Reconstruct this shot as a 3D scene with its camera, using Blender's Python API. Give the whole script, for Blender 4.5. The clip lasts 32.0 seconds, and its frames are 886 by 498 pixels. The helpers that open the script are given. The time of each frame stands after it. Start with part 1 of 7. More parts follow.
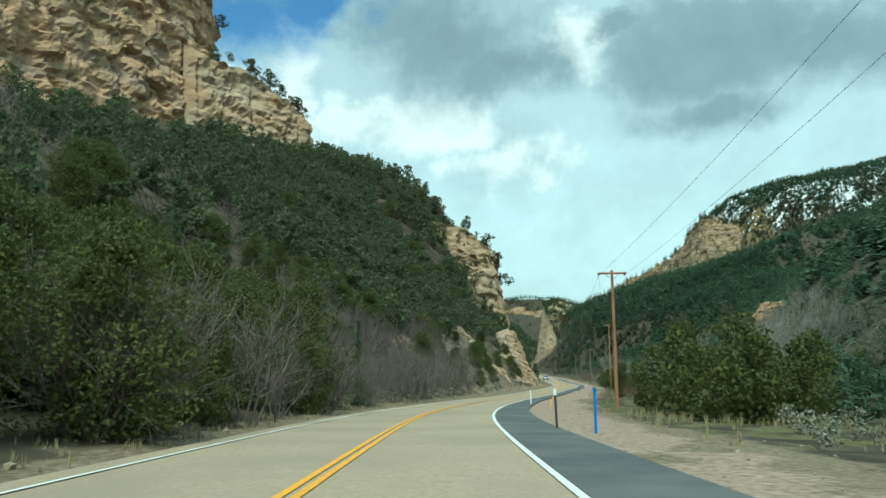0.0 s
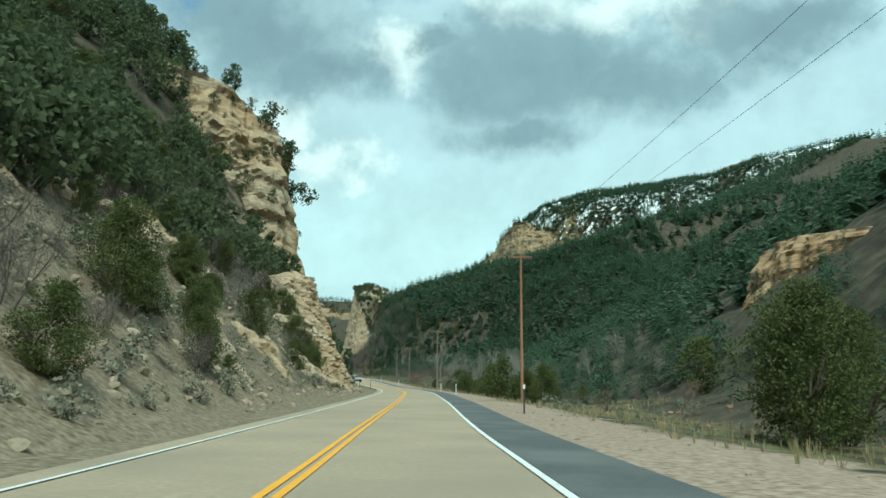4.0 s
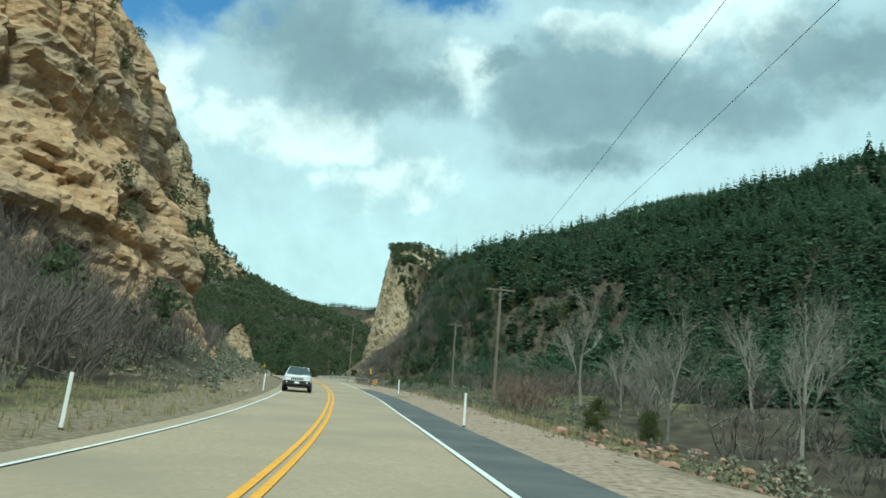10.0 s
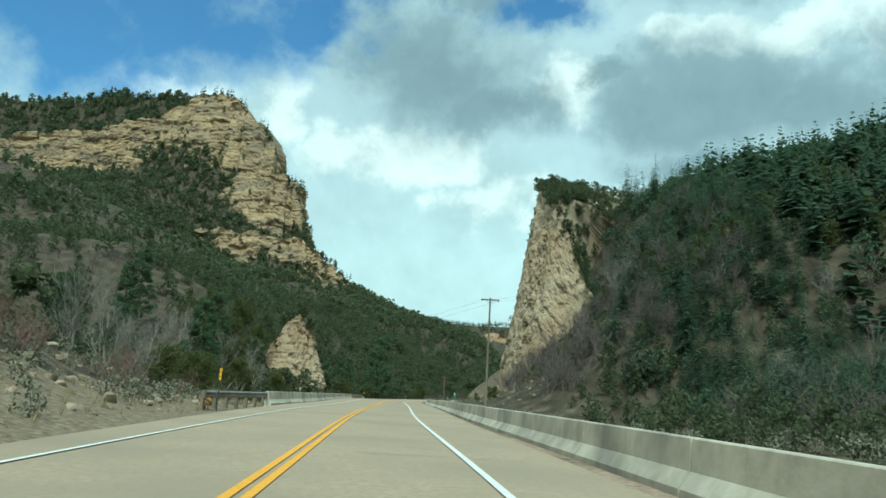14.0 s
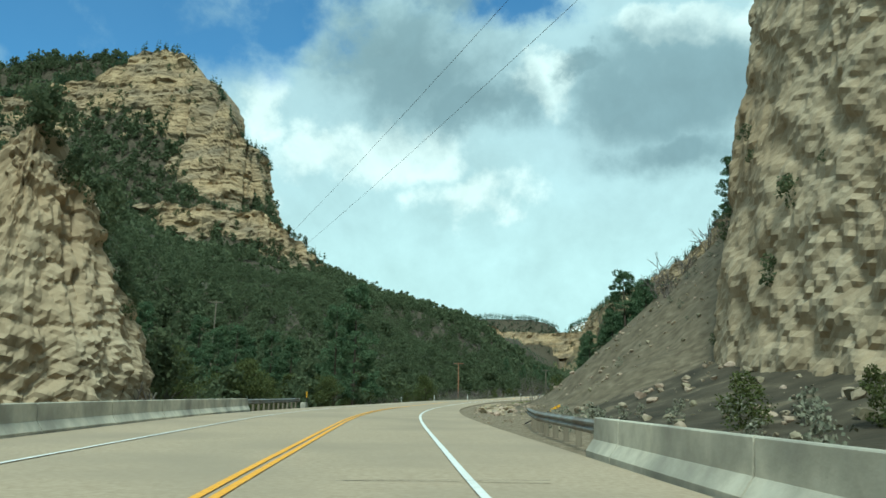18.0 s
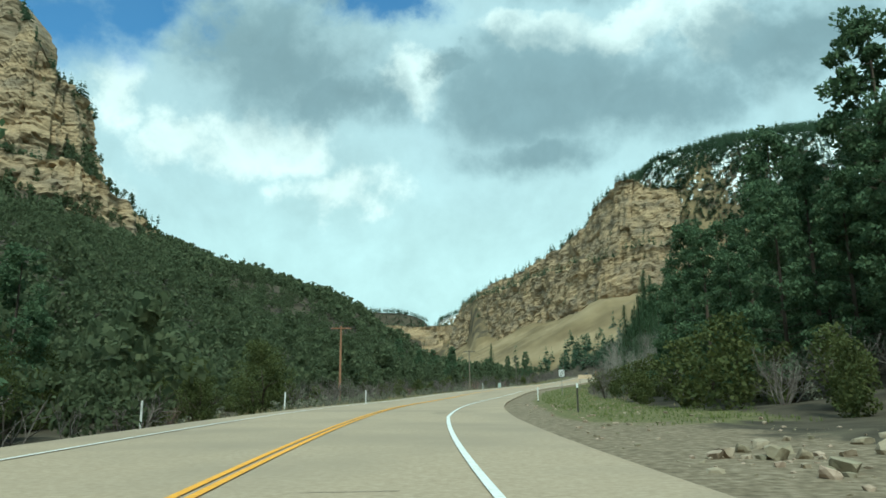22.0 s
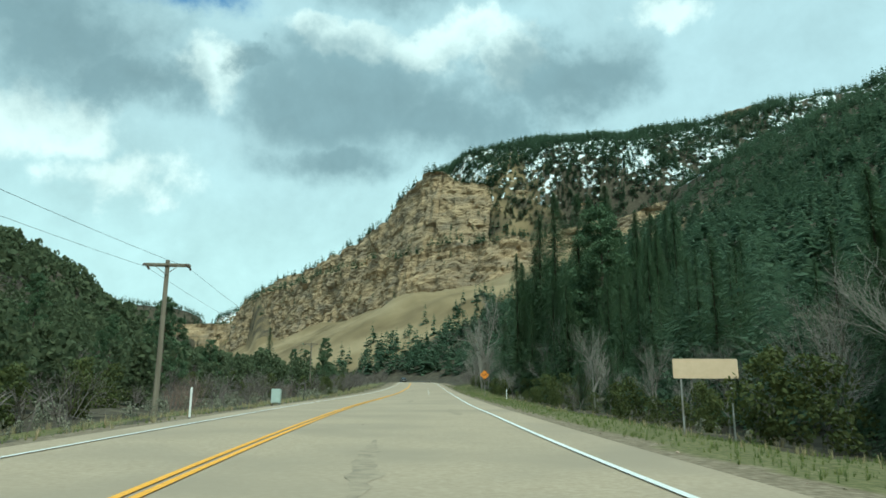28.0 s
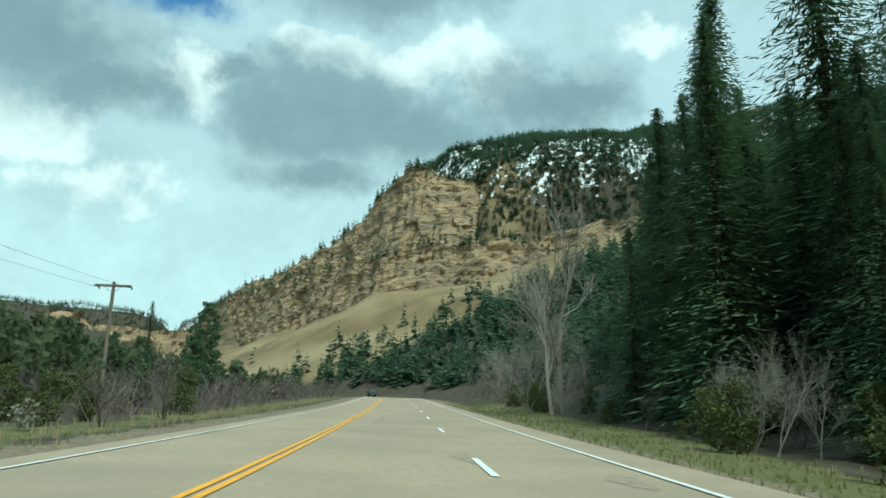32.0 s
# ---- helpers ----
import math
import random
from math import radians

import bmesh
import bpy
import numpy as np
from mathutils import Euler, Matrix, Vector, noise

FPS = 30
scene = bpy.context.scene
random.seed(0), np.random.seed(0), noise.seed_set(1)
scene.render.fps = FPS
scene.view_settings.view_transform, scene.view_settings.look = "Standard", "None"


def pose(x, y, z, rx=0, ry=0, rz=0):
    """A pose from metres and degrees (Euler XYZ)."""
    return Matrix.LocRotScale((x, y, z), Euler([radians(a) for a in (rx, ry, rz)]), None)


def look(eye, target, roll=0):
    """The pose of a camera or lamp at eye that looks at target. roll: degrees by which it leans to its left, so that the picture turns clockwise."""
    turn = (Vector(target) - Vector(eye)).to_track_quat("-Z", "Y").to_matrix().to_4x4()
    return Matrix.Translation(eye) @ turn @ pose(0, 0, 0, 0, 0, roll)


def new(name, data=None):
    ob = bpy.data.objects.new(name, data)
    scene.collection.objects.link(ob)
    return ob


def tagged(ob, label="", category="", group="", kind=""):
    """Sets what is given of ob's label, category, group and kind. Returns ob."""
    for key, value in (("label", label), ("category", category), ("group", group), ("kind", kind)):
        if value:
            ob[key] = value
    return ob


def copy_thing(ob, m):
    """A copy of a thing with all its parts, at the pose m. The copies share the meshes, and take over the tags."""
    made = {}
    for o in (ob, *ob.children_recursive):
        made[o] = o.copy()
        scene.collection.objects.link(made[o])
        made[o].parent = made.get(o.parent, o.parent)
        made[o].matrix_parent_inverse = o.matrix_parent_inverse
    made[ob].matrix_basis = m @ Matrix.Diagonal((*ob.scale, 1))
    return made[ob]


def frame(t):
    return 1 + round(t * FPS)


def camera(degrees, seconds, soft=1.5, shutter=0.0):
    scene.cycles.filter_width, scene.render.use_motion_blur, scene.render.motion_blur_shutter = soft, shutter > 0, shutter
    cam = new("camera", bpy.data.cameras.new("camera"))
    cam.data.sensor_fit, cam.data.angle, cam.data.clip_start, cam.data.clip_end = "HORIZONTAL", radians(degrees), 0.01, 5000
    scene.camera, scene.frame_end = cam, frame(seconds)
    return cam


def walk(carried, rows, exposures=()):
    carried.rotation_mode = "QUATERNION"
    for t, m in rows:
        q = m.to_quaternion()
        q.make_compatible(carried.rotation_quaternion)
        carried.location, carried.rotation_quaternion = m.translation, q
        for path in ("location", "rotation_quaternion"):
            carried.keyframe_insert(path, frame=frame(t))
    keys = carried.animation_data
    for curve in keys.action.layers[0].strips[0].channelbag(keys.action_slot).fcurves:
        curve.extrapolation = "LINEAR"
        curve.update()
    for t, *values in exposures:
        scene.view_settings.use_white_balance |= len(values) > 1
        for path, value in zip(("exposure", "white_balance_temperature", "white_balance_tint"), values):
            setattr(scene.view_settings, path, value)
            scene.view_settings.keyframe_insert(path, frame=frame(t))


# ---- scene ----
cam = camera(59.2, 32.0, soft=1.6, shutter=0.04)
PATH = [
    (0.0, pose(23.87, -171.82, -4.20, 101.20, 0.00, 16.40)),
    (0.5, pose(20.01, -159.53, -4.01, 101.40, -0.27, 14.61)),
    (1.0, pose(16.57, -147.06, -3.81, 101.47, -0.57, 12.62)),
    (1.5, pose(13.55, -134.38, -3.60, 101.45, -0.69, 10.66)),
    (2.0, pose(10.95, -121.47, -3.37, 101.52, -0.67, 8.83)),
    (2.5, pose(8.76, -108.32, -3.12, 101.65, -0.70, 7.09)),
    (3.0, pose(6.98, -94.96, -2.84, 101.70, -0.56, 5.37)),
    (3.5, pose(5.56, -81.44, -2.53, 101.64, -0.37, 3.61)),
    (4.0, pose(4.42, -67.81, -2.18, 101.67, -0.54, 2.02)),
    (4.5, pose(3.48, -54.16, -1.79, 101.79, -0.78, 0.68)),
    (5.0, pose(2.66, -40.53, -1.37, 101.82, -0.83, -0.20)),
    (5.5, pose(1.87, -26.97, -0.91, 101.77, -0.87, -0.60)),
    (6.0, pose(1.07, -13.48, -0.43, 101.77, -1.24, -0.64)),
    (6.5, pose(0.21, -0.08, 0.06, 101.91, -2.14, -0.42)),
    (7.0, pose(-0.76, 13.25, 0.54, 102.19, -3.35, 0.05)),
    (7.5, pose(-1.89, 26.50, 1.01, 102.39, -3.92, 0.97)),
    (8.0, pose(-3.21, 39.67, 1.46, 102.51, -3.99, 1.80)),
    (8.5, pose(-4.75, 52.76, 1.90, 102.70, -3.80, 2.49)),
    (9.0, pose(-6.50, 65.77, 2.35, 102.90, -3.70, 3.33)),
    (9.5, pose(-8.45, 78.67, 2.80, 102.98, -3.81, 4.58)),
    (10.0, pose(-10.59, 91.45, 3.29, 102.92, -3.89, 5.89)),
    (10.5, pose(-12.93, 104.07, 3.84, 102.98, -3.45, 7.10)),
    (11.0, pose(-15.47, 116.49, 4.47, 103.11, -2.54, 8.31)),
    (11.5, pose(-18.24, 128.73, 5.17, 103.39, -2.35, 9.70)),
    (12.0, pose(-21.26, 140.83, 5.95, 103.71, -3.04, 11.09)),
    (12.5, pose(-24.57, 152.93, 6.78, 104.00, -3.51, 12.20)),
    (13.0, pose(-28.22, 165.23, 7.63, 104.09, -3.71, 13.01)),
    (13.5, pose(-32.25, 177.91, 8.50, 103.91, -3.69, 13.70)),
    (14.0, pose(-36.61, 191.05, 9.35, 103.72, -3.40, 14.22)),
    (14.5, pose(-41.16, 204.51, 10.16, 103.61, -2.99, 14.54)),
    (15.0, pose(-45.72, 218.07, 10.94, 103.56, -2.64, 14.63)),
    (15.5, pose(-50.13, 231.50, 11.67, 103.50, -2.51, 14.50)),
    (16.0, pose(-54.27, 244.61, 12.36, 103.40, -2.60, 14.19)),
    (16.5, pose(-58.19, 257.39, 13.03, 103.30, -2.60, 13.82)),
    (17.0, pose(-61.99, 269.92, 13.68, 103.32, -2.30, 13.58)),
    (17.5, pose(-65.83, 282.32, 14.32, 103.47, -1.69, 13.43)),
    (18.0, pose(-69.78, 294.71, 14.98, 103.53, -1.01, 13.49)),
    (18.5, pose(-73.79, 307.09, 15.65, 103.67, -0.62, 13.40)),
    (19.0, pose(-77.69, 319.42, 16.31, 103.61, -0.55, 12.79)),
    (19.5, pose(-81.29, 331.64, 16.96, 103.50, -0.41, 11.60)),
    (20.0, pose(-84.47, 343.70, 17.58, 103.51, -0.65, 10.11)),
    (20.5, pose(-87.16, 355.47, 18.17, 103.59, -1.27, 8.60)),
    (21.0, pose(-89.36, 366.83, 18.74, 103.49, -1.14, 6.99)),
    (21.5, pose(-91.17, 377.79, 19.30, 103.31, -0.16, 5.28)),
    (22.0, pose(-92.67, 388.46, 19.88, 103.31, 0.40, 3.74)),
    (22.5, pose(-93.92, 398.97, 20.47, 103.48, 0.40, 2.78)),
    (23.0, pose(-94.90, 409.40, 21.07, 103.51, 0.23, 1.90)),
    (23.5, pose(-95.58, 419.85, 21.68, 103.50, 0.16, 0.69)),
    (24.0, pose(-95.96, 430.39, 22.30, 103.50, -0.09, -0.89)),
    (24.5, pose(-96.01, 441.03, 22.92, 103.50, -0.18, -2.60)),
    (25.0, pose(-95.77, 451.72, 23.54, 103.50, 0.08, -4.41)),
    (25.5, pose(-95.30, 462.33, 24.16, 103.51, 0.29, -6.30)),
    (26.0, pose(-94.70, 472.68, 24.79, 103.59, 0.31, -8.10)),
    (26.5, pose(-94.06, 482.64, 25.42, 103.60, 0.30, -9.60)),
    (27.0, pose(-93.40, 492.21, 26.06, 103.59, 0.24, -10.72)),
    (27.5, pose(-92.64, 501.63, 26.73, 103.63, 0.10, -11.51)),
    (28.0, pose(-91.67, 511.24, 27.43, 103.77, -0.15, -12.07)),
    (28.5, pose(-90.39, 521.38, 28.16, 104.01, -0.50, -12.51)),
    (29.0, pose(-88.73, 532.24, 28.93, 104.27, -0.90, -12.88)),
    (29.5, pose(-86.76, 543.78, 29.72, 104.32, -1.18, -13.11)),
    (30.0, pose(-84.55, 555.78, 30.54, 104.39, -1.31, -13.40)),
    (30.5, pose(-82.22, 568.04, 31.37, 104.51, -1.51, -13.70)),
    (31.0, pose(-79.84, 580.40, 32.23, 104.70, -1.67, -13.90)),
    (31.5, pose(-77.42, 592.82, 33.10, 104.90, -1.52, -14.00)),
    (32.0, pose(-74.99, 605.26, 33.99, 105.00, -1.30, -14.00)),
]
walk(cam, PATH, [(0.0, 0.22, 5650, -17), (32.0, 0.17, 5650, -17)])

# ---- world, sun ----
def sky_world():
    w = bpy.data.worlds.new("sky")
    scene.world = w
    w.use_nodes = True
    nt = w.node_tree
    n, l = nt.nodes, nt.links
    n.clear()
    out = n.new("ShaderNodeOutputWorld")
    bg = n.new("ShaderNodeBackground")
    tc = n.new("ShaderNodeTexCoord")
    sky = n.new("ShaderNodeTexSky")
    sky.sky_type, sky.sun_disc = "NISHITA", False
    sky.sun_elevation, sky.sun_rotation = radians(SUN_ELEV), radians(SUN_ROT)
    sky.air_density, sky.dust_density = 1.0, 0.6

    def math_(op, a, b=None, c=None):
        m = n.new("ShaderNodeMath")
        m.operation = op
        for i, v in enumerate((a, b, c)):
            if v is None:
                continue
            if isinstance(v, (int, float)):
                m.inputs[i].default_value = v
            else:
                l.new(v, m.inputs[i])
        return m.outputs[0]

    def ramp(v, lo, hi):
        m = n.new("ShaderNodeMapRange")
        m.interpolation_type = "SMOOTHSTEP"
        l.new(v, m.inputs[0])
        m.inputs[1].default_value, m.inputs[2].default_value = lo, hi
        return m.outputs[0]

    def noise_(vec, scale, detail, rough=0.55, dist=0.0):
        t = n.new("ShaderNodeTexNoise")
        t.inputs["Scale"].default_value, t.inputs["Detail"].default_value = scale, detail
        t.inputs["Roughness"].default_value, t.inputs["Distortion"].default_value = rough, dist
        l.new(vec, t.inputs["Vector"])
        return t.outputs["Fac"]

    sep = n.new("ShaderNodeSeparateXYZ")
    l.new(tc.outputs["Generated"], sep.inputs[0])
    x, y, z = sep.outputs
    # bearing to the right of north and height, both in degrees
    az = math_("MULTIPLY", math_("ARCTAN2", x, y), 57.2958)
    el = math_("MULTIPLY", math_("ARCSINE", z), 57.2958)
    soft = noise_(tc.outputs["Generated"], 5.0, 9, 0.62, 0.4)
    fine = noise_(tc.outputs["Generated"], 16.0, 7, 0.6, 0.2)
    # billows push the outlines of the lumps about
    tw = n.new("ShaderNodeTexNoise")
    tw.inputs["Scale"].default_value, tw.inputs["Detail"].default_value, tw.inputs["Roughness"].default_value = 7.0, 8, 0.6
    l.new(tc.outputs["Generated"], tw.inputs["Vector"])
    sw = n.new("ShaderNodeSeparateColor")
    l.new(tw.outputs["Color"], sw.inputs[0])
    az = math_("ADD", az, math_("MULTIPLY", math_("SUBTRACT", sw.outputs[0], 0.5), 17.0))
    el = math_("ADD", el, math_("MULTIPLY", math_("SUBTRACT", sw.outputs[1], 0.5), 9.0))
    wob = math_("ADD", math_("MULTIPLY", math_("SUBTRACT", soft, 0.5), 1.6), math_("MULTIPLY", math_("SUBTRACT", fine, 0.5), 1.2))

    def lump(a0, e0, ra, re):
        """1 in the middle of a cloud lump, falling through 0 at its edge"""
        da = math_("DIVIDE", math_("SUBTRACT", az, a0), ra)
        de = math_("DIVIDE", math_("SUBTRACT", el, e0), re)
        d = math_("SQRT", math_("ADD", math_("MULTIPLY", da, da), math_("MULTIPLY", de, de)))
        return math_("SUBTRACT", 1.0, d)

    def union(lumps):
        v = lump(*lumps[0])
        for q in lumps[1:]:
            v = math_("MAXIMUM", v, lump(*q))
        return math_("ADD", v, wob)

    # cover: broad white cloud below and right, blue gaps above left
    blue = union(BLUE)
    cover = math_("SUBTRACT", 1.0, math_("MULTIPLY", ramp(blue, -0.5, 0.7), 0.95))
    dark = ramp(union(DARK), -0.3, 0.75)
    bright = ramp(union(BRIGHT), -0.35, 0.45)
    low = ramp(el, 4.0, 26.0)
    mixc = n.new("ShaderNodeMix")
    mixc.data_type = "RGBA"
    mixc.inputs[6].default_value = (0.74, 0.89, 0.89, 1)   # pale veil near the horizon
    mixc.inputs[7].default_value = (0.62, 0.74, 0.8, 1)   # higher cloud
    l.new(low, mixc.inputs[0])

    def over(base, colour, fac):
        m = n.new("ShaderNodeMix")
        m.data_type = "RGBA"
        l.new(base, m.inputs[6])
        m.inputs[7].default_value = (*colour, 1)
        l.new(fac, m.inputs[0])
        return m.outputs[2]

    c = over(mixc.outputs[2], (1.0, 1.04, 1.03), bright)
    c = over(c, (0.25, 0.33, 0.375), math_("MULTIPLY", dark, 0.84))
    puff = n.new("ShaderNodeMix")
    puff.data_type, puff.blend_type = "RGBA", "MULTIPLY"
    puff.inputs[0].default_value = 1.0
    l.new(c, puff.inputs[6])
    v = math_("ADD", 0.55, math_("ADD", math_("MULTIPLY", soft, 0.5), math_("MULTIPLY", fine, 0.36)))
    comb = n.new("ShaderNodeCombineColor")
    for i in range(3):
        l.new(v, comb.inputs[i])
    l.new(comb.outputs[0], puff.inputs[7])
    # the clear sky shows through the gaps
    gain = n.new("ShaderNodeMix")
    gain.data_type, gain.blend_type = "RGBA", "MULTIPLY"
    gain.inputs[0].default_value = 1.0
    l.new(sky.outputs[0], gain.inputs[6])
    gain.inputs[7].default_value = (SKY_GAIN * 0.6, SKY_GAIN * 1.0, SKY_GAIN * 1.25, 1)
    fin = n.new("ShaderNodeMix")
    fin.data_type = "RGBA"
    l.new(cover, fin.inputs[0])
    l.new(gain.outputs[2], fin.inputs[6])
    l.new(puff.outputs[2], fin.inputs[7])
    l.new(fin.outputs[2], bg.inputs[0])
    bg.inputs[1].default_value = SKY_STRENGTH
    l.new(bg.outputs[0], out.inputs[0])


SUN_ELEV, SUN_ROT, SKY_GAIN, SKY_STRENGTH = 46.0, 170.0, 0.12, 0.9
# cloud lumps as bearing, height, half width, half height in degrees
BLUE = [(-36, 28, 11, 4.6), (-46, 25, 9, 5), (-27, 29, 5, 3), (-8, 31, 4.5, 2.0), (-40, 34, 20, 4)]
DARK = [(-16.4, 26.4, 8.4, 5.4), (-12.5, 24.2, 6, 3), (5.0, 24.6, 9.4, 4.6), (11, 23.6, 7, 3.4), (3.0, 20.0, 6.5, 2.4), (-2.5, 26.2, 3, 1.4), (22, 25.6, 7, 3.0), (-15, 34, 10, 4), (8, 35, 14, 4)]
BRIGHT = [(-17.6, 20.2, 5, 2.3), (-12, 17, 4, 1.8), (-23, 20.6, 4, 1.9), (-28.5, 23, 3, 2.6), (-37, 22.4, 4, 1.3), (11, 28.6, 4.2, 1.4), (3.4, 29, 4, 0.9), (-6.4, 25.4, 2.8, 1.5), (17.5, 27.6, 2.6, 1.5), (-31, 16, 5, 2), (29, 29.6, 4, 1.2)]
sky_world()
sun = new("sun", bpy.data.lights.new("sun", "SUN"))
sun.data.energy, sun.data.angle, sun.data.color = 2.8, radians(12), (1.0, 0.94, 0.85)
sun.matrix_world = look((-60 * math.sin(radians(SUN_ROT)) * -1, 60 * math.cos(radians(SUN_ROT)), 70), (0, 0, 0))


# ---- numeric helpers ----
def hash3(i, j, k, seed=0):
    """Random numbers in 0..1 for whole-number cells."""
    h = (i.astype(np.int64) * 374761393 + j.astype(np.int64) * 668265263 + k.astype(np.int64) * 2147483647 + seed * 1274126177) & 0xFFFFFFFF
    h = ((h ^ (h >> 13)) * 1274126177) & 0xFFFFFFFF
    h = ((h ^ (h >> 16)) * 2246822519) & 0xFFFFFFFF
    return ((h ^ (h >> 15)) & 0xFFFFFF) / float(0xFFFFFF)


def vnoise(x, y, z, seed=0):
    """Smooth noise in -1..1."""
    x, y, z = np.broadcast_arrays(np.asarray(x, float), np.asarray(y, float), np.asarray(z, float))
    i, j, k = np.floor(x), np.floor(y), np.floor(z)
    fx, fy, fz = x - i, y - j, z - k
    fx, fy, fz = (f * f * (3 - 2 * f) for f in (fx, fy, fz))
    r = 0
    for a in (0, 1):
        for b in (0, 1):
            for c in (0, 1):
                w = (fx if a else 1 - fx) * (fy if b else 1 - fy) * (fz if c else 1 - fz)
                r = r + w * hash3(i + a, j + b, k + c, seed)
    return r * 2 - 1


def fbm(x, y, z, octaves=4, seed=0):
    r, amp = 0, 0.5
    for o in range(octaves):
        r = r + amp * vnoise(x, y, z, seed + o)
        x, y, z, amp = x * 2.03, y * 2.03, z * 2.03, amp * 0.5
    return r


def smooth_line(xs, vals, q):
    """Catmull-Rom through stations."""
    xs, vals, q = np.asarray(xs, float), np.asarray(vals, float), np.asarray(q, float)
    m = np.gradient(vals, xs)
    q = np.clip(q, xs[0], xs[-1])
    k = np.clip(np.searchsorted(xs, q) - 1, 0, len(xs) - 2)
    h = xs[k + 1] - xs[k]
    t = (q - xs[k]) / h
    t2, t3 = t * t, t * t * t
    return ((2 * t3 - 3 * t2 + 1) * vals[k] + (t3 - 2 * t2 + t) * h * m[k] + (-2 * t3 + 3 * t2) * vals[k + 1] + (t3 - t2) * h * m[k + 1])


def mesh_from(name, verts, faces, mats, idx=None, smooth=False):
    """A mesh from arrays; faces all with the same number of corners."""
    verts, faces = np.asarray(verts, np.float32), np.asarray(faces, np.int32)
    me = bpy.data.meshes.new(name)
    n, k = faces.shape
    me.vertices.add(len(verts))
    me.vertices.foreach_set("co", verts.ravel())
    me.loops.add(n * k)
    me.loops.foreach_set("vertex_index", faces.ravel())
    me.polygons.add(n)
    me.polygons.foreach_set("loop_start", np.arange(0, n * k, k, dtype=np.int32))
    for m in (mats if isinstance(mats, (list, tuple)) else [mats]):
        me.materials.append(m)
    if idx is not None:
        me.polygons.foreach_set("material_index", np.asarray(idx, np.int32))
    me.polygons.foreach_set("use_smooth", np.full(n, smooth))
    me.update(calc_edges=True)
    return me


def grid_faces(nu, nv):
    a = np.arange(nu * nv).reshape(nu, nv)
    return np.stack([a[:-1, :-1], a[1:, :-1], a[1:, 1:], a[:-1, 1:]], -1).reshape(-1, 4)


def bm_mesh(name, bm, material):
    me = bpy.data.meshes.new(name)
    bm.to_mesh(me)
    bm.free()
    for m in (material if isinstance(material, (list, tuple)) else [material]):
        me.materials.append(m)
    return me


def part(name, bm, material, parent, label=""):
    """One mesh object under a thing or a part."""
    ob = new(name, bm_mesh(name, bm, material))
    ob.parent = parent
    return tagged(ob, label)


def thing(name, label, category, group="", kind="", at=None):
    ob = new(name)
    if at is not None:
        ob.matrix_basis = at
    return tagged(ob, label, category, group, kind)


def box(bm, size, centre, m=None, bevel=0.0):
    g = bmesh.ops.create_cube(bm, size=1.0, matrix=(m or Matrix()) @ Matrix.Translation(centre) @ Matrix.Diagonal((*size, 1)))
    if bevel:
        vs = set(g["verts"])
        bmesh.ops.bevel(bm, geom=[e for e in bm.edges if e.verts[0] in vs and e.verts[1] in vs], offset=bevel, segments=2, affect="EDGES")
    return bm


def rod(bm, a, b, r0, r1=None, seg=8):
    """A tapered round bar from a to b."""
    a, b = Vector(a), Vector(b)
    d = b - a
    m = Matrix.Translation((a + b) / 2) @ d.to_track_quat("Z", "Y").to_matrix().to_4x4()
    bmesh.ops.create_cone(bm, cap_ends=True, segments=seg, radius1=r0, radius2=r0 if r1 is None else r1, depth=d.length, matrix=m)
    return bm


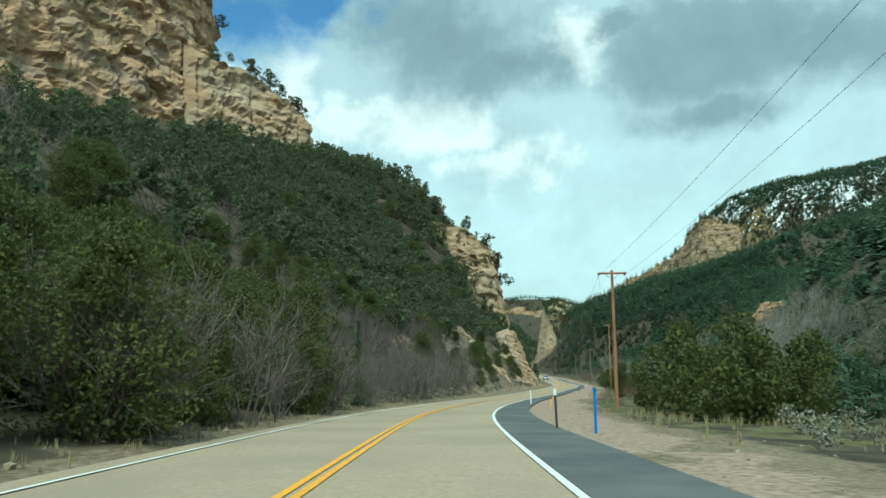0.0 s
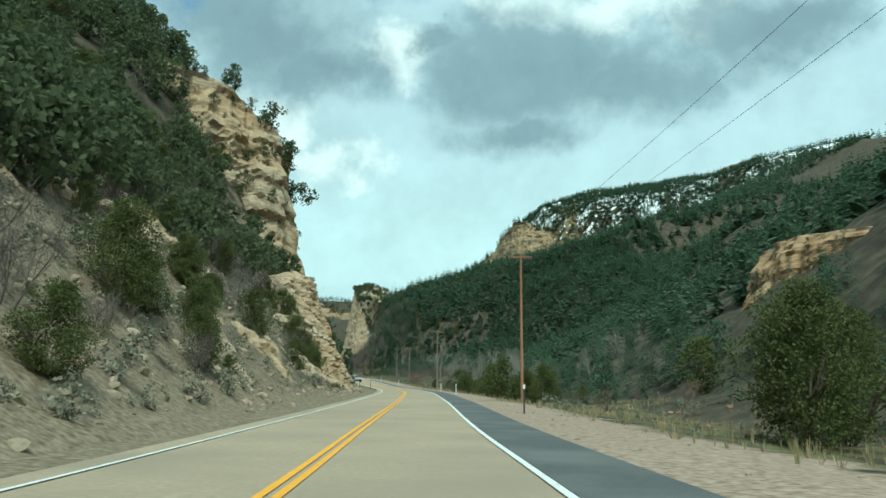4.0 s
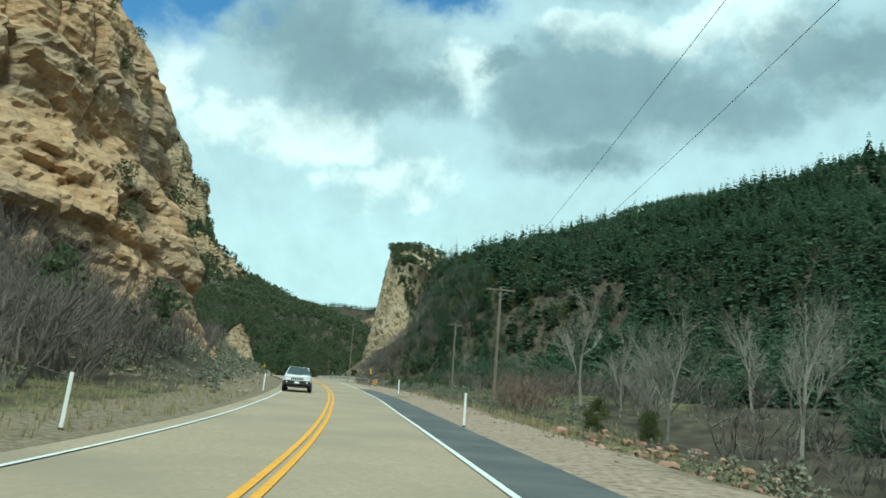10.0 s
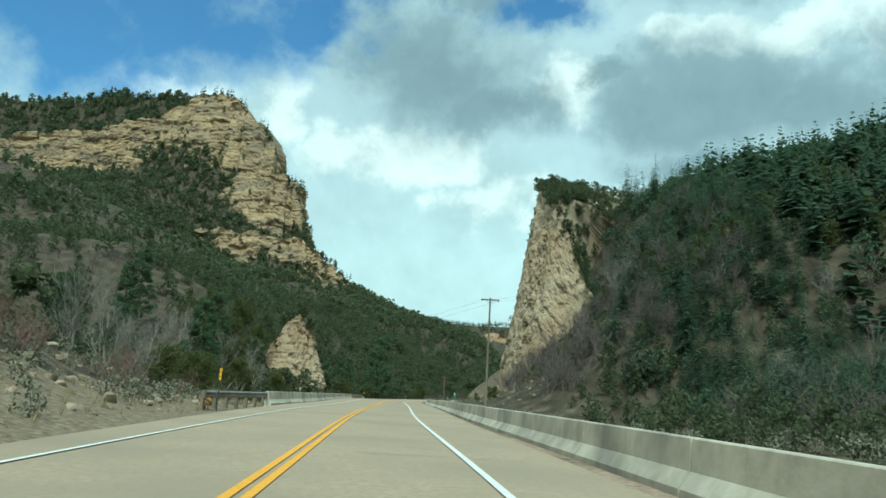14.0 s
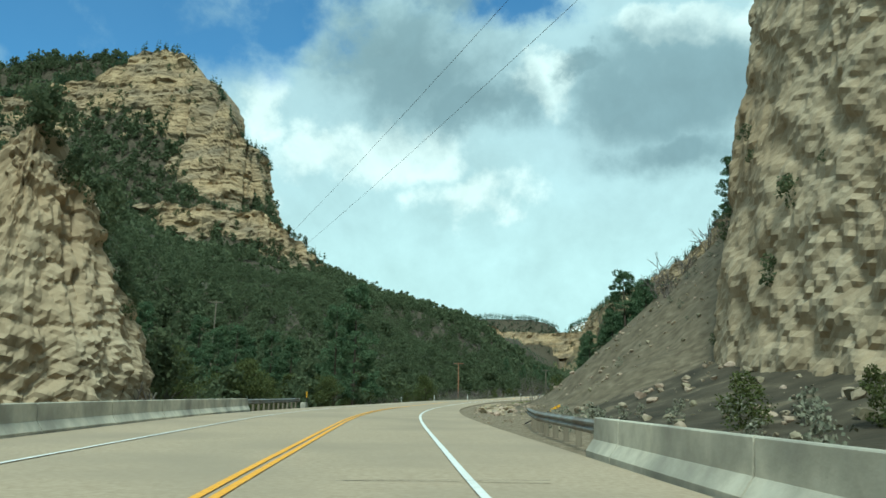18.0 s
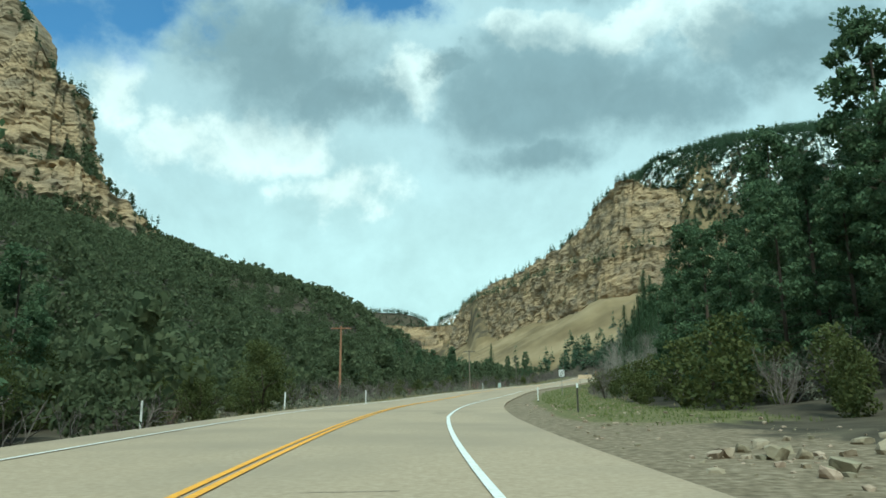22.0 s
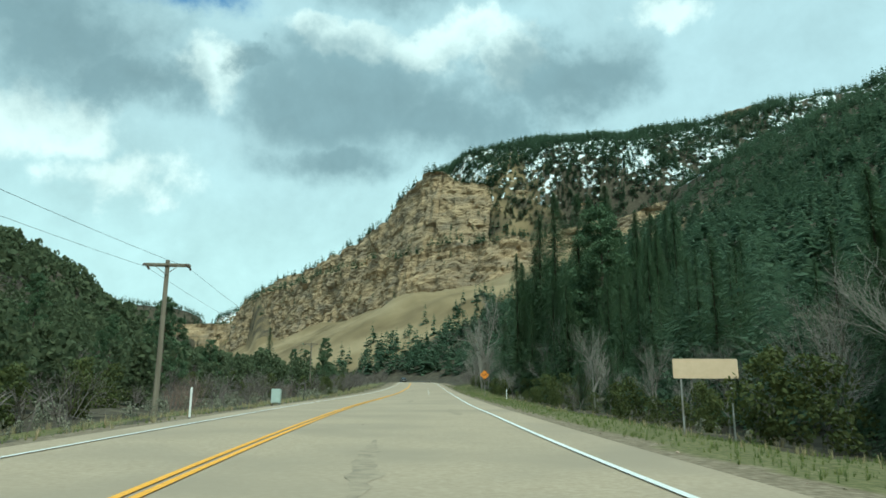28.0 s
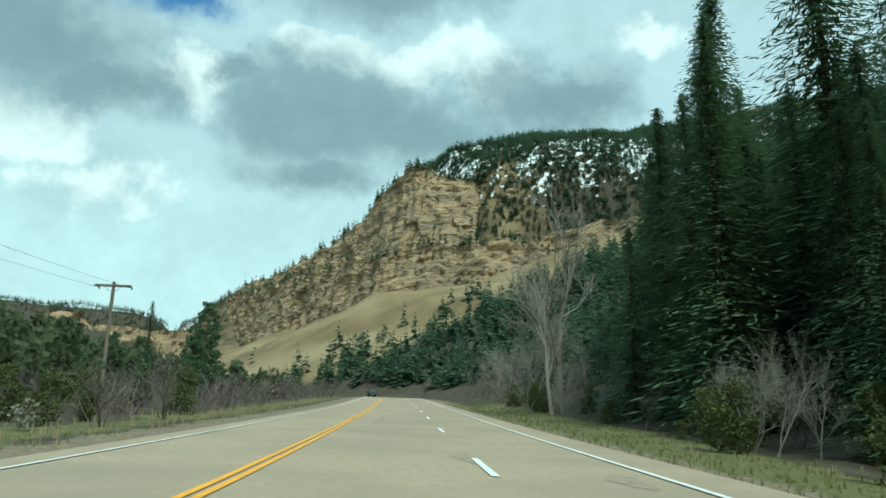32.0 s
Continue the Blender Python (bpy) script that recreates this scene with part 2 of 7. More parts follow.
# ---- materials ----
def material(name, stops, scale=1.0, detail=8, rough=0.9, bump=0.3, bump_scale=None, stretch=(1, 1, 1), metal=0.0, stain=None, stain_scale=0.15, rand=0.0, dist=0.01, spec=0.3, crack=0.0, leaf=0.0):
    """Procedural surface: a ramp of colours over fine noise, stains over coarse noise, relief."""
    m = bpy.data.materials.new(name)
    m.use_nodes = True
    n, l = m.node_tree.nodes, m.node_tree.links
    b = n["Principled BSDF"]
    tc = n.new("ShaderNodeTexCoord")
    mp = n.new("ShaderNodeMapping")
    mp.inputs["Scale"].default_value = stretch
    geo = n.new("ShaderNodeNewGeometry")
    l.new(geo.outputs["Position"], mp.inputs[0])
    t = n.new("ShaderNodeTexNoise")
    t.inputs["Scale"].default_value, t.inputs["Detail"].default_value, t.inputs["Roughness"].default_value = scale, detail, 0.65
    l.new(mp.outputs[0], t.inputs["Vector"])
    r = n.new("ShaderNodeValToRGB")
    el = r.color_ramp.elements
    while len(el) < len(stops):
        el.new(0.5)
    for e, (p, c) in zip(el, stops):
        e.position, e.color = p, (*c, 1)
    l.new(t.outputs["Fac"], r.inputs[0])
    col = r.outputs[0]
    if stain:
        s = n.new("ShaderNodeTexNoise")
        s.inputs["Scale"].default_value, s.inputs["Detail"].default_value = stain_scale, 5
        l.new(mp.outputs[0], s.inputs["Vector"])
        k = n.new("ShaderNodeMapRange")
        k.inputs[1].default_value, k.inputs[2].default_value = 0.42, 0.68
        l.new(s.outputs["Fac"], k.inputs[0])
        mx = n.new("ShaderNodeMix")
        mx.data_type = "RGBA"
        l.new(k.outputs[0], mx.inputs[0])
        l.new(col, mx.inputs[6])
        mx.inputs[7].default_value = (*stain, 1)
        col = mx.outputs[2]
    if crack:
        wv = n.new("ShaderNodeVectorMath")
        wv.operation = "MULTIPLY_ADD"
        l.new(t.outputs["Color"], wv.inputs[0])
        wv.inputs[1].default_value = (2.2 / crack,) * 3
        l.new(mp.outputs[0], wv.inputs[2])
        vo = n.new("ShaderNodeTexVoronoi")
        vo.feature = "DISTANCE_TO_EDGE"
        vo.inputs["Scale"].default_value = crack
        l.new(wv.outputs[0], vo.inputs["Vector"])
        ck = n.new("ShaderNodeMapRange")
        ck.inputs[1].default_value, ck.inputs[2].default_value = 0.0, 0.05
        ck.inputs[3].default_value, ck.inputs[4].default_value = 0.68, 1.0
        l.new(vo.outputs["Distance"], ck.inputs[0])
        mc = n.new("ShaderNodeMix")
        mc.data_type, mc.blend_type = "RGBA", "MULTIPLY"
        mc.inputs[0].default_value = 1.0
        l.new(col, mc.inputs[6])
        l.new(ck.outputs[0], mc.inputs[7])
        col = mc.outputs[2]
    if rand:
        hsv = n.new("ShaderNodeHueSaturation")
        src = n.new("ShaderNodeNewGeometry").outputs["Random Per Island"]
        k = n.new("ShaderNodeMapRange")
        k.inputs[3].default_value, k.inputs[4].default_value = 1 - rand, 1 + rand
        l.new(src, k.inputs[0])
        l.new(k.outputs[0], hsv.inputs["Value"])
        k2 = n.new("ShaderNodeMapRange")
        k2.inputs[3].default_value, k2.inputs[4].default_value = 0.5 + rand * 0.09, 0.5 - rand * 0.09
        l.new(src, k2.inputs[0])
        l.new(k2.outputs[0], hsv.inputs["Hue"])
        l.new(col, hsv.inputs["Color"])
        col = hsv.outputs[0]
    l.new(col, b.inputs["Base Color"])
    b.inputs["Roughness"].default_value, b.inputs["Metallic"].default_value = rough, metal
    b.inputs["Specular IOR Level"].default_value = spec
    if leaf:
        tr = n.new("ShaderNodeBsdfTranslucent")
        l.new(col, tr.inputs["Color"])
        ms = n.new("ShaderNodeMixShader")
        ms.inputs[0].default_value = leaf
        l.new(b.outputs[0], ms.inputs[1])
        l.new(tr.outputs[0], ms.inputs[2])
        l.new(ms.outputs[0], n["Material Output"].inputs[0])
    if bump:
        bt = n.new("ShaderNodeTexNoise")
        bt.inputs["Scale"].default_value, bt.inputs["Detail"].default_value = bump_scale or scale * 2, 8
        l.new(mp.outputs[0], bt.inputs["Vector"])
        bp = n.new("ShaderNodeBump")
        bp.inputs["Strength"].default_value, bp.inputs["Distance"].default_value = bump, dist
        l.new(bt.outputs["Fac"], bp.inputs["Height"])
        l.new(bp.outputs[0], b.inputs["Normal"])
    return m


ASPHALT = material("worn_asphalt", [(0.3, (0.31, 0.24, 0.165)), (0.5, (0.385, 0.302, 0.211)), (0.72, (0.46, 0.37, 0.267))], 9, 12, 0.88, 0.5, 60, stain=(0.315, 0.254, 0.184), stain_scale=0.22)
NEW_ASPHALT = material("dark_asphalt", [(0.3, (0.075, 0.08, 0.083)), (0.7, (0.12, 0.125, 0.125))], 12, 12, 0.9, 0.5, 60, stain=(0.15, 0.15, 0.14), stain_scale=0.4)
WHITE_LINE = material("white_line_paint", [(0.25, (0.55, 0.55, 0.52)), (0.5, (0.75, 0.75, 0.72)), (0.8, (0.82, 0.82, 0.79))], 6, 10, 0.75, 0.3, 40)
YELLOW_LINE = material("yellow_line_paint", [(0.25, (0.56, 0.27, 0.06)), (0.5, (0.8, 0.385, 0.04)), (0.8, (0.86, 0.44, 0.06))], 6, 10, 0.75, 0.3, 40)
ROCK_TAN = material("tan_sandstone", [(0.3, (0.17, 0.11, 0.065)), (0.44, (0.4, 0.255, 0.14)), (0.58, (0.5, 0.335, 0.19)), (0.8, (0.58, 0.42, 0.27))], 0.5, 13, 0.95, 0.9, 1.4, (0.7, 0.7, 2.0), stain=(0.3, 0.235, 0.165), stain_scale=0.09, dist=0.25, crack=0.33)
ROCK_GREY = material("grey_sandstone", [(0.3, (0.17, 0.135, 0.095)), (0.44, (0.37, 0.29, 0.195)), (0.6, (0.48, 0.385, 0.265)), (0.8, (0.55, 0.46, 0.335))], 0.6, 13, 0.95, 0.9, 1.4, (0.7, 0.7, 2.0), stain=(0.4, 0.27, 0.15), stain_scale=0.06, dist=0.25, crack=0.4)
ROCK_FIN = material("pale_massive_sandstone", [(0.3, (0.29, 0.225, 0.15)), (0.45, (0.39, 0.312, 0.212)), (0.6, (0.45, 0.365, 0.255)), (0.8, (0.52, 0.435, 0.315))], 0.7, 14, 0.95, 0.8, 2.4, (1.0, 1.0, 0.9), stain=(0.36, 0.27, 0.17), stain_scale=0.1, dist=0.12)
ROCK_FAR = material("distant_sandstone", [(0.3, (0.19, 0.14, 0.085)), (0.42, (0.33, 0.24, 0.14)), (0.58, (0.43, 0.315, 0.185)), (0.8, (0.5, 0.38, 0.24))], 0.09, 14, 0.95, 1.0, 0.2, (0.8, 0.8, 2.2), stain=(0.24, 0.19, 0.13), stain_scale=0.03, dist=3.0, crack=0.05)
FIR_FAR = material("dark_conifer_needles", [(0.3, (0.08, 0.125, 0.08)), (0.55, (0.112, 0.168, 0.1)), (0.8, (0.145, 0.195, 0.11))], 0.6, 5, 0.85, 0, rand=0.15, leaf=0.45)
JUNIPER = material("juniper_needles", [(0.3, (0.082, 0.105, 0.056)), (0.55, (0.115, 0.14, 0.072)), (0.8, (0.155, 0.175, 0.085))], 0.8, 5, 0.85, 0, rand=0.15, leaf=0.45)
TWIG = material("bare_grey_twigs", [(0.3, (0.1, 0.083, 0.073)), (0.6, (0.165, 0.142, 0.124)), (0.8, (0.22, 0.192, 0.167))], 3, 5, 0.9, 0, rand=0.3)
BARK = material("grey_brown_bark", [(0.3, (0.05, 0.038, 0.028)), (0.6, (0.095, 0.074, 0.056)), (0.8, (0.14, 0.112, 0.088))], 4, 8, 0.95, 0.5, 10, (1, 1, 0.25))


def ground_material():
    m = bpy.data.materials.new("canyon_ground")
    m.use_nodes = True
    n, l = m.node_tree.nodes, m.node_tree.links
    b = n["Principled BSDF"]
    geo = n.new("ShaderNodeNewGeometry")

    def tex(scale, detail=8):
        t = n.new("ShaderNodeTexNoise")
        t.inputs["Scale"].default_value, t.inputs["Detail"].default_value = scale, detail
        l.new(geo.outputs["Position"], t.inputs["Vector"])
        return t.outputs["Fac"]

    def ramp(fac, stops):
        r = n.new("ShaderNodeValToRGB")
        el = r.color_ramp.elements
        while len(el) < len(stops):
            el.new(0.5)
        for e, (p, c) in zip(el, stops):
            e.position, e.color = p, (*c, 1)
        l.new(fac, r.inputs[0])
        return r.outputs[0]

    def attr(name):
        a = n.new("ShaderNodeAttribute")
        a.attribute_name = name
        return a.outputs["Fac"]

    def edge(a, t, width=0.5):
        """A mask with a ragged border."""
        s = n.new("ShaderNodeMath")
        s.operation = "ADD"
        l.new(a, s.inputs[0])
        l.new(t, s.inputs[1])
        k = n.new("ShaderNodeMapRange")
        k.inputs[1].default_value, k.inputs[2].default_value = 0.9, 0.9 + width * 0.4
        l.new(s.outputs[0], k.inputs[0])
        return k.outputs[0]

    def over(base, top, fac):
        x = n.new("ShaderNodeMix")
        x.data_type = "RGBA"
        l.new(fac, x.inputs[0])
        l.new(base, x.inputs[6])
        l.new(top, x.inputs[7])
        return x.outputs[2]

    big, mid, fine = tex(0.05), tex(0.5), tex(5.0, 10)
    floor = ramp(mid, [(0.3, (0.042, 0.036, 0.026)), (0.5, (0.074, 0.062, 0.044)), (0.72, (0.12, 0.102, 0.07))])
    dirt = ramp(fine, [(0.3, (0.11, 0.085, 0.056)), (0.5, (0.205, 0.162, 0.11)), (0.75, (0.33, 0.27, 0.195))])
    red = ramp(fine, [(0.3, (0.19, 0.135, 0.098)), (0.5, (0.33, 0.245, 0.185)), (0.75, (0.46, 0.37, 0.29))])
    slope = ramp(tex(1.3, 14), [(0.32, (0.105, 0.083, 0.056)), (0.48, (0.145, 0.117, 0.079)), (0.6, (0.175, 0.142, 0.098)), (0.72, (0.225, 0.185, 0.13))])
    grass = ramp(fine, [(0.3, (0.08, 0.078, 0.033)), (0.5, (0.135, 0.13, 0.056)), (0.75, (0.23, 0.2, 0.105))])
    talus = ramp(tex(0.02, 12), [(0.3, (0.15, 0.11, 0.058)), (0.5, (0.235, 0.176, 0.095)), (0.7, (0.32, 0.245, 0.142))])
    snow = ramp(mid, [(0.3, (0.75, 0.78, 0.82)), (0.7, (0.86, 0.88, 0.9))])
    c = over(floor, dirt, edge(attr("dirt"), mid))
    c = over(c, grass, edge(attr("grass"), mid))
    c = over(c, talus, edge(attr("talus"), tex(0.03)))
    c = over(c, slope, edge(attr("slope"), mid))
    c = over(c, red, edge(attr("gravel"), mid))
    c = over(c, snow, edge(attr("snow"), tex(0.13, 7), 0.12))
    l.new(c, b.inputs["Base Color"])
    b.inputs["Roughness"].default_value = 0.95
    b.inputs["Specular IOR Level"].default_value = 0.15
    bp = n.new("ShaderNodeBump")
    bp.inputs["Strength"].default_value, bp.inputs["Distance"].default_value = 0.45, 0.05
    l.new(fine, bp.inputs["Height"])
    l.new(bp.outputs[0], b.inputs["Normal"])
    return m


GROUND = ground_material()


# ---- the road's line and the lie of the land ----
# y, x and height of the lane that is driven in
ROAD_Y = [-260, -210, -170, -130, -90, -50, -10, 30, 70, 110, 150, 190, 230, 270, 310, 350, 390, 430, 470, 510, 550, 590, 630, 680, 740, 800, 860, 920, 1100, 1400, 1800, 2400, 5000]
ROAD_X = [50, 35, 23.3, 12.7, 6.5, 3.2, 0.8, -2.2, -7.1, -14.1, -23.8, -36.3, -49.6, -62.0, -74.7, -85.9, -92.9, -95.9, -94.9, -91.8, -85.6, -78.0, -70.3, -60.7, -50, -41, -45, -72, -136, -180, -215, -260, -300]
ROAD_Z = [-6.5, -6.0, -5.45, -4.75, -3.95, -2.95, -1.55, -0.15, 1.25, 2.85, 5.35, 8.05, 10.35, 12.45, 14.55, 16.65, 18.75, 21.05, 23.35, 26.05, 28.85, 31.65, 34.55, 38.5, 43.5, 48.2, 51.5, 54, 60, 78, 110, 170, 300]


def axis(y):
    return smooth_line(ROAD_Y, ROAD_X, y)


def road_z(y):
    return smooth_line(ROAD_Y, ROAD_Z, y)


STATIONS = []


def section(y, left, right):
    """Heights over the road, at distances from its axis, on a cut across the canyon."""
    STATIONS.append((y, left, right))


section(-260, [(9, 0), (14, 2), (45, 24), (90, 50), (110, 60), (300, 170)], [(9, -.3), (30, -1), (70, 8), (130, 40), (250, 80)])
section(-170, [(9, 0), (14, 1), (24, 5), (45, 22), (90, 52), (120, 60), (300, 170)], [(9, -.3), (30, -1), (60, 3), (120, 34), (230, 78)])
section(-110, [(8, 0), (12, 1), (24, 7), (45, 26), (84, 48), (115, 56), (300, 190)], [(9, -.3), (26, -1.2), (50, 6), (90, 28), (140, 56), (260, 90)])
section(-60, [(7.5, 0), (10, 1.5), (24, 14), (50, 33), (84, 53), (110, 58), (300, 200)], [(9, -.3), (24, -1.2), (38, 4), (60, 18), (110, 48), (140, 63), (260, 95)])
section(-10, [(7.5, 0), (9, 1.2), (24, 17), (45, 38), (75, 58), (110, 74), (300, 200)], [(8.5, -.3), (20, -1.5), (32, 2), (48, 17), (90, 46), (125, 66), (260, 100)])
section(12, [(7.2, 0), (9.5, .6), (14, 7), (24, 17), (45, 40), (70, 60), (110, 78), (300, 190)], [(8, -.3), (16, -1.4), (28, 0), (36, 7), (52, 21), (90, 46), (125, 66), (260, 100)])
section(30, [(7, 0), (10.5, .5), (16, 9), (20, 15), (28, 26), (40, 45), (60, 62), (110, 80), (300, 190)], [(8, -.3), (14, -1.2), (24, -2), (36, 6), (54, 21), (90, 46), (125, 66), (260, 100)])
section(50, [(7, 0), (12, .6), (16, 8), (20, 15), (26, 30), (35, 50), (47, 62), (110, 80), (300, 190)], [(8, -.3), (12, -1.4), (26, -3), (40, 5), (70, 26), (120, 60), (200, 92)])
section(68, [(7.5, 0), (14, .4), (24, 3), (34, 12), (55, 30), (110, 75), (300, 190)], [(8, -.3), (12, -1.6), (26, -3.2), (40, 4), (70, 25), (120, 58), (200, 90)])
section(95, [(8, 0), (24, .3), (32, 3), (46, 12), (60, 20), (120, 80), (300, 190)], [(8, -.3), (12, -1.6), (24, -3.4), (40, 3), (72, 23), (124, 58), (210, 90)])
section(130, [(8, 0), (16, .5), (24, 3), (34, 8), (48, 24), (66, 55), (120, 85), (300, 190)], [(8, -.3), (13, -1.6), (24, -3.2), (42, 1), (75, 20), (130, 58), (220, 92)])
section(152, [(7, 0), (12, 1), (17, 4), (26, 12), (40, 36), (60, 65), (120, 85), (300, 190)], [(8, -.3), (14, -1), (26, -2.4), (50, -.5), (80, 18), (130, 56), (220, 90)])
section(180, [(7.5, 0), (11, 1.5), (18, 5), (26, 10), (36, 28), (60, 55), (120, 80), (300, 180)], [(9, -.4), (16, -.6), (56, -.4), (86, 16), (128, 52), (220, 88)])
section(200, [(8, 0), (11, 1.2), (16, 4.5), (24, 7), (60, 22), (120, 44), (300, 112)], [(9, -.4), (16, -.6), (58, -.2), (88, 12), (126, 42), (220, 74)])
section(222, [(9, 0), (14, .6), (18, 3), (28, 4), (60, 8), (120, 30), (300, 104)], [(9, -.4), (16, -.6), (58, 0), (88, 9), (124, 35), (220, 66)])
section(245, [(10, 0), (26, -.2), (34, 1), (60, 4), (120, 26), (300, 100)], [(9, -.6), (16, -1.4), (52, -.2), (82, 10), (118, 34), (210, 66)])
section(275, [(9, -.6), (16, -2.4), (34, -1), (60, 4), (120, 26), (300, 100)], [(8, -.6), (14, -2), (40, .5), (68, 10), (104, 33), (200, 64)])
section(288, [(9, -.6), (15, -2), (30, -.5), (50, 6), (100, 24), (300, 100)], [(8, -.5), (13, -.2), (19, 2), (27, 8), (40, 17), (60, 24), (100, 36), (200, 62)])
section(304, [(9, -.6), (14, -1.6), (24, 0), (42, 8), (80, 20), (140, 34), (300, 100)], [(8, -.4), (13, .4), (20, 4), (28, 11), (41, 27), (54, 32), (76, 37), (100, 41), (160, 52), (300, 90)])
section(330, [(9, -.6), (14, -1), (22, 0), (34, 16), (60, 30), (120, 36), (300, 100)], [(8, -.3), (13, .2), (20.5, 2), (27, 7), (40, 36), (64, 43), (92, 49), (130, 62), (300, 104)])
section(350, [(9, -.6), (14, -2), (22, -1), (40, 8), (80, 20), (140, 34), (300, 100)], [(8, -.3), (12, .3), (20, 4), (28, 10), (42, 36), (66, 44), (92, 52), (130, 64), (300, 106)])
section(364, [(9, -.6), (15, -2), (26, -1), (50, 8), (80, 20), (140, 34), (300, 100)], [(8, -.3), (12, .4), (20, 7), (32, 17), (46, 34), (66, 44), (92, 54), (130, 66), (300, 108)])
section(380, [(9, -.6), (16, -2), (30, -1.5), (60, 10), (120, 32), (300, 100)], [(8, -.2), (12, .6), (22, 9), (33, 19.5), (60, 40), (100, 58), (300, 112)])
section(405, [(10, -.4), (18, -1.6), (30, -1.5), (60, 8), (120, 32), (300, 105)], [(8, -.1), (14, .2), (20, 1.5), (34, 12), (60, 34), (100, 56), (300, 114)])
section(432, [(11, -.3), (18, -1.4), (30, -1.5), (60, 8), (120, 34), (300, 108)], [(9, -.1), (17, .0), (22, .6), (34, 7), (60, 26), (100, 50), (300, 114)])
section(455, [(11, -.3), (18, -1.2), (30, -1.2), (60, 10), (120, 38), (300, 112)], [(9, -.2), (18, .2), (28, 1), (50, 14), (90, 38), (300, 112)])
section(500, [(10, -.3), (18, -1), (28, -.6), (60, 14), (110, 36), (300, 116)], [(10, -.3), (20, -.8), (34, 0), (60, 12), (100, 34), (300, 112)])
section(560, [(9, -.3), (16, -1), (26, -.6), (60, 12), (110, 34), (300, 118)], [(10, -.3), (20, -1.6), (34, .5), (60, 14), (110, 37), (300, 115)])
section(620, [(9, -.3), (18, -1), (40, 0), (80, 12), (130, 36), (200, 56), (330, 105), (600, 150)], [(10, -.3), (18, -.8), (32, 3), (60, 16), (110, 40), (300, 118)])
section(690, [(9, -.3), (30, -1.2), (60, 0), (100, 18), (150, 42), (220, 62), (300, 80), (420, 135), (600, 165)], [(10, -.1), (16, 1), (32, 6), (60, 18), (120, 46), (250, 96), (600, 190)])
section(746, [(10, -.3), (40, -1.5), (80, 4), (130, 38), (190, 60), (250, 76), (290, 84), (345, 105), (400, 148), (480, 170), (700, 185)], [(12, 0), (24, 4), (60, 18), (115, 52), (250, 110), (600, 220)])
section(774, [(10, -.3), (40, -1.5), (80, 5), (130, 40), (190, 60), (245, 74), (285, 112), (345, 134), (400, 162), (480, 185), (700, 185)], [(13, 0), (27, 5), (60, 18), (112, 54), (250, 115), (600, 240)])
section(790, [(10, -.3), (40, -1.5), (80, 5), (130, 40), (190, 60), (235, 74), (265, 94), (285, 110), (310, 130), (345, 148), (400, 176), (480, 194), (700, 190)], [(14, 0), (29, 6), (60, 18), (111, 55), (250, 118), (600, 246)])
section(826, [(10, -.3), (40, -1.5), (80, 2), (105, 16), (130, 35), (190, 60), (245, 82), (278, 100), (298, 140), (345, 222), (410, 272), (550, 282), (900, 300)], [(14, 0), (30, 6), (60, 18), (110, 56), (250, 120), (600, 250)])
section(860, [(20, -.5), (60, 1), (88, 6), (108, 18), (129, 42), (149, 51), (173, 58), (200, 68), (240, 80), (290, 100), (340, 150), (540, 240), (900, 280)], [(20, 2), (60, 15), (100, 44), (180, 86), (300, 140), (600, 290)])
section(950, [(20, -.5), (40, 3), (75, 14), (140, 42), (300, 120), (600, 220), (900, 280)], [(20, 2), (66, 22), (120, 44), (250, 105), (400, 190), (600, 300)])
section(1100, [(30, 0), (60, 16), (140, 45), (300, 120), (600, 220), (900, 280)], [(20, 6), (60, 30), (134, 70), (250, 100), (330, 120), (420, 190), (600, 305)])
section(1300, [(30, 0), (80, 30), (160, 80), (300, 150), (600, 220), (900, 280)], [(20, 10), (150, 66), (280, 96), (330, 108), (420, 140), (495, 186), (512, 236), (600, 280), (760, 340), (1000, 400)])
section(1350, [(30, 0), (80, 40), (160, 90), (300, 150), (600, 220), (900, 280)], [(20, 10), (150, 70), (250, 98), (330, 95), (405, 112), (440, 190), (455, 200), (482, 252), (560, 300), (700, 372), (760, 394), (900, 430)])
section(1385, [(30, 0), (80, 40), (160, 90), (300, 150), (600, 220), (900, 280)], [(20, 12), (150, 72), (250, 85), (325, 96), (362, 175), (378, 195), (402, 248), (470, 298), (620, 356), (740, 394), (900, 430)])
section(1425, [(30, 0), (80, 40), (160, 90), (300, 130), (600, 180), (900, 220)], [(20, 14), (150, 78), (245, 84), (280, 93), (310, 175), (322, 190), (345, 262), (433, 318), (640, 372), (900, 402)])
section(1500, [(30, 0), (80, 40), (160, 90), (300, 150), (600, 220), (900, 280)], [(20, 20), (150, 82), (240, 88), (275, 175), (288, 198), (300, 262), (318, 298), (338, 328), (440, 354), (648, 376), (900, 400)])
section(1585, [(30, 0), (80, 40), (160, 90), (300, 150), (600, 220), (900, 280)], [(20, 20), (150, 82), (222, 98), (255, 180), (266, 196), (280, 250), (317, 307), (430, 362), (650, 376), (900, 400)])
section(1750, [(30, 10), (80, 60), (160, 105), (300, 135), (600, 170), (900, 210)], [(20, 20), (110, 60), (192, 88), (226, 175), (238, 188), (252, 228), (400, 262), (900, 300)])
section(1950, [(30, 10), (80, 60), (160, 105), (300, 135), (600, 160), (900, 190)], [(20, 20), (90, 50), (155, 78), (185, 165), (198, 180), (210, 214), (400, 245), (900, 290)])
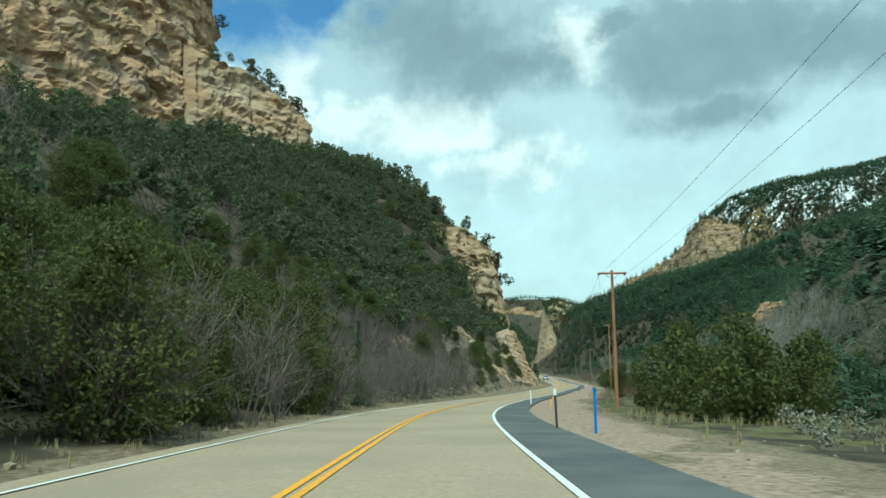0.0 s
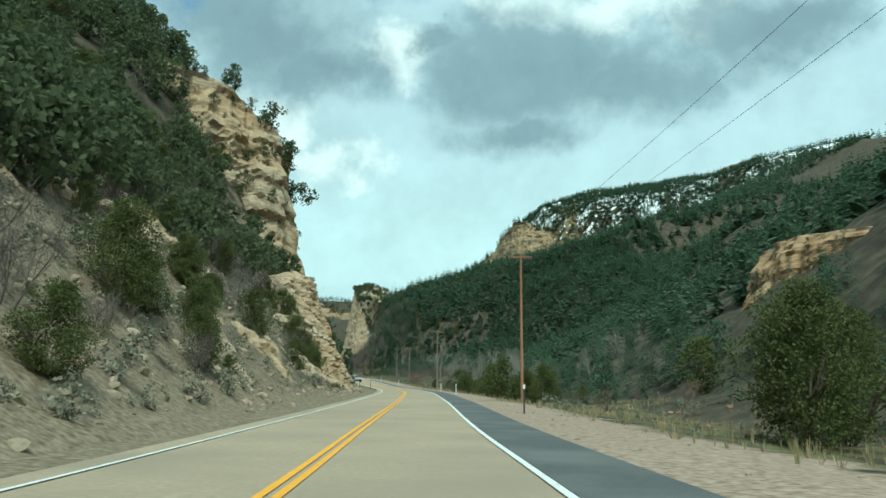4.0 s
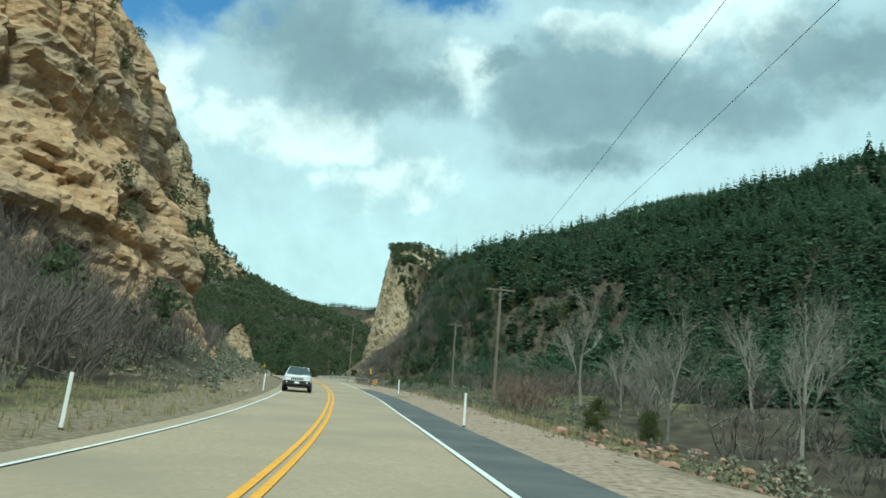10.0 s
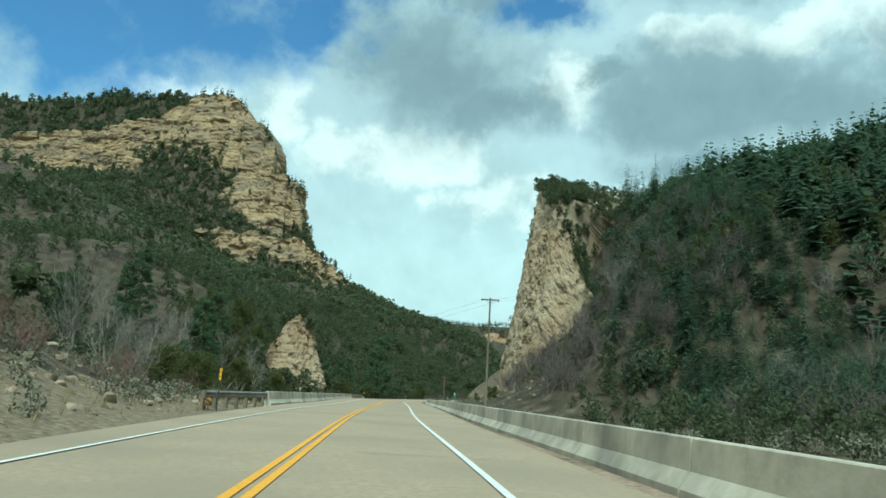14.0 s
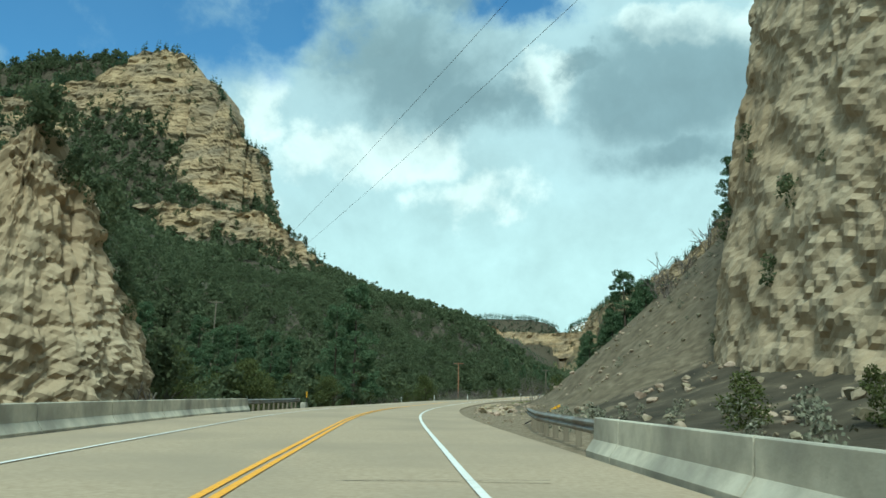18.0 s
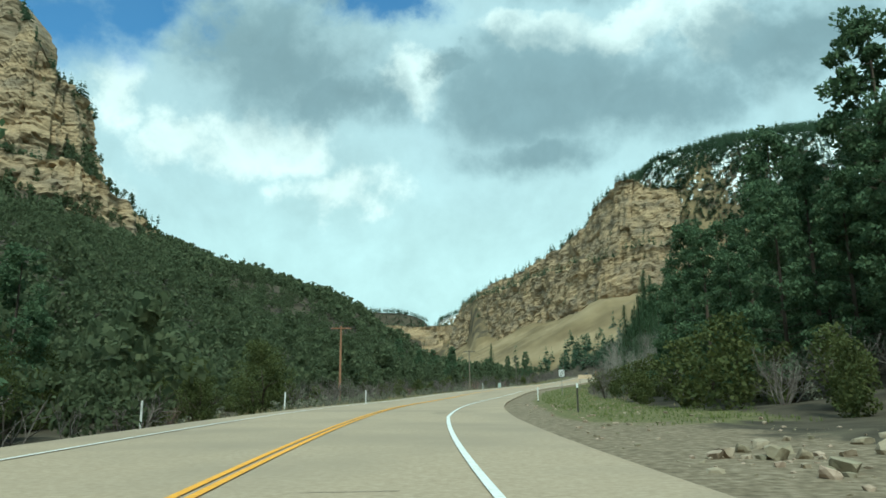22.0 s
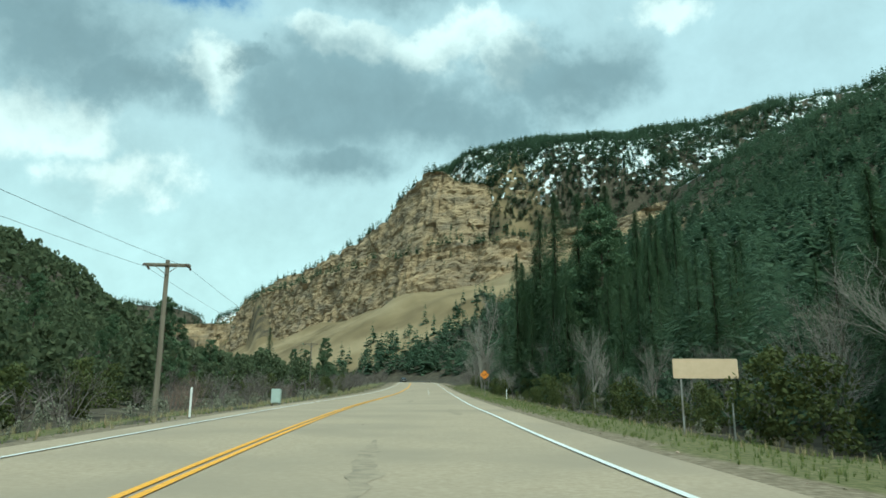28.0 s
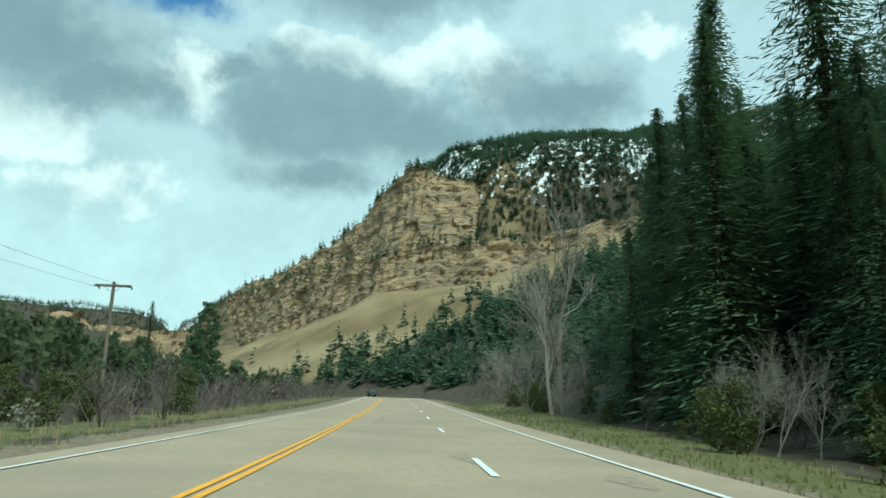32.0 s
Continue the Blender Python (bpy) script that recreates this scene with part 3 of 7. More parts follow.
section(2200, [(30, 20), (60, 60), (100, 105), (300, 125), (900, 150)], [(20, 20), (60, 50), (92, 72), (104, 170), (114, 190), (300, 205), (900, 240)])
section(2560, [(10, 40), (60, 60), (100, 70), (300, 90), (900, 110)], [(20, 40), (60, 60), (90, 70), (300, 120), (900, 190)])
section(2640, [(10, 150), (60, 172), (100, 178), (300, 186), (900, 205)], [(20, 150), (60, 172), (90, 178), (300, 186), (900, 205)])
section(5000, [(10, 60), (300, 65), (900, 70)], [(10, 60), (300, 65), (900, 70)])

U_GRID = np.concatenate([-np.geomspace(2000, 8, 260), np.linspace(-7.8, 7.8, 40), np.geomspace(8, 2000, 260)])
SEC_Y = np.array([s[0] for s in STATIONS], float)
SEC_H = []
for _, sec_l, sec_r in STATIONS:
    pu = [-2000] + [-p[0] for p in reversed(sec_l)] + [-6.5, 6.5] + [p[0] for p in sec_r] + [2000]
    ph = [sec_l[-1][1] + 60] + [p[1] for p in reversed(sec_l)] + [-0.12, -0.12] + [p[1] for p in sec_r] + [sec_r[-1][1] + 60]
    SEC_H.append(np.interp(U_GRID, pu, ph))
SEC_H = np.array(SEC_H)


def height(x, y, rough=True):
    """The ground's height at places of the plan."""
    x, y = np.asarray(x, float), np.asarray(y, float)
    u = x - axis(y)
    yc = np.clip(y, SEC_Y[0], SEC_Y[-1] - 1e-3)
    k = np.clip(np.searchsorted(SEC_Y, yc, side="right") - 1, 0, len(SEC_Y) - 2)
    t = (yc - SEC_Y[k]) / (SEC_Y[k + 1] - SEC_Y[k])
    i = np.clip(np.searchsorted(U_GRID, u) - 1, 0, len(U_GRID) - 2)
    f = np.clip((u - U_GRID[i]) / (U_GRID[i + 1] - U_GRID[i]), 0, 1)
    h = (1 - t) * ((1 - f) * SEC_H[k, i] + f * SEC_H[k, i + 1]) + t * ((1 - f) * SEC_H[k + 1, i] + f * SEC_H[k + 1, i + 1])
    z = road_z(y) + h
    if rough:
        far = np.clip((np.abs(u) - 9) / 30, 0, 1)
        big = np.clip((np.abs(u) - 40) / 150, 0, 1)
        z = z + far * (1.6 * fbm(x / 9, y / 9, 0, 3, 5)) + big * 14 * fbm(x / 60, y / 60, 0, 4, 9)
        z = z + np.clip((np.abs(u) - 7.5) / 3, 0, 1) * 0.16 * fbm(x / 1.7, y / 1.7, 0, 3, 3)
    # rills down the bare dirt slope
    bare = np.clip((y - 344) / 8, 0, 1) * np.clip((408 - y) / 10, 0, 1) * np.clip((u - 10) / 4, 0, 1) * np.clip((80 - u) / 20, 0, 1)
    z = z + bare * (0.5 - 1.9 * np.abs(fbm(y / 4.5 + 0.4 * fbm(u / 6, y / 9, 0, 2, 19), u / 30, 0, 3, 17)) + 0.5 * fbm(x / 2.6, y / 2.6, 0, 3, 18))
    return z


def ramp01(v, a, b):
    return np.clip((v - a) / (b - a), 0, 1)


def build_ground():
    xs = np.concatenate([-np.geomspace(4500, 170, 60), np.arange(-167, 66, 1.7), np.geomspace(70, 4500, 90)])
    ys = np.concatenate([np.linspace(-900, -230, 12), np.arange(-215, 660, 2.0), np.arange(662, 900, 4.0), np.arange(906, 1900, 9.0), np.geomspace(1930, 6500, 60)])
    X, Y = np.meshgrid(xs, ys, indexing="ij")
    Z = height(X, Y)
    u = X - axis(Y)
    r = np.where(u > 0, 1.0, 0.0)
    a = np.abs(u)
    n = fbm(X / 25, Y / 25, 0, 3, 21)
    lo_l = 1 - ramp01(a, 7.4, 9.0)
    gravel = r * ramp01(Y, -400, -200) * (1 - ramp01(Y, 200, 235)) * (1 - ramp01(a, 6.5, 11 + 6 * n)) * (0.86 + 0.6 * fbm(X / 4, Y / 9, 0, 3, 23))
    dirt = np.maximum(np.where(r > 0, 0.8 * (1 - ramp01(a, 8.5, 11)), np.where(Y < 60, lo_l, 1 - ramp01(a, 9, 11))), 0.62 * (1 - r) * ramp01(Y, -85, -60) * (1 - ramp01(Y, 55, 70)) * (1 - ramp01(a, 24, 34)))
    dirt = np.maximum(dirt, 0.7 * (1 - r) * ramp01(Y, 166, 172) * (1 - ramp01(Y, 262, 275)) * (1 - ramp01(a, 13, 19)))
    dirt = np.maximum(dirt, 0.32 * r * ramp01(Y, 252, 268) * (1 - ramp01(Y, 345, 352)) * (1 - ramp01(a, 20, 34)))
    slope = r * ramp01(Y, 340, 350) * (1 - ramp01(Y, 398, 412)) * (1 - ramp01(a, 70, 90)) * ramp01(a, 8, 11)
    grass = np.maximum((1 - r) * ramp01(Y, 66, 74) * (1 - ramp01(Y, 128, 140)) * (1 - ramp01(a, 20, 30)) * ramp01(a, 8, 9.5) * 0.5,
                       r * ramp01(Y, 408, 424) * (1 - ramp01(Y, 690, 720)) * ramp01(a, np.interp(Y, [400, 485, 544, 617], [4.6, 5.8, 6.6, 7.4]), np.interp(Y, [400, 485, 544, 617], [6.4, 7.4, 8.2, 9.0])) * (1 - ramp01(a, 12, 15)))
    grass = np.maximum(grass, r * ramp01(Y, 165, 180) * (1 - ramp01(Y, 235, 250)) * ramp01(a, 14, 17) * (1 - ramp01(a, 40, 60)) * 0.5)
    grass = np.maximum(grass, (1 - r) * ramp01(Y, 440, 460) * ramp01(a, 10, 12) * (1 - ramp01(a, 14, 18)) * 0.8)
    grass = np.maximum(grass, r * ramp01(Y, -160, -140) * (1 - ramp01(Y, 165, 180)) * ramp01(a, 7.5, 10) * (1 - ramp01(a, 19, 26)) * 0.5)
    talus = np.maximum(r * ramp01(Y, 920, 990) * (1 - ramp01(X, 200, 330)), 0) * (1 - ramp01(Z, 175, 215) * 0.5)
    snow = r * ramp01(Z, 270, 330) * ramp01(Y, 950, 1050) * (0.4 + 0.35 * n)
    me = mesh_from("ground", np.stack([X, Y, Z], -1).reshape(-1, 3), grid_faces(len(xs), len(ys)), GROUND, smooth=True)
    for name, v in (("gravel", gravel), ("dirt", dirt), ("slope", slope), ("grass", grass), ("talus", talus), ("snow", snow)):
        me.attributes.new(name, "FLOAT", "POINT").data.foreach_set("value", v.ravel().astype(np.float32))
    tagged(new("ground", me), "dry canyon floor and slopes of dirt, gravel and grass", "ground", kind="structure")


build_ground()

# ---- road surface and paint ----
LINE_Y = [-260, -160, -110, -56, 15, 67, 127, 153, 181, 255, 300, 333, 358, 421, 463, 485, 544, 617, 700, 800, 950]
LEFT_LINE = [-5.6, -5.6, -5.3, -4.9, -4.6, -4.4, -4.8, -4.8, -4.7, -5.1, -5.9, -6.8, -7.0, -7.1, -7.0, -6.9, -6.3, -6.1, -6.1, -6, -6]
MID_LINE = [-1.9, -1.9, -1.85, -1.65, -1.6, -1.2, -1.55, -1.5, -1.4, -1.65, -1.85, -2.15, -2.25, -2.5, -2.8, -2.8, -2.8, -2.4, -2.6, -2.6, -2.6]
RIGHT_LINE = [1.65, 1.65, 1.7, 1.85, 1.75, 2.3, 1.45, 1.45, 1.65, 1.5, 1.4, 1.35, 1.35, 1.0, 2.0, 3.0, 4.05, 4.65, 4.8, 4.8, 4.8]
DARK_EDGE = [3.6, 3.6, 3.6, 3.6, 3.5, 3.9, 3.1, 3.0, 2.9]
ROAD_RIGHT = [3.7, 3.7, 3.7, 3.7, 3.6, 4.0, 3.2, 3.2, 3.6, 4.3, 4.5, 4.2, 3.9, 3.7, 4.2, 4.6, 5.5, 6.0, 6, 6, 6]


def ribbon(name, y0, y1, left, right, lift, mat, step=2.0, cols=2, thick=0.0):
    """A strip along the road between two offsets from its axis."""
    ys = np.arange(y0, y1 + 0.01, step)
    ax, z = axis(ys), road_z(ys)
    f = np.linspace(0, 1, cols)
    lo, hi = (v(ys) if callable(v) else np.full(len(ys), v) for v in (left, right))
    U = lo[:, None] + (hi - lo)[:, None] * f[None]
    # offsets run square to the road, not along x
    g = np.gradient(ax, ys)
    nx, ny = 1 / np.hypot(1, g), -g / np.hypot(1, g)
    V = np.stack([ax[:, None] + U * nx[:, None], ys[:, None] + U * ny[:, None], np.broadcast_to(z[:, None] + lift, U.shape)], -1)
    if thick:
        a, b = V[:, :1].copy(), V[:, -1:].copy()
        a[..., 2] -= thick
        b[..., 2] -= thick
        V = np.concatenate([a, V, b], 1)
    return mesh_from(name, V.reshape(-1, 3), grid_faces(len(ys), V.shape[1])[:, ::-1], mat)


def line_at(vals, off=0.0):
    return lambda y: np.interp(y, LINE_Y[:len(vals)], vals) + off


ROAD_LEFT = [-6.3, -6.3, -6.0, -5.6, -5.3, -5.1, -5.5, -5.5, -5.4, -7.4, -8.7, -9.9, -9.5, -8.6, -8.2, -8, -7.4, -7, -7, -7, -7]
road = new("road", ribbon("road", -255, 930, line_at(ROAD_LEFT), line_at(ROAD_RIGHT), 0.0, ASPHALT, 2.0, 6, 0.35))
tagged(road, "two-lane road of worn sun-bleached asphalt", "road", kind="structure")
shoulder = new("road_shoulder", ribbon("road_shoulder", -255, 166, line_at(RIGHT_LINE, 0.1), line_at(DARK_EDGE, 0.12), 0.012, NEW_ASPHALT, 2.0, 3, 0.2))
tagged(shoulder, "strip of darker newer asphalt beside the lane", "road shoulder", kind="structure")
for nm, vals, off, wd, mt, lab in (("edge_line", LEFT_LINE, 0, 0.1, WHITE_LINE, "painted white edge line"), ("edge_line", RIGHT_LINE, 0, 0.13, WHITE_LINE, "painted white edge line"),
                                   ("centre_line", MID_LINE, -0.16, 0.125, YELLOW_LINE, "painted yellow centre line"), ("centre_line", MID_LINE, 0.06, 0.125, YELLOW_LINE, "painted yellow centre line")):
    ob = new(nm, ribbon(nm, -255, 925, line_at(vals, off - wd / 2), line_at(vals, off + wd / 2), 0.022 if nm == "edge_line" else 0.018, mt, 2.0))
    tagged(ob, lab, "road marking", kind="structure")

# broken line where the passing lane opens
for yy in np.arange(602.5, 860, 16.0):
    ob = new("lane_line", ribbon("lane_line", yy, yy + 4.0, lambda y: np.full(len(y), 1.62), lambda y: np.full(len(y), 1.77), 0.02, WHITE_LINE, 1.0))
    tagged(ob, "short painted white lane stripe", "road marking", kind="structure")

# ---- wear of the road ----
STAIN = material("oil_stained_asphalt", [(0.35, (0.235, 0.19, 0.137)), (0.48, (0.3, 0.24, 0.171)), (0.6, (0.36, 0.287, 0.203))], 3, 12, 0.85, 0.4, 60)
SEAM = material("dark_joint_sealant", [(0.3, (0.03, 0.03, 0.03)), (0.7, (0.07, 0.066, 0.06))], 8, 8, 0.7, 0.2, 40)


def ragged(seed, mid, half):
    """A band with an uneven edge on each side."""
    return (lambda y: mid - half * (0.4 + 1.2 * np.abs(fbm(y / 1.3, seed, 0, 4, seed))) * np.sin(np.linspace(0.08, 3.06, len(y))),
            lambda y: mid + half * (0.4 + 1.2 * np.abs(fbm(y / 1.1, seed + 9.0, 0, 4, seed + 5))) * np.sin(np.linspace(0.08, 3.06, len(y))))


for k_, (y0_, y1_, mid_, half_) in enumerate(((482, 494, -0.15, 0.5), (486.5, 489, 2.2, 0.35), (497, 505, 0.5, 0.4), (520, 530, -0.3, 0.35), (544, 552, 2.6, 0.4), (566, 575, 0.3, 0.3), (617, 619.5, 3.9, 0.5), (621, 624, 1.6, 0.4), (640, 652, -1.0, 0.35), (424, 428, 0.6, 0.5))):
    lo_, hi_ = ragged(k_, mid_, half_)
    tagged(new("road_stain", ribbon("road_stain", y0_, y1_, lo_, hi_, 0.006, STAIN, 0.3)), "dark oily stain on the worn asphalt", "road stain", kind="structure")


def seam(y0, u0, u1, width, skew_=0.0, seed=0):
    """A sealed crack or joint across the lanes."""
    n_ = 24
    u = np.linspace(u0, u1, n_)
    y = y0 + skew_ * (u - u0) + 0.12 * fbm(u * 1.3, seed, 0, 4, 31 + seed)
    w = width * (0.6 + 0.8 * np.abs(fbm(u * 2.0, seed + 4.0, 0, 3, 37 + seed)))
    g = (axis(y + 1) - axis(y - 1)) / 2
    nx, ny = 1 / np.hypot(1, g), -g / np.hypot(1, g)
    rows = [np.stack([axis(y) + u * nx, y + u * ny + s_ * w, road_z(y + u * ny) + 0.008 + 0 * u], -1) for s_ in (-0.5, 0.5)]
    V = np.stack(rows, 1)
    tagged(new("road_seam", mesh_from("road_seam", V.reshape(-1, 3), grid_faces(n_, 2)[:, ::-1], SEAM)), "dark sealed crack across the lanes", "road crack", kind="structure")


for k_, y_ in enumerate((206, 219, 231, 244, 252.5, 257, 262, 269, 281, 293, 306, 318)):
    seam(y_, -5.0 - (y_ > 285), 3.0 + 0.8 * math.sin(k_), 0.07, 0.03 * math.sin(k_ * 2.2), k_)
for k_, (y_, a_, b_) in enumerate(((-96, -3.5, 0.4), (-30, -4, 1), (40, -1, 1.3), (98, -4, -1), (398, -4.5, 0), (455, -3, 1.5), (536, -5, 2), (592, -4, 3.5), (668, -5, 4))):
    seam(y_, a_, b_, 0.045, 0.05, 20 + k_)


# ---- cliffs and rock faces ----
def facets(a, z, sx, sz, seed):
    """Jointed rock: tilted facets of about sx by sz, and the nearness of the joints between them."""
    p, q = a / sx, z / sz
    i, j = np.floor(p), np.floor(q)
    f1, f2 = np.full(p.shape, 9.0), np.full(p.shape, 9.0)
    off = np.zeros(p.shape)
    for di in (-1, 0, 1):
        for dj in (-1, 0, 1):
            ci, cj = i + di, j + dj
            dx = p - ci - 0.15 - 0.7 * hash3(ci, cj, ci * 0, seed)
            dz = q - cj - 0.15 - 0.7 * hash3(ci, cj, ci * 0, seed + 31)
            d = (dx ** 4 + dz ** 4) ** 0.25
            o = 1.3 * (hash3(ci, cj, ci * 0, seed + 57) - 0.5) + 1.6 * dx * (hash3(ci, cj, ci * 0, seed + 83) - 0.5) + 1.3 * dz * (hash3(ci, cj, ci * 0, seed + 97) - 0.6)
            near = d < f1
            f2 = np.where(near, f1, np.minimum(f2, d))
            off = np.where(near, o, off)
            f1 = np.where(near, d, f1)
    return off, np.exp(-((f2 - f1) / 0.07) ** 2)


def rock_face(name, pts, lean, res, mat, label, layer=2.2, bulge=0.9, block=0.7, rough=0.6, back=22.0, seed=0, wave=0.5, tilt=0.0, push=0.0, rib=0.5, bend=None, notch=None):
    """A jointed rock wall along a line of (x, y, foot, top): tilted blocks, upright clefts, a few bedding ledges."""
    p = np.array(pts, float)
    d = np.concatenate([[0], np.cumsum(np.hypot(np.diff(p[:, 0]), np.diff(p[:, 1])))])
    na = max(int(d[-1] / res), 8)
    a = np.linspace(0, d[-1], na)
    line = np.stack([smooth_line(d, p[:, k], a) for k in range(4)], 1)
    line[:, 3] += (p[:, 3] - p[:, 2]).mean() * 0.06 * fbm(a / 9 / max(res, 1), seed, 0, 4, seed + 3) * 2
    g = np.gradient(line[:, :2], a, axis=0)
    nrm = np.stack([g[:, 1], -g[:, 0]], 1) / np.maximum(np.hypot(g[:, 0], g[:, 1]), 1e-6)[:, None]
    line[:, :2] += nrm * push
    hmax = (line[:, 3] - line[:, 2]).max()
    nh = max(int(hmax / res), 6)
    t = np.linspace(0, 1, nh)
    z = (line[:, 2] - 3)[:, None] + (line[:, 3] - line[:, 2] + 3)[:, None] * t[None]
    A = np.broadcast_to(a[:, None], z.shape)
    wob = wave * layer * fbm(A / (layer * 3), z / (layer * 3), 0, 4, seed + 11)
    Z, B = z + wob + tilt * A, A + 0.8 * wob
    o1, c1 = facets(B, Z, layer * 1.7, layer * 1.2, seed + 100)
    o2, c2 = facets(B + 3.1, Z, layer * 0.62, layer * 0.42, seed + 200)
    mask = ramp01(fbm(A / (layer * 4), z / (layer * 4), 2.2, 3, seed + 6), -0.2, 0.2)
    out = block * (1.0 * o1 - 0.35 * c1) + block * (0.25 + 0.6 * mask) * (0.6 * o2 - 0.2 * c2)
    # bedding at two thicknesses: hard beds stand out, soft ones lie back, changing along the wall
    for per, amp in ((layer * 1.25, 1.0), (layer * 0.36, 0.42)):
        bed = Z / per + 0.5 * fbm(A / (layer * 9), per, 0.3, 2, seed + 15)
        k = np.floor(bed)
        f = bed - k
        hard = hash3(k, k * 0, k * 0, seed + 2) - 0.5 + 0.7 * fbm(A / (layer * 5), k * 3.7, 1.1, 3, seed + 16)
        out = out + bulge * amp * hard - bulge * amp * 0.4 * np.exp(-(np.minimum(f, 1 - f) / 0.1) ** 2)
    big = layer * 5
    out = out + rough * 2.4 * bulge * fbm(A / big, z / big / 1.8, 0, 4, seed + 8) + rough * 0.3 * layer * fbm(A / layer * 1.5, z / layer * 1.5, 3.3, 4, seed + 9)
    out = out + rib * 2.2 * bulge * fbm(A / (layer * 1.2), z / (layer * 9), 5.1, 3, seed + 14)
    out = out + rough * 0.13 * layer * (0.4 + 0.6 * mask) * fbm(A / layer * 5, Z / layer * 8, 7.3, 3, seed + 18)
    # deep upright clefts
    cl = np.abs(fbm(A / (layer * 3.5), z / (layer * 14), 1.7, 3, seed + 12))
    out = out - 1.6 * bulge * np.exp(-(cl / 0.035) ** 2)
    edge = np.clip(np.minimum(A, d[-1] - A) / (4 * res), 0, 1)
    fall = -(z - line[:, 2][:, None]) * lean
    if bend:
        fall = fall - bend[1] * np.maximum(0, z + 3 * fbm(A / 12, 0.7, 0, 2, seed + 40) - bend[0])
    if notch:
        fall = fall - notch[1] * np.exp(-((z + 3 * fbm(A / 14, 0.2, 0, 2, seed + 41) - notch[0]) / notch[2]) ** 2)
    off = fall + out * edge - (1 - edge) * 2
    XY = line[:, None, :2] + nrm[:, None] * off[..., None]
    V = np.concatenate([XY, z[..., None]], -1)
    rows = [V]
    rim = V[:, -1].copy()
    for q, (b, drop) in enumerate(((0.12, -0.3), (0.4, 0.0), (1.0, 3.0))):
        r = rim.copy()
        r[:, :2] -= nrm * back * b
        r[:, 2] += -drop * max(1.0, back / 12) + 0.5 * rough * bulge * fbm(a / layer, q, 0, 2, seed + 20)
        rows.append(r[:, None])
    low = rows[-1].copy()
    low[..., 2] = (line[:, 2] - 6)[:, None]
    rows.append(low)
    V = np.concatenate(rows, 1)
    me = mesh_from(name, V.reshape(-1, 3), grid_faces(na, V.shape[1]), mat)
    return tagged(new(name, me), label, "cliff", kind="structure"), rim, V[:, :nh], V[:, nh - 1:nh + 3]


RIMS, FACES, CAPS = {}, {}, {}


def cliff(key, *args, **kw):
    ob, rim, face, cap = rock_face(*args, **kw)
    RIMS[key], FACES[key], CAPS[key] = rim, face, cap
    return ob


cliff("a", "rock_cliff", [(-116, -150, 46, 114), (-103, -95, 46, 122), (-95, -45, 50, 134), (-90, -8, 54, 134), (-92, 7, 56, 114), (-98, 20, 58, 98), (-112, 34, 64, 92)],
      0.1, 0.85, ROCK_TAN, "tall tan sandstone cliff above a wooded slope", layer=5, bulge=0.8, block=1.5, rough=1.0, seed=1, rib=0.9)
cliff("a2", "rock_cliff", [(-88, -14, 52, 84), (-80, 2, 51, 82), (-72, 12, 48, 78), (-69.5, 19, 48, 74), (-76, 30, 52, 68)],
      0.1, 0.8, ROCK_GREY, "stepped grey-tan sandstone shoulder below the cliff", layer=3.4, bulge=0.6, block=0.9, rough=1.0, seed=2, back=14)
cliff("b", "rock_outcrop", [(-56, 6, 26, 30), (-46, 22, 24, 42), (-37, 33, 22, 46), (-29, 41, 18, 44), (-23.5, 48, 14, 38), (-22, 54, 12, 28), (-27, 60, 11, 20)],
      0.12, 0.5, ROCK_GREY, "blocky grey and orange rock outcrop among pines", layer=4.5, bulge=0.6, block=1.2, rough=0.9, seed=3, back=9, wave=0.4, rib=0.8)
cliff("b2", "road_cut", [(-15, 4, 3, 6.5), (-11.5, 12, 0.3, 8), (-10.4, 20, -.3, 12), (-11.4, 34, 0, 14.5), (-13.4, 48, .6, 14.5), (-15.6, 57, 1, 11), (-20, 62, 1.5, 6), (-27, 64, 4, 7)],
      0.45, 0.2, ROCK_GREY, "bedded tan rock cut beside the road", layer=1.3, bulge=0.8, block=0.36, rough=0.7, seed=4, back=5, wave=0.3, tilt=0.1, rib=0.3)
def bank_line(y0, y1, n, u, rise, tall, seed):
    """A wandering line of bedrock along the bank, as x, y, foot, top."""
    rows = []
    for i in range(n):
        y = y0 + (y1 - y0) * i / (n - 1)
        x = float(axis(np.array([y]))[0]) + u - 1.6 * math.sin(i * 2.1 + seed)
        foot = float(height(np.array([x]), np.array([y]))[0]) - 0.6 + rise
        rows.append((x, y, foot, foot + 0.8 + tall * math.sin(math.pi * (i + 0.4) / (n - 0.2)) * (0.75 + 0.25 * math.sin(i * 3.3 + seed))))
    return rows


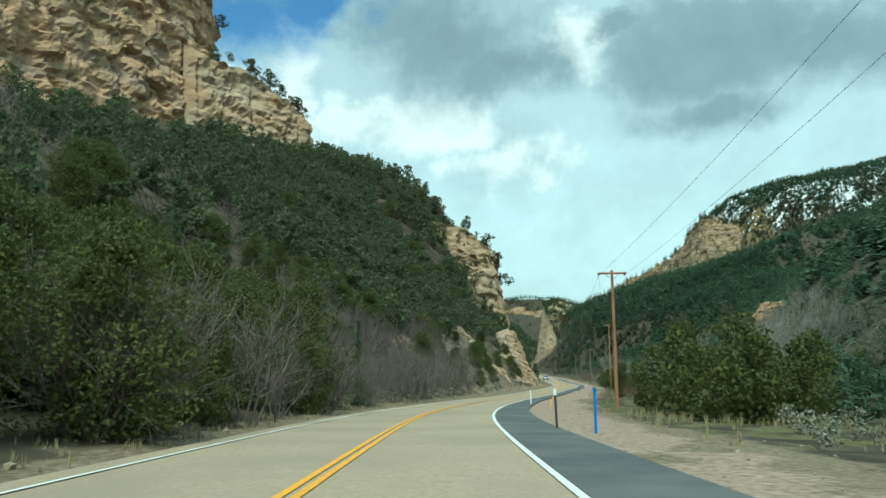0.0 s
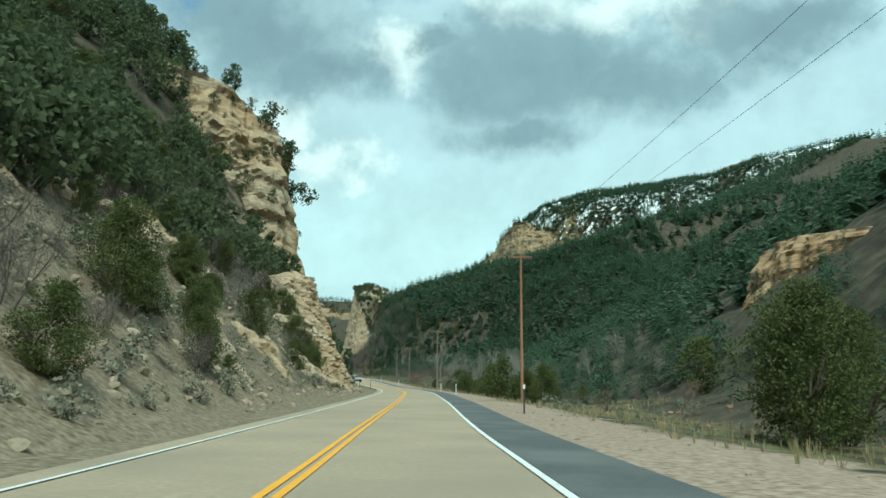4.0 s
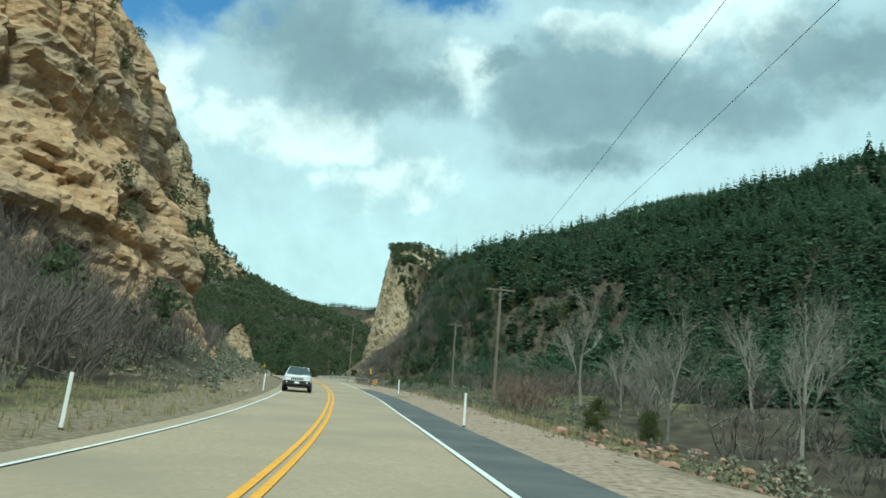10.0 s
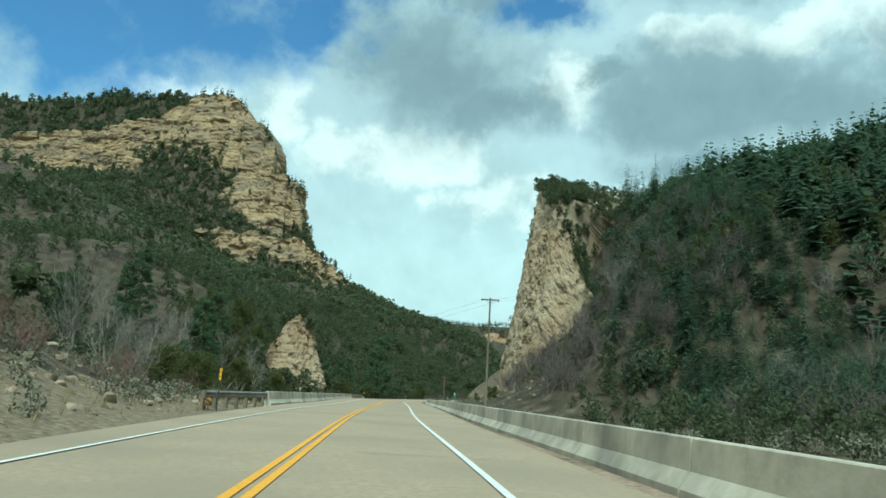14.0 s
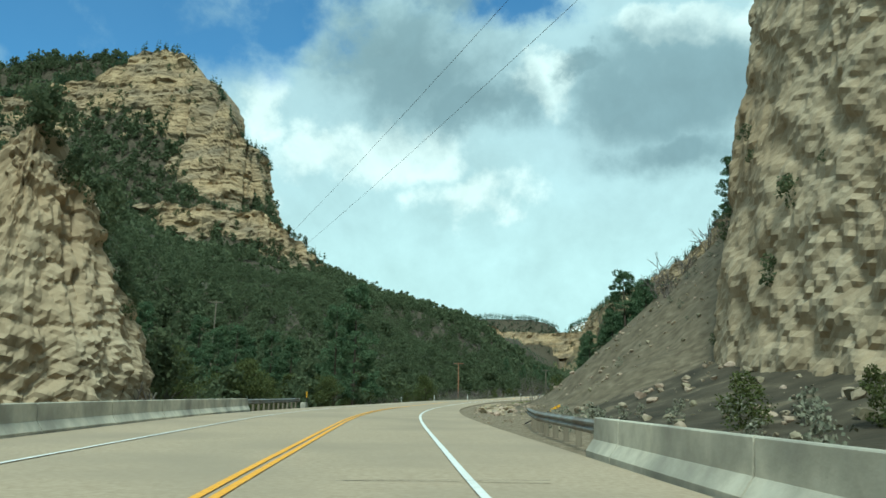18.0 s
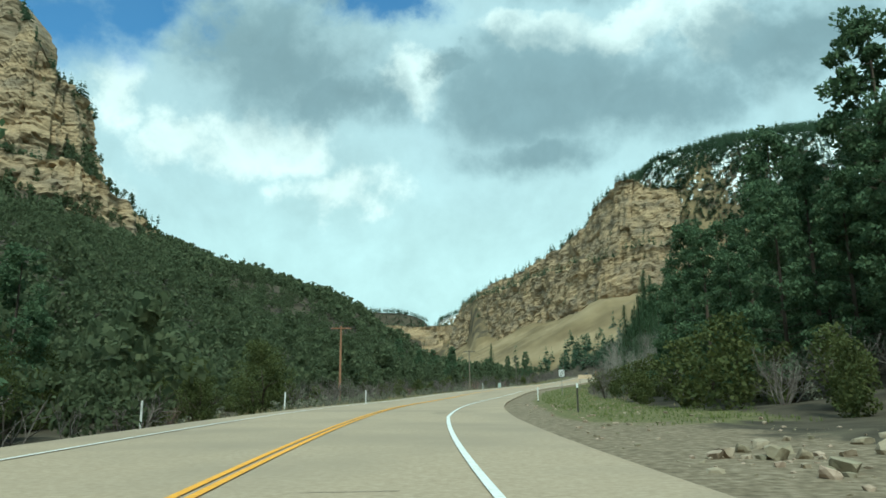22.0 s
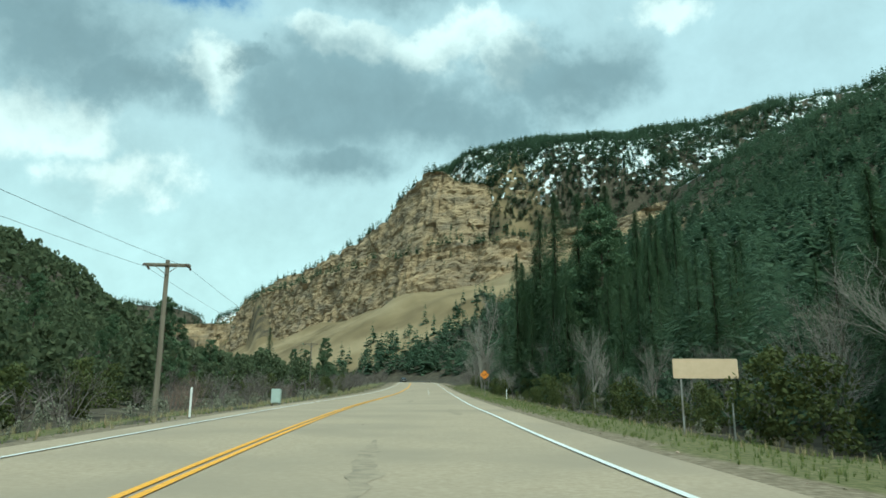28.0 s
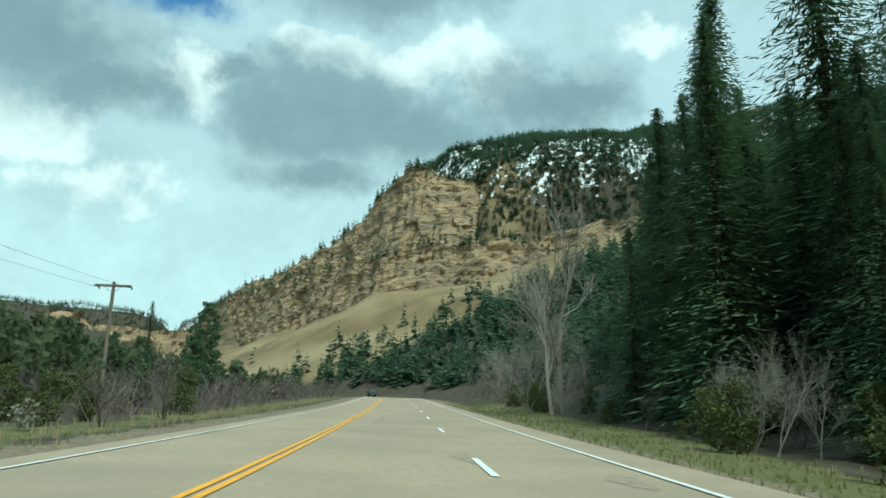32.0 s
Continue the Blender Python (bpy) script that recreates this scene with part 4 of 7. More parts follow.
for key_, y0_, y1_, u_, tall_, sd_ in (("k1", -34, 9, -9.6, 3.4, 21), ("k2", -66, -30, -12.5, 2.6, 22), ("k3", -44, -2, -17.5, 3.2, 23), ("k4", -84, -58, -17, 2.4, 24)):
    cliff(key_, "rock_ledge", bank_line(y0_, y1_, 9, u_, 0.0, tall_, sd_), 0.7, 0.22, ROCK_GREY, "broken tan rock ledge in the bank above the road", layer=1.1, bulge=0.5, block=0.34, rough=0.8, seed=sd_, back=3.5, wave=0.4, tilt=0.1, rib=0.4)
cliff("c", "rock_cliff", [(-96, 90, 14, 60), (-74, 106, 12, 78), (-57, 125, 8, 90), (-46, 140, 6, 90), (-40.8, 151, 5, 86), (-41.2, 162, 6, 78), (-46.2, 175, 8, 62), (-54.5, 187, 9, 40), (-66, 198, 10, 27)],
      0.3, 0.42, ROCK_TAN, "massive overhanging tan sandstone cliff beside the road", layer=4.4, bulge=1.0, block=1.1, rough=1.0, seed=5, back=20, wave=0.35, rib=0.6, push=-0.3, bend=(40, 0.3), notch=(27, 1.8, 2.5))
cliff("e", "rock_outcrop", [(-110, 329, 14, 22), (-104, 325, 12, 30), (-99.5, 325, 12, 31.5), (-96.4, 330, 12, 28), (-97, 337, 12, 21), (-102, 345, 13, 17)],
      0.2, 0.22, ROCK_FIN, "crumbling tan rock outcrop behind the barrier", layer=1.8, bulge=0.4, block=0.3, rough=1.5, seed=6, back=7, wave=0.5, rib=1.0)
cliff("f", "rock_fin", [(-42, 382, 26, 58), (-55, 369, 20, 60), (-63, 356, 17, 62), (-65.5, 346, 15.5, 60), (-61.5, 331, 14.5, 56), (-54, 319, 14, 48), (-46, 317, 16, 36), (-38, 320, 20, 30)],
      0.17, 0.3, ROCK_FIN, "steep pale sandstone fin rising beside the bridge", layer=2.6, bulge=0.16, block=0.12, rough=1.1, seed=7, back=15, wave=0.5, tilt=0.6, rib=0.8)
cliff("d", "rock_cliff", [(-760, 745, 205, 262), (-640, 762, 210, 274), (-550, 778, 216, 284), (-490, 788, 220, 302), (-455, 793, 214, 324), (-400, 788, 190, 292), (-354, 784, 160, 246), (-336, 800, 156, 236), (-338, 840, 160, 232), (-366, 900, 170, 240)],
      0.22, 2.0, ROCK_FAR, "high tan cliff band on the mountain's flank", layer=9, bulge=2.2, block=2.2, rough=1.1, seed=8, back=24, push=2, wave=0.4, rib=1.3)
cliff("d2", "rock_cliff", [(-520, 712, 118, 150), (-440, 730, 110, 156), (-390, 740, 106, 166), (-340, 754, 102, 168), (-303, 768, 96, 163), (-287, 790, 90, 148), (-284, 830, 84, 130)],
      0.3, 1.8, ROCK_FAR, "broken lower cliff band among junipers", layer=8, bulge=2.0, block=3.0, rough=1.3, seed=9, back=30, push=8, wave=0.5, rib=1.3)
cliff("g1", "mesa_wall", [(-195, 2350, 205, 300), (-150, 2200, 212, 320), (-75, 1950, 195, 300), (-20, 1750, 185, 290), (25, 1570, 155, 268), (78, 1425, 145, 256), (150, 1370, 148, 258), (238, 1338, 165, 266), (332, 1298, 235, 290), (400, 1280, 270, 296)],
      0.17, 3.0, ROCK_FAR, "lower tan cliff of the snow-dusted mesa", layer=22, bulge=3.0, block=2.6, rough=1.2, seed=10, back=40, push=14, wave=0.4, rib=1.6)
cliff("g2", "mesa_wall", [(-185, 2360, 285, 338), (-140, 2210, 290, 344), (-52, 1960, 280, 340), (0, 1765, 266, 338), (44, 1585, 256, 340), (86, 1440, 250, 368), (115, 1418, 254, 350), (150, 1400, 258, 340), (200, 1385, 262, 330), (246, 1366, 272, 312), (330, 1330, 290, 318), (420, 1310, 306, 320)],
      0.18, 3.0, ROCK_FAR, "upper tan cliff of the snow-dusted mesa", layer=24, bulge=3.0, block=2.8, rough=1.1, seed=11, back=50, push=-2, wave=0.4, rib=1.6)
cliff("h", "mesa_wall", [(-900, 2520, 260, 320), (-620, 2560, 255, 322), (-420, 2590, 248, 318), (-300, 2600, 245, 316), (-200, 2590, 245, 318), (-60, 2560, 252, 330)],
      0.2, 7.0, ROCK_FAR, "far sandstone rim closing the canyon", layer=30, bulge=5, block=6, rough=1.2, seed=12, back=50, push=20)
cliff("h2", "mesa_wall", [(-520, 2240, 190, 252), (-455, 2215, 178, 286), (-405, 2215, 175, 286), (-372, 2235, 172, 262), (-365, 2280, 172, 240)],
      0.15, 6.0, ROCK_TAN, "sunlit tan butte far up the canyon", layer=30, bulge=4, block=5, rough=1.2, seed=13, back=60)
cliff("butte", "mesa_wall", [(462, 1432, 405, 432), (474, 1406, 405, 452), (496, 1388, 405, 466), (540, 1376, 405, 470), (590, 1372, 410, 474), (650, 1376, 420, 470), (690, 1390, 425, 458)],
      0.15, 2.5, ROCK_FAR, "rock knob standing on the mesa's rim", layer=9, bulge=2.2, block=2.4, rough=1.1, seed=14, back=30)
cliff("r", "rock_outcrop", [(58, 68, 14, 18), (50, 55, 8, 19), (45, 43, 6, 20), (45, 30, 7, 20), (50, 19, 10, 18), (58, 12, 14, 17)],
      0.3, 0.4, ROCK_TAN, "tan rock bank above the creek", layer=2.4, bulge=0.5, block=0.6, rough=1.3, seed=15, back=12, wave=0.5, push=4)


# ---- trees ----
def unit(v):
    return v / np.maximum(np.linalg.norm(v, axis=-1, keepdims=True), 1e-9)


def quads(c, a, b):
    """Small four-cornered sprays: centres c, half sides a and b."""
    v = np.stack([c - a - b * 0.35, c + a * 0.2 - b, c + a, c + a * 0.1 + b], 1).reshape(-1, 3)
    return v, np.arange(len(v)).reshape(-1, 4)


def spruce_crown(rng, h, r, whorls, per, sprays, low=0.06, gap=0.12):
    """Sprays of needles on drooping branches in whorls."""
    cs, aa, bb = [], [], []
    for i in range(whorls):
        f = low + (0.985 - low) * (i + rng.random() * 0.6) / whorls
        L = r * (1 - f) ** 0.85 * (0.75 + 0.5 * rng.random()) + 0.012 * h
        for _ in range(per):
            if rng.random() < gap:
                continue
            th = rng.random() * 2 * math.pi
            d = np.array([math.cos(th), math.sin(th), 0.0])
            side = np.array([-d[1], d[0], 0.0])
            ln = L * (0.7 + 0.45 * rng.random())
            for s in range(sprays):
                q = (s + 0.55) / sprays
                z = f * h - ln * (0.28 * q + 0.22 * q * q) + 0.03 * h * (rng.random() - 0.5)
                cs.append(d * ln * q + np.array([0, 0, z]) + side * (rng.random() - 0.5) * ln * 0.22)
                w = 0.07 + 0.042 * ln if sprays > 4 else ln * (0.45 / sprays + 0.05) if sprays > 2 else ln * (0.62 / sprays + 0.06)
                aa.append((d + np.array([0, 0, -0.2 - 0.3 * rng.random()]) + side * (rng.random() - 0.5) * (2.2 if sprays > 2 else 1.0)) * w)
                bb.append((side + d * (rng.random() - 0.5) * 0.6 + np.array([0, 0, (rng.random() - 0.6) * 0.7])) * w * (0.75 - 0.3 * q) * (0.5 if sprays > 2 else 1.0))
    return quads(np.array(cs), np.array(aa), np.array(bb))


def bushy_crown(rng, h, r, lobes, per, size, base=0.18, flat=1.0):
    """Clumps of foliage on lobes of uneven size."""
    cs = []
    for i in range(lobes):
        f = base + (1 - base) * (i + 0.5) / lobes
        prof = math.sin(math.pi * min(1, (f - base) / (1 - base) * 0.86 + 0.12)) ** 0.7
        th, q = rng.random() * 6.283, rng.random() ** 0.6
        c = np.array([math.cos(th) * r * prof * q * 0.8, math.sin(th) * r * prof * q * 0.8, f * h * 0.92])
        lr = r * (0.3 + 0.24 * rng.random()) * (0.6 + 0.4 * prof)
        n = unit(rng.normal(size=(per, 3)))
        cs.append(c + n * lr * (0.55 + 0.5 * rng.random((per, 1))) * np.array([1, 1, 0.75 * flat]))
    c = np.concatenate(cs)
    c = c[c[:, 2] > 0.03 * h]
    a = unit(rng.normal(size=c.shape) + np.array([0, 0, 0.5])) * size * (0.6 + 0.8 * rng.random((len(c), 1)))
    b = unit(np.cross(a, rng.normal(size=c.shape))) * size * (0.45 + 0.5 * rng.random((len(c), 1)))
    return quads(c, a, b)


def tube(pa, pb, ra, rb, k=3):
    """Tapered bars, many at once."""
    d = unit(pb - pa)
    s = unit(np.cross(d, np.where(np.abs(d[:, 2:3]) > 0.9, [[1.0, 0, 0]], [[0, 0, 1.0]])))
    t = np.cross(d, s)
    vs = []
    for p, r in ((pa, ra), (pb, rb)):
        for i in range(k):
            w = 2 * math.pi * i / k
            vs.append(p + (s * math.cos(w) + t * math.sin(w)) * r[:, None])
    v = np.stack(vs, 1)
    n = len(pa)
    o = np.arange(n)[:, None, None] * 2 * k
    q = np.array([[i, (i + 1) % k, k + (i + 1) % k, k + i] for i in range(k)])[None]
    return v.reshape(-1, 3), (o + q).reshape(-1, 4)


def bare_limbs(rng, h, spread, stems, depth, kids, twig=0.006, up=0.35):
    """Forking leafless limbs."""
    out = []

    def grow(p, d, ln, r, n):
        segs = 2
        for _ in range(segs):
            q = p + d * ln / segs
            out.append((p, q, r, r * 0.8))
            p, r = q, r * 0.8
            d = unit(d + rng.normal(size=3) * 0.16 + np.array([0, 0, 0.05]))
            if n > 0:
                for _ in range(kids if _ == segs - 1 else max(1, kids - 1)):
                    e = unit(d + rng.normal(size=3) * spread + np.array([0, 0, up * 0.4]))
                    grow(p, e, ln * (0.5 + 0.25 * rng.random()), max(r * 0.6, twig), n - 1)

    for i in range(stems):
        th = rng.random() * 6.283
        lean = (0.12 if stems == 1 else 0.2 + 0.5 * rng.random())
        d = unit(np.array([math.cos(th) * lean, math.sin(th) * lean, 1.0]))
        grow(np.array([math.cos(th), math.sin(th), 0]) * (0 if stems == 1 else 0.12 * h * rng.random()), d, h * (0.42 + 0.12 * rng.random()), h * (0.022 if stems == 1 else 0.012), depth)
    return out


def limb_mesh(out):
    a, b, r0, r1 = (np.array([o[i] for o in out]) for i in range(4))
    return tube(a, b, r0, r1)


def merge(parts):
    vs, fs, o = [], [], 0
    for v, f in parts:
        vs.append(v)
        fs.append(f + o)
        o += len(v)
    return np.concatenate(vs), np.concatenate(fs)


def scatter_mesh(name, templates, places, mat, label, category="trees"):
    """Many far plants joined into one mesh; places: rows of x, y, z, height, turn, kind."""
    parts = []
    for k, (tv, tf) in enumerate(templates):
        s = places[places[:, 5].astype(int) == k]
        if not len(s):
            continue
        c, sn = np.cos(s[:, 4]), np.sin(s[:, 4])
        wid = s[:, 3] * (0.82 + 0.36 * hash3(np.floor(s[:, 0] * 7), np.floor(s[:, 1] * 7), s[:, 4] * 0, 3))
        X = (tv[None, :, 0] * c[:, None] - tv[None, :, 1] * sn[:, None]) * wid[:, None] + s[:, 0:1]
        Y = (tv[None, :, 0] * sn[:, None] + tv[None, :, 1] * c[:, None]) * wid[:, None] + s[:, 1:2]
        Z = tv[None, :, 2] * s[:, 3:4] + s[:, 2:3]
        v = np.stack([X, Y, Z], -1).reshape(-1, 3)
        f = (tf[None] + (np.arange(len(s)) * len(tv))[:, None, None]).reshape(-1, 4)
        parts.append((v, f))
    v, f = merge(parts)
    return tagged(new(name, mesh_from(name, v, f, mat)), label, category, kind="stuff")


RNG = np.random.default_rng(7)
SPRUCE_FAR = [spruce_crown(np.random.default_rng(s), 1.0, 0.2 + 0.03 * (s % 3), 12, 5, 1, gap=0.05) for s in range(5)]
SPRUCE_MID = [spruce_crown(np.random.default_rng(s), 1.0, 0.22 + 0.04 * (s % 3), 22, 9, 4) for s in range(5)]
SPRUCE_TINY = [spruce_crown(np.random.default_rng(s), 1.0, 0.2 + 0.03 * (s % 3), 6, 5, 1, gap=0.05) for s in range(5)]
BUSH_FAR = [bushy_crown(np.random.default_rng(s), 1.0, 0.42 + 0.05 * (s % 3), 7, 6, 0.125) for s in range(5)]
BUSH_MID = [bushy_crown(np.random.default_rng(s), 1.0, 0.42 + 0.05 * (s % 3), 12, 34, 0.046) for s in range(5)]
BUSH_OPEN = [bushy_crown(np.random.default_rng(s), 1.0, 0.4 + 0.05 * (s % 3), 10, 22, 0.052) for s in range(5)]
BARE_MID = [limb_mesh(bare_limbs(np.random.default_rng(s), 1.0, 0.55, 5, 2, 3, 0.004)) for s in range(5)]


MIXED_FAR = [SPRUCE_FAR[0], SPRUCE_FAR[1], SPRUCE_FAR[2], (BUSH_OPEN[3][0] * 0.5, BUSH_OPEN[3][1]), SPRUCE_FAR[4]]
MIXED_MID = [SPRUCE_MID[0], (BUSH_MID[1][0] * 0.5, BUSH_MID[1][1]), SPRUCE_MID[2], SPRUCE_MID[3], SPRUCE_MID[4]]


def strew(n, x0, x1, y0, y1, keep, seed, hts):
    """Random places in a stretch of the plan where keep(x, y, u, z) says how likely a plant is."""
    g = np.random.default_rng(seed)
    x, y = x0 + (x1 - x0) * g.random(n), y0 + (y1 - y0) * g.random(n)
    u = x - axis(y)
    z = height(x, y)
    ok = g.random(n) < keep(x, y, u, z)
    x, y, z, u = x[ok], y[ok], z[ok], u[ok]
    m = len(x)
    hgt = hts[0] + (hts[1] - hts[0]) * g.random(m) ** 1.3
    return np.stack([x, y, z - 0.02 * hgt, hgt, g.random(m) * 6.283, g.integers(0, 5, m)], 1)


def patch(x, y, scale, seed, lo=-0.15, hi=0.15):
    return ramp01(fbm(x / scale, y / scale, 0, 3, seed), lo, hi)


def near_rock(x, y):
    """1 where a rock wall or its cap stands."""
    u = x - axis(y)
    m = (u < 0) & (y > -14) & (y < 66) & (u > -22)
    m |= (x < -40) & (x > -62) & (y > 130) & (y < 196) & (u < 0)
    m |= (u > 14) & (u < 40) & (y > 318) & (y < 372) & (u < 14 + (y - 290) * 0.6)
    m |= (u < -15) & (u > -24) & (y > 318) & (y < 344)
    m |= (u > 38) & (u < 54) & (y > 14) & (y < 66)
    m |= (x < -72) & (x > -110) & (y > -140) & (y < 30)
    return m


def left_keep(x, y, u, z):
    a = -u
    k = ramp01(a, 12, 22) * np.where(u < 0, 1, 0) * (0.45 + 0.55 * patch(x, y, 22, 31, -0.25, 0.1))
    k = np.where((y > -70) & (y < 66), k * ramp01(a, 16, 34), k)
    k = np.where((y > 62) & (y < 132), k * ramp01(a, 26, 34), k)
    k = np.where((y > 178) & (y < 268), k * ramp01(a, 24, 36), k)
    k = np.where((y > 430) & (a < 60), ramp01(a, 19, 26) * np.where(y < 585, 0.9, 0.12), k)
    k = np.where(z > 232, 0.9 * k, k)
    return np.where(near_rock(x, y), 0.0, k)


def right_keep(x, y, u, z):
    k = np.where(u > 0, 1.0, 0.0) * (0.5 + 0.5 * patch(x, y, 18, 33, -0.35, 0.0))
    lo = np.interp(y, [-260, -120, -60, 0, 60, 130, 180, 235, 270, 300, 380, 440, 460, 520, 620, 700, 950], [22, 20, 22, 22, 18, 20, 44, 38, 26, 28, 38, 24, 19, 18, 18, 17, 26])
    k = k * ramp01(u, lo, lo + 8)
    k = np.where((y > 345) & (y < 412) & (u < 37), 0.02 * k, k)
    k = np.where((y > 930), k * (1 - ramp01(y, 930, 1010)), k)
    return np.where(near_rock(x, y), 0.0, k)


def mesa_keep(x, y, u, z):
    k = np.where((z > np.where(x > 240, 205, 262)) & (u > 0), 0.95, 0.0) * (0.6 + 0.4 * patch(x, y, 14, 35, -0.15, 0.1))
    return k


forest_l = np.concatenate([strew(8500, -330, 10, -200, 480, left_keep, 41, (3.0, 6.5)), strew(1700, -78, -4, -72, 66, lambda x, y, u, z: np.where(u < -18, 0.9, 0) * np.where(near_rock(x, y) | ((y > 14) & (u > -50)), 0.45, 1), 55, (3, 6.5)), strew(7500, -720, -90, 380, 960, left_keep, 42, (4.0, 8.5)), strew(4500, -260, -60, 430, 820, left_keep, 48, (3.5, 7)), strew(5000, -640, -300, 700, 960, left_keep, 49, (5, 10)), strew(5000, -900, -330, 790, 930, lambda x, y, u, z: np.where(z > 215, 0.9, 0.2), 52, (6, 12)), strew(3500, -330, -85, 740, 1100, lambda x, y, u, z: np.where(u < -28, 0.8, 0.0), 53, (3.5, 7))])
forest_r = np.concatenate([strew(10000, -75, 200, -200, 520, right_keep, 43, (5.0, 11)), strew(12000, -75, 100, 180, 420, right_keep, 51, (4, 9)), strew(10000, -90, 330, 440, 1010, right_keep, 44, (7, 16.0))])
mesa = np.concatenate([strew(8500, 90, 560, 1330, 1620, mesa_keep, 54, (8, 16)), strew(21000, 60, 800, 930, 1620, mesa_keep, 45, (8, 16)), strew(4000, -160, 300, 1500, 2500, mesa_keep, 47, (8, 15))])
far_l = np.concatenate([strew(3000, -900, 150, 2560, 2700, lambda x, y, u, z: np.where(z > 300, 0.95, 0.3), 56, (9, 16)), strew(9000, -900, 100, 900, 2700, lambda x, y, u, z: np.where(z > 120, 0.5, 0.12) * np.where(u < 60, 1, 0), 46, (8, 14))])


def by_road(p, reach):
    """Split places into those beside the road and the rest."""
    near = (np.abs(p[:, 0] - axis(p[:, 1])) < reach) & (p[:, 1] < 720)
    return p[near], p[~near]


near_l, rest_l = by_road(forest_l, 50)
near_r, rest_r = by_road(forest_r, 50)
edge_l, rest_l = by_road(rest_l, 150)
scatter_mesh("juniper_slope", BUSH_OPEN, edge_l, JUNIPER, "junipers and pinyons on the slopes above the road")
scatter_mesh("juniper_woods", BUSH_FAR, rest_l, JUNIPER, "open juniper and pinyon woods on steep rocky slopes")
scatter_mesh("juniper_thicket", BUSH_MID, near_l, JUNIPER, "junipers and pinyons crowding the lower slope")
scatter_mesh("conifer_forest", MIXED_FAR, rest_r, FIR_FAR, "dense dark conifer forest on the shaded canyon side")
scatter_mesh("conifer_stand", MIXED_MID, near_r, FIR_FAR, "dark spruces and firs at the forest's lower edge")
scatter_mesh("mesa_conifers", SPRUCE_TINY, np.concatenate([mesa, far_l]), FIR_FAR, "distant conifers standing on the snowy mesa")


def rim_trees(key, n, lo, hi, seed, spread=0.8):
    g = np.random.default_rng(seed)
    r = RIMS[key]
    i = g.integers(2, len(r) - 2, n)
    p = r[i] + np.concatenate([g.normal(size=(n, 2)) * spread, np.zeros((n, 1))], 1)
    hgt = lo + (hi - lo) * g.random(n)
    return np.stack([p[:, 0], p[:, 1], p[:, 2] - 0.3, hgt, g.random(n) * 6.28, g.integers(0, 5, n)], 1)


scatter_mesh("rim_junipers", BUSH_MID, np.concatenate([rim_trees("b", 26, 2, 5, 1), rim_trees("c", 60, 1.5, 4, 2), rim_trees("f", 110, 0.8, 2.8, 3, 0.5), rim_trees("e", 25, 1.5, 4, 4), rim_trees("a", 70, 2, 5, 5), rim_trees("a2", 20, 2, 5, 6), rim_trees("d2", 60, 3, 7, 7)]),
             JUNIPER, "small junipers rooted along the cliff rims")
def face_trees(key, n, lo, hi, t0, t1, seed):
    """Plants rooted on the ledges of a rock face."""
    g = np.random.default_rng(seed)
    f = FACES[key]
    i, j = g.integers(2, f.shape[0] - 2, n), (f.shape[1] * (t0 + (t1 - t0) * g.random(n))).astype(int)
    ok = g.random(n) < patch(f[i, j, 0] + f[i, j, 1], f[i, j, 2] * 2.0, 9 if key in "abcf" else 30, seed, -0.12, 0.2)
    p = f[i, j][ok]
    m = len(p)
    return np.stack([p[:, 0], p[:, 1], p[:, 2] - 0.2, lo + (hi - lo) * g.random(m) ** 1.5, g.random(m) * 6.28, g.integers(0, 5, m)], 1)


def cap_trees(key, n, lo, hi, seed):
    """Plants on the sloping top behind a rock face."""
    g = np.random.default_rng(seed)
    c = CAPS[key]
    i, q = g.integers(2, c.shape[0] - 2, n), 2.999 * g.random(n) ** 0.7
    k = q.astype(int)
    f = (q - k)[:, None]
    p = c[i, k] * (1 - f) + c[i, k + 1] * f
    return np.stack([p[:, 0], p[:, 1], p[:, 2] - 0.25, lo + (hi - lo) * g.random(n) ** 1.4, g.random(n) * 6.28, g.integers(0, 5, n)], 1)


scatter_mesh("cliff_top_junipers", BUSH_MID, np.concatenate([cap_trees("f", 460, 1.0, 3.0, 1), cap_trees("b", 60, 1.5, 4, 2), cap_trees("c", 140, 1.5, 4, 3), cap_trees("e", 40, 1, 3, 4)]), JUNIPER, "small junipers and brush on top of the rocks", "shrubs")
scatter_mesh("ledge_junipers", BUSH_OPEN, np.concatenate([face_trees("c", 420, 0.8, 3, 0.05, 0.75, 1), face_trees("a", 160, 1.5, 4, 0.02, 0.9, 2), face_trees("b", 240, 1, 3.6, 0.0, 0.95, 3), face_trees("f", 130, 0.8, 2.5, 0.1, 1, 4),
                                                          face_trees("e", 30, 0.8, 2, 0, 0.8, 5), face_trees("a2", 60, 1.5, 4, 0, 0.9, 6), face_trees("d", 620, 3, 8, 0.02, 0.95, 7), face_trees("d2", 900, 3, 7.5, 0.05, 1, 8)]), JUNIPER, "junipers clinging to ledges of the cliffs")
scatter_mesh("ledge_conifers", SPRUCE_TINY, np.concatenate([face_trees("g1", 500, 7, 13, 0.1, 1, 11), face_trees("g2", 420, 7, 13, 0.05, 0.5, 12), face_trees("h", 200, 9, 16, 0.0, 0.6, 13)]), FIR_FAR, "conifers on the ledges of the mesa wall")
GREY_FAR = [limb_mesh(bare_limbs(np.random.default_rng(s), 1.0, 0.6, 5, 1, 3, 0.008)) for s in range(5)]
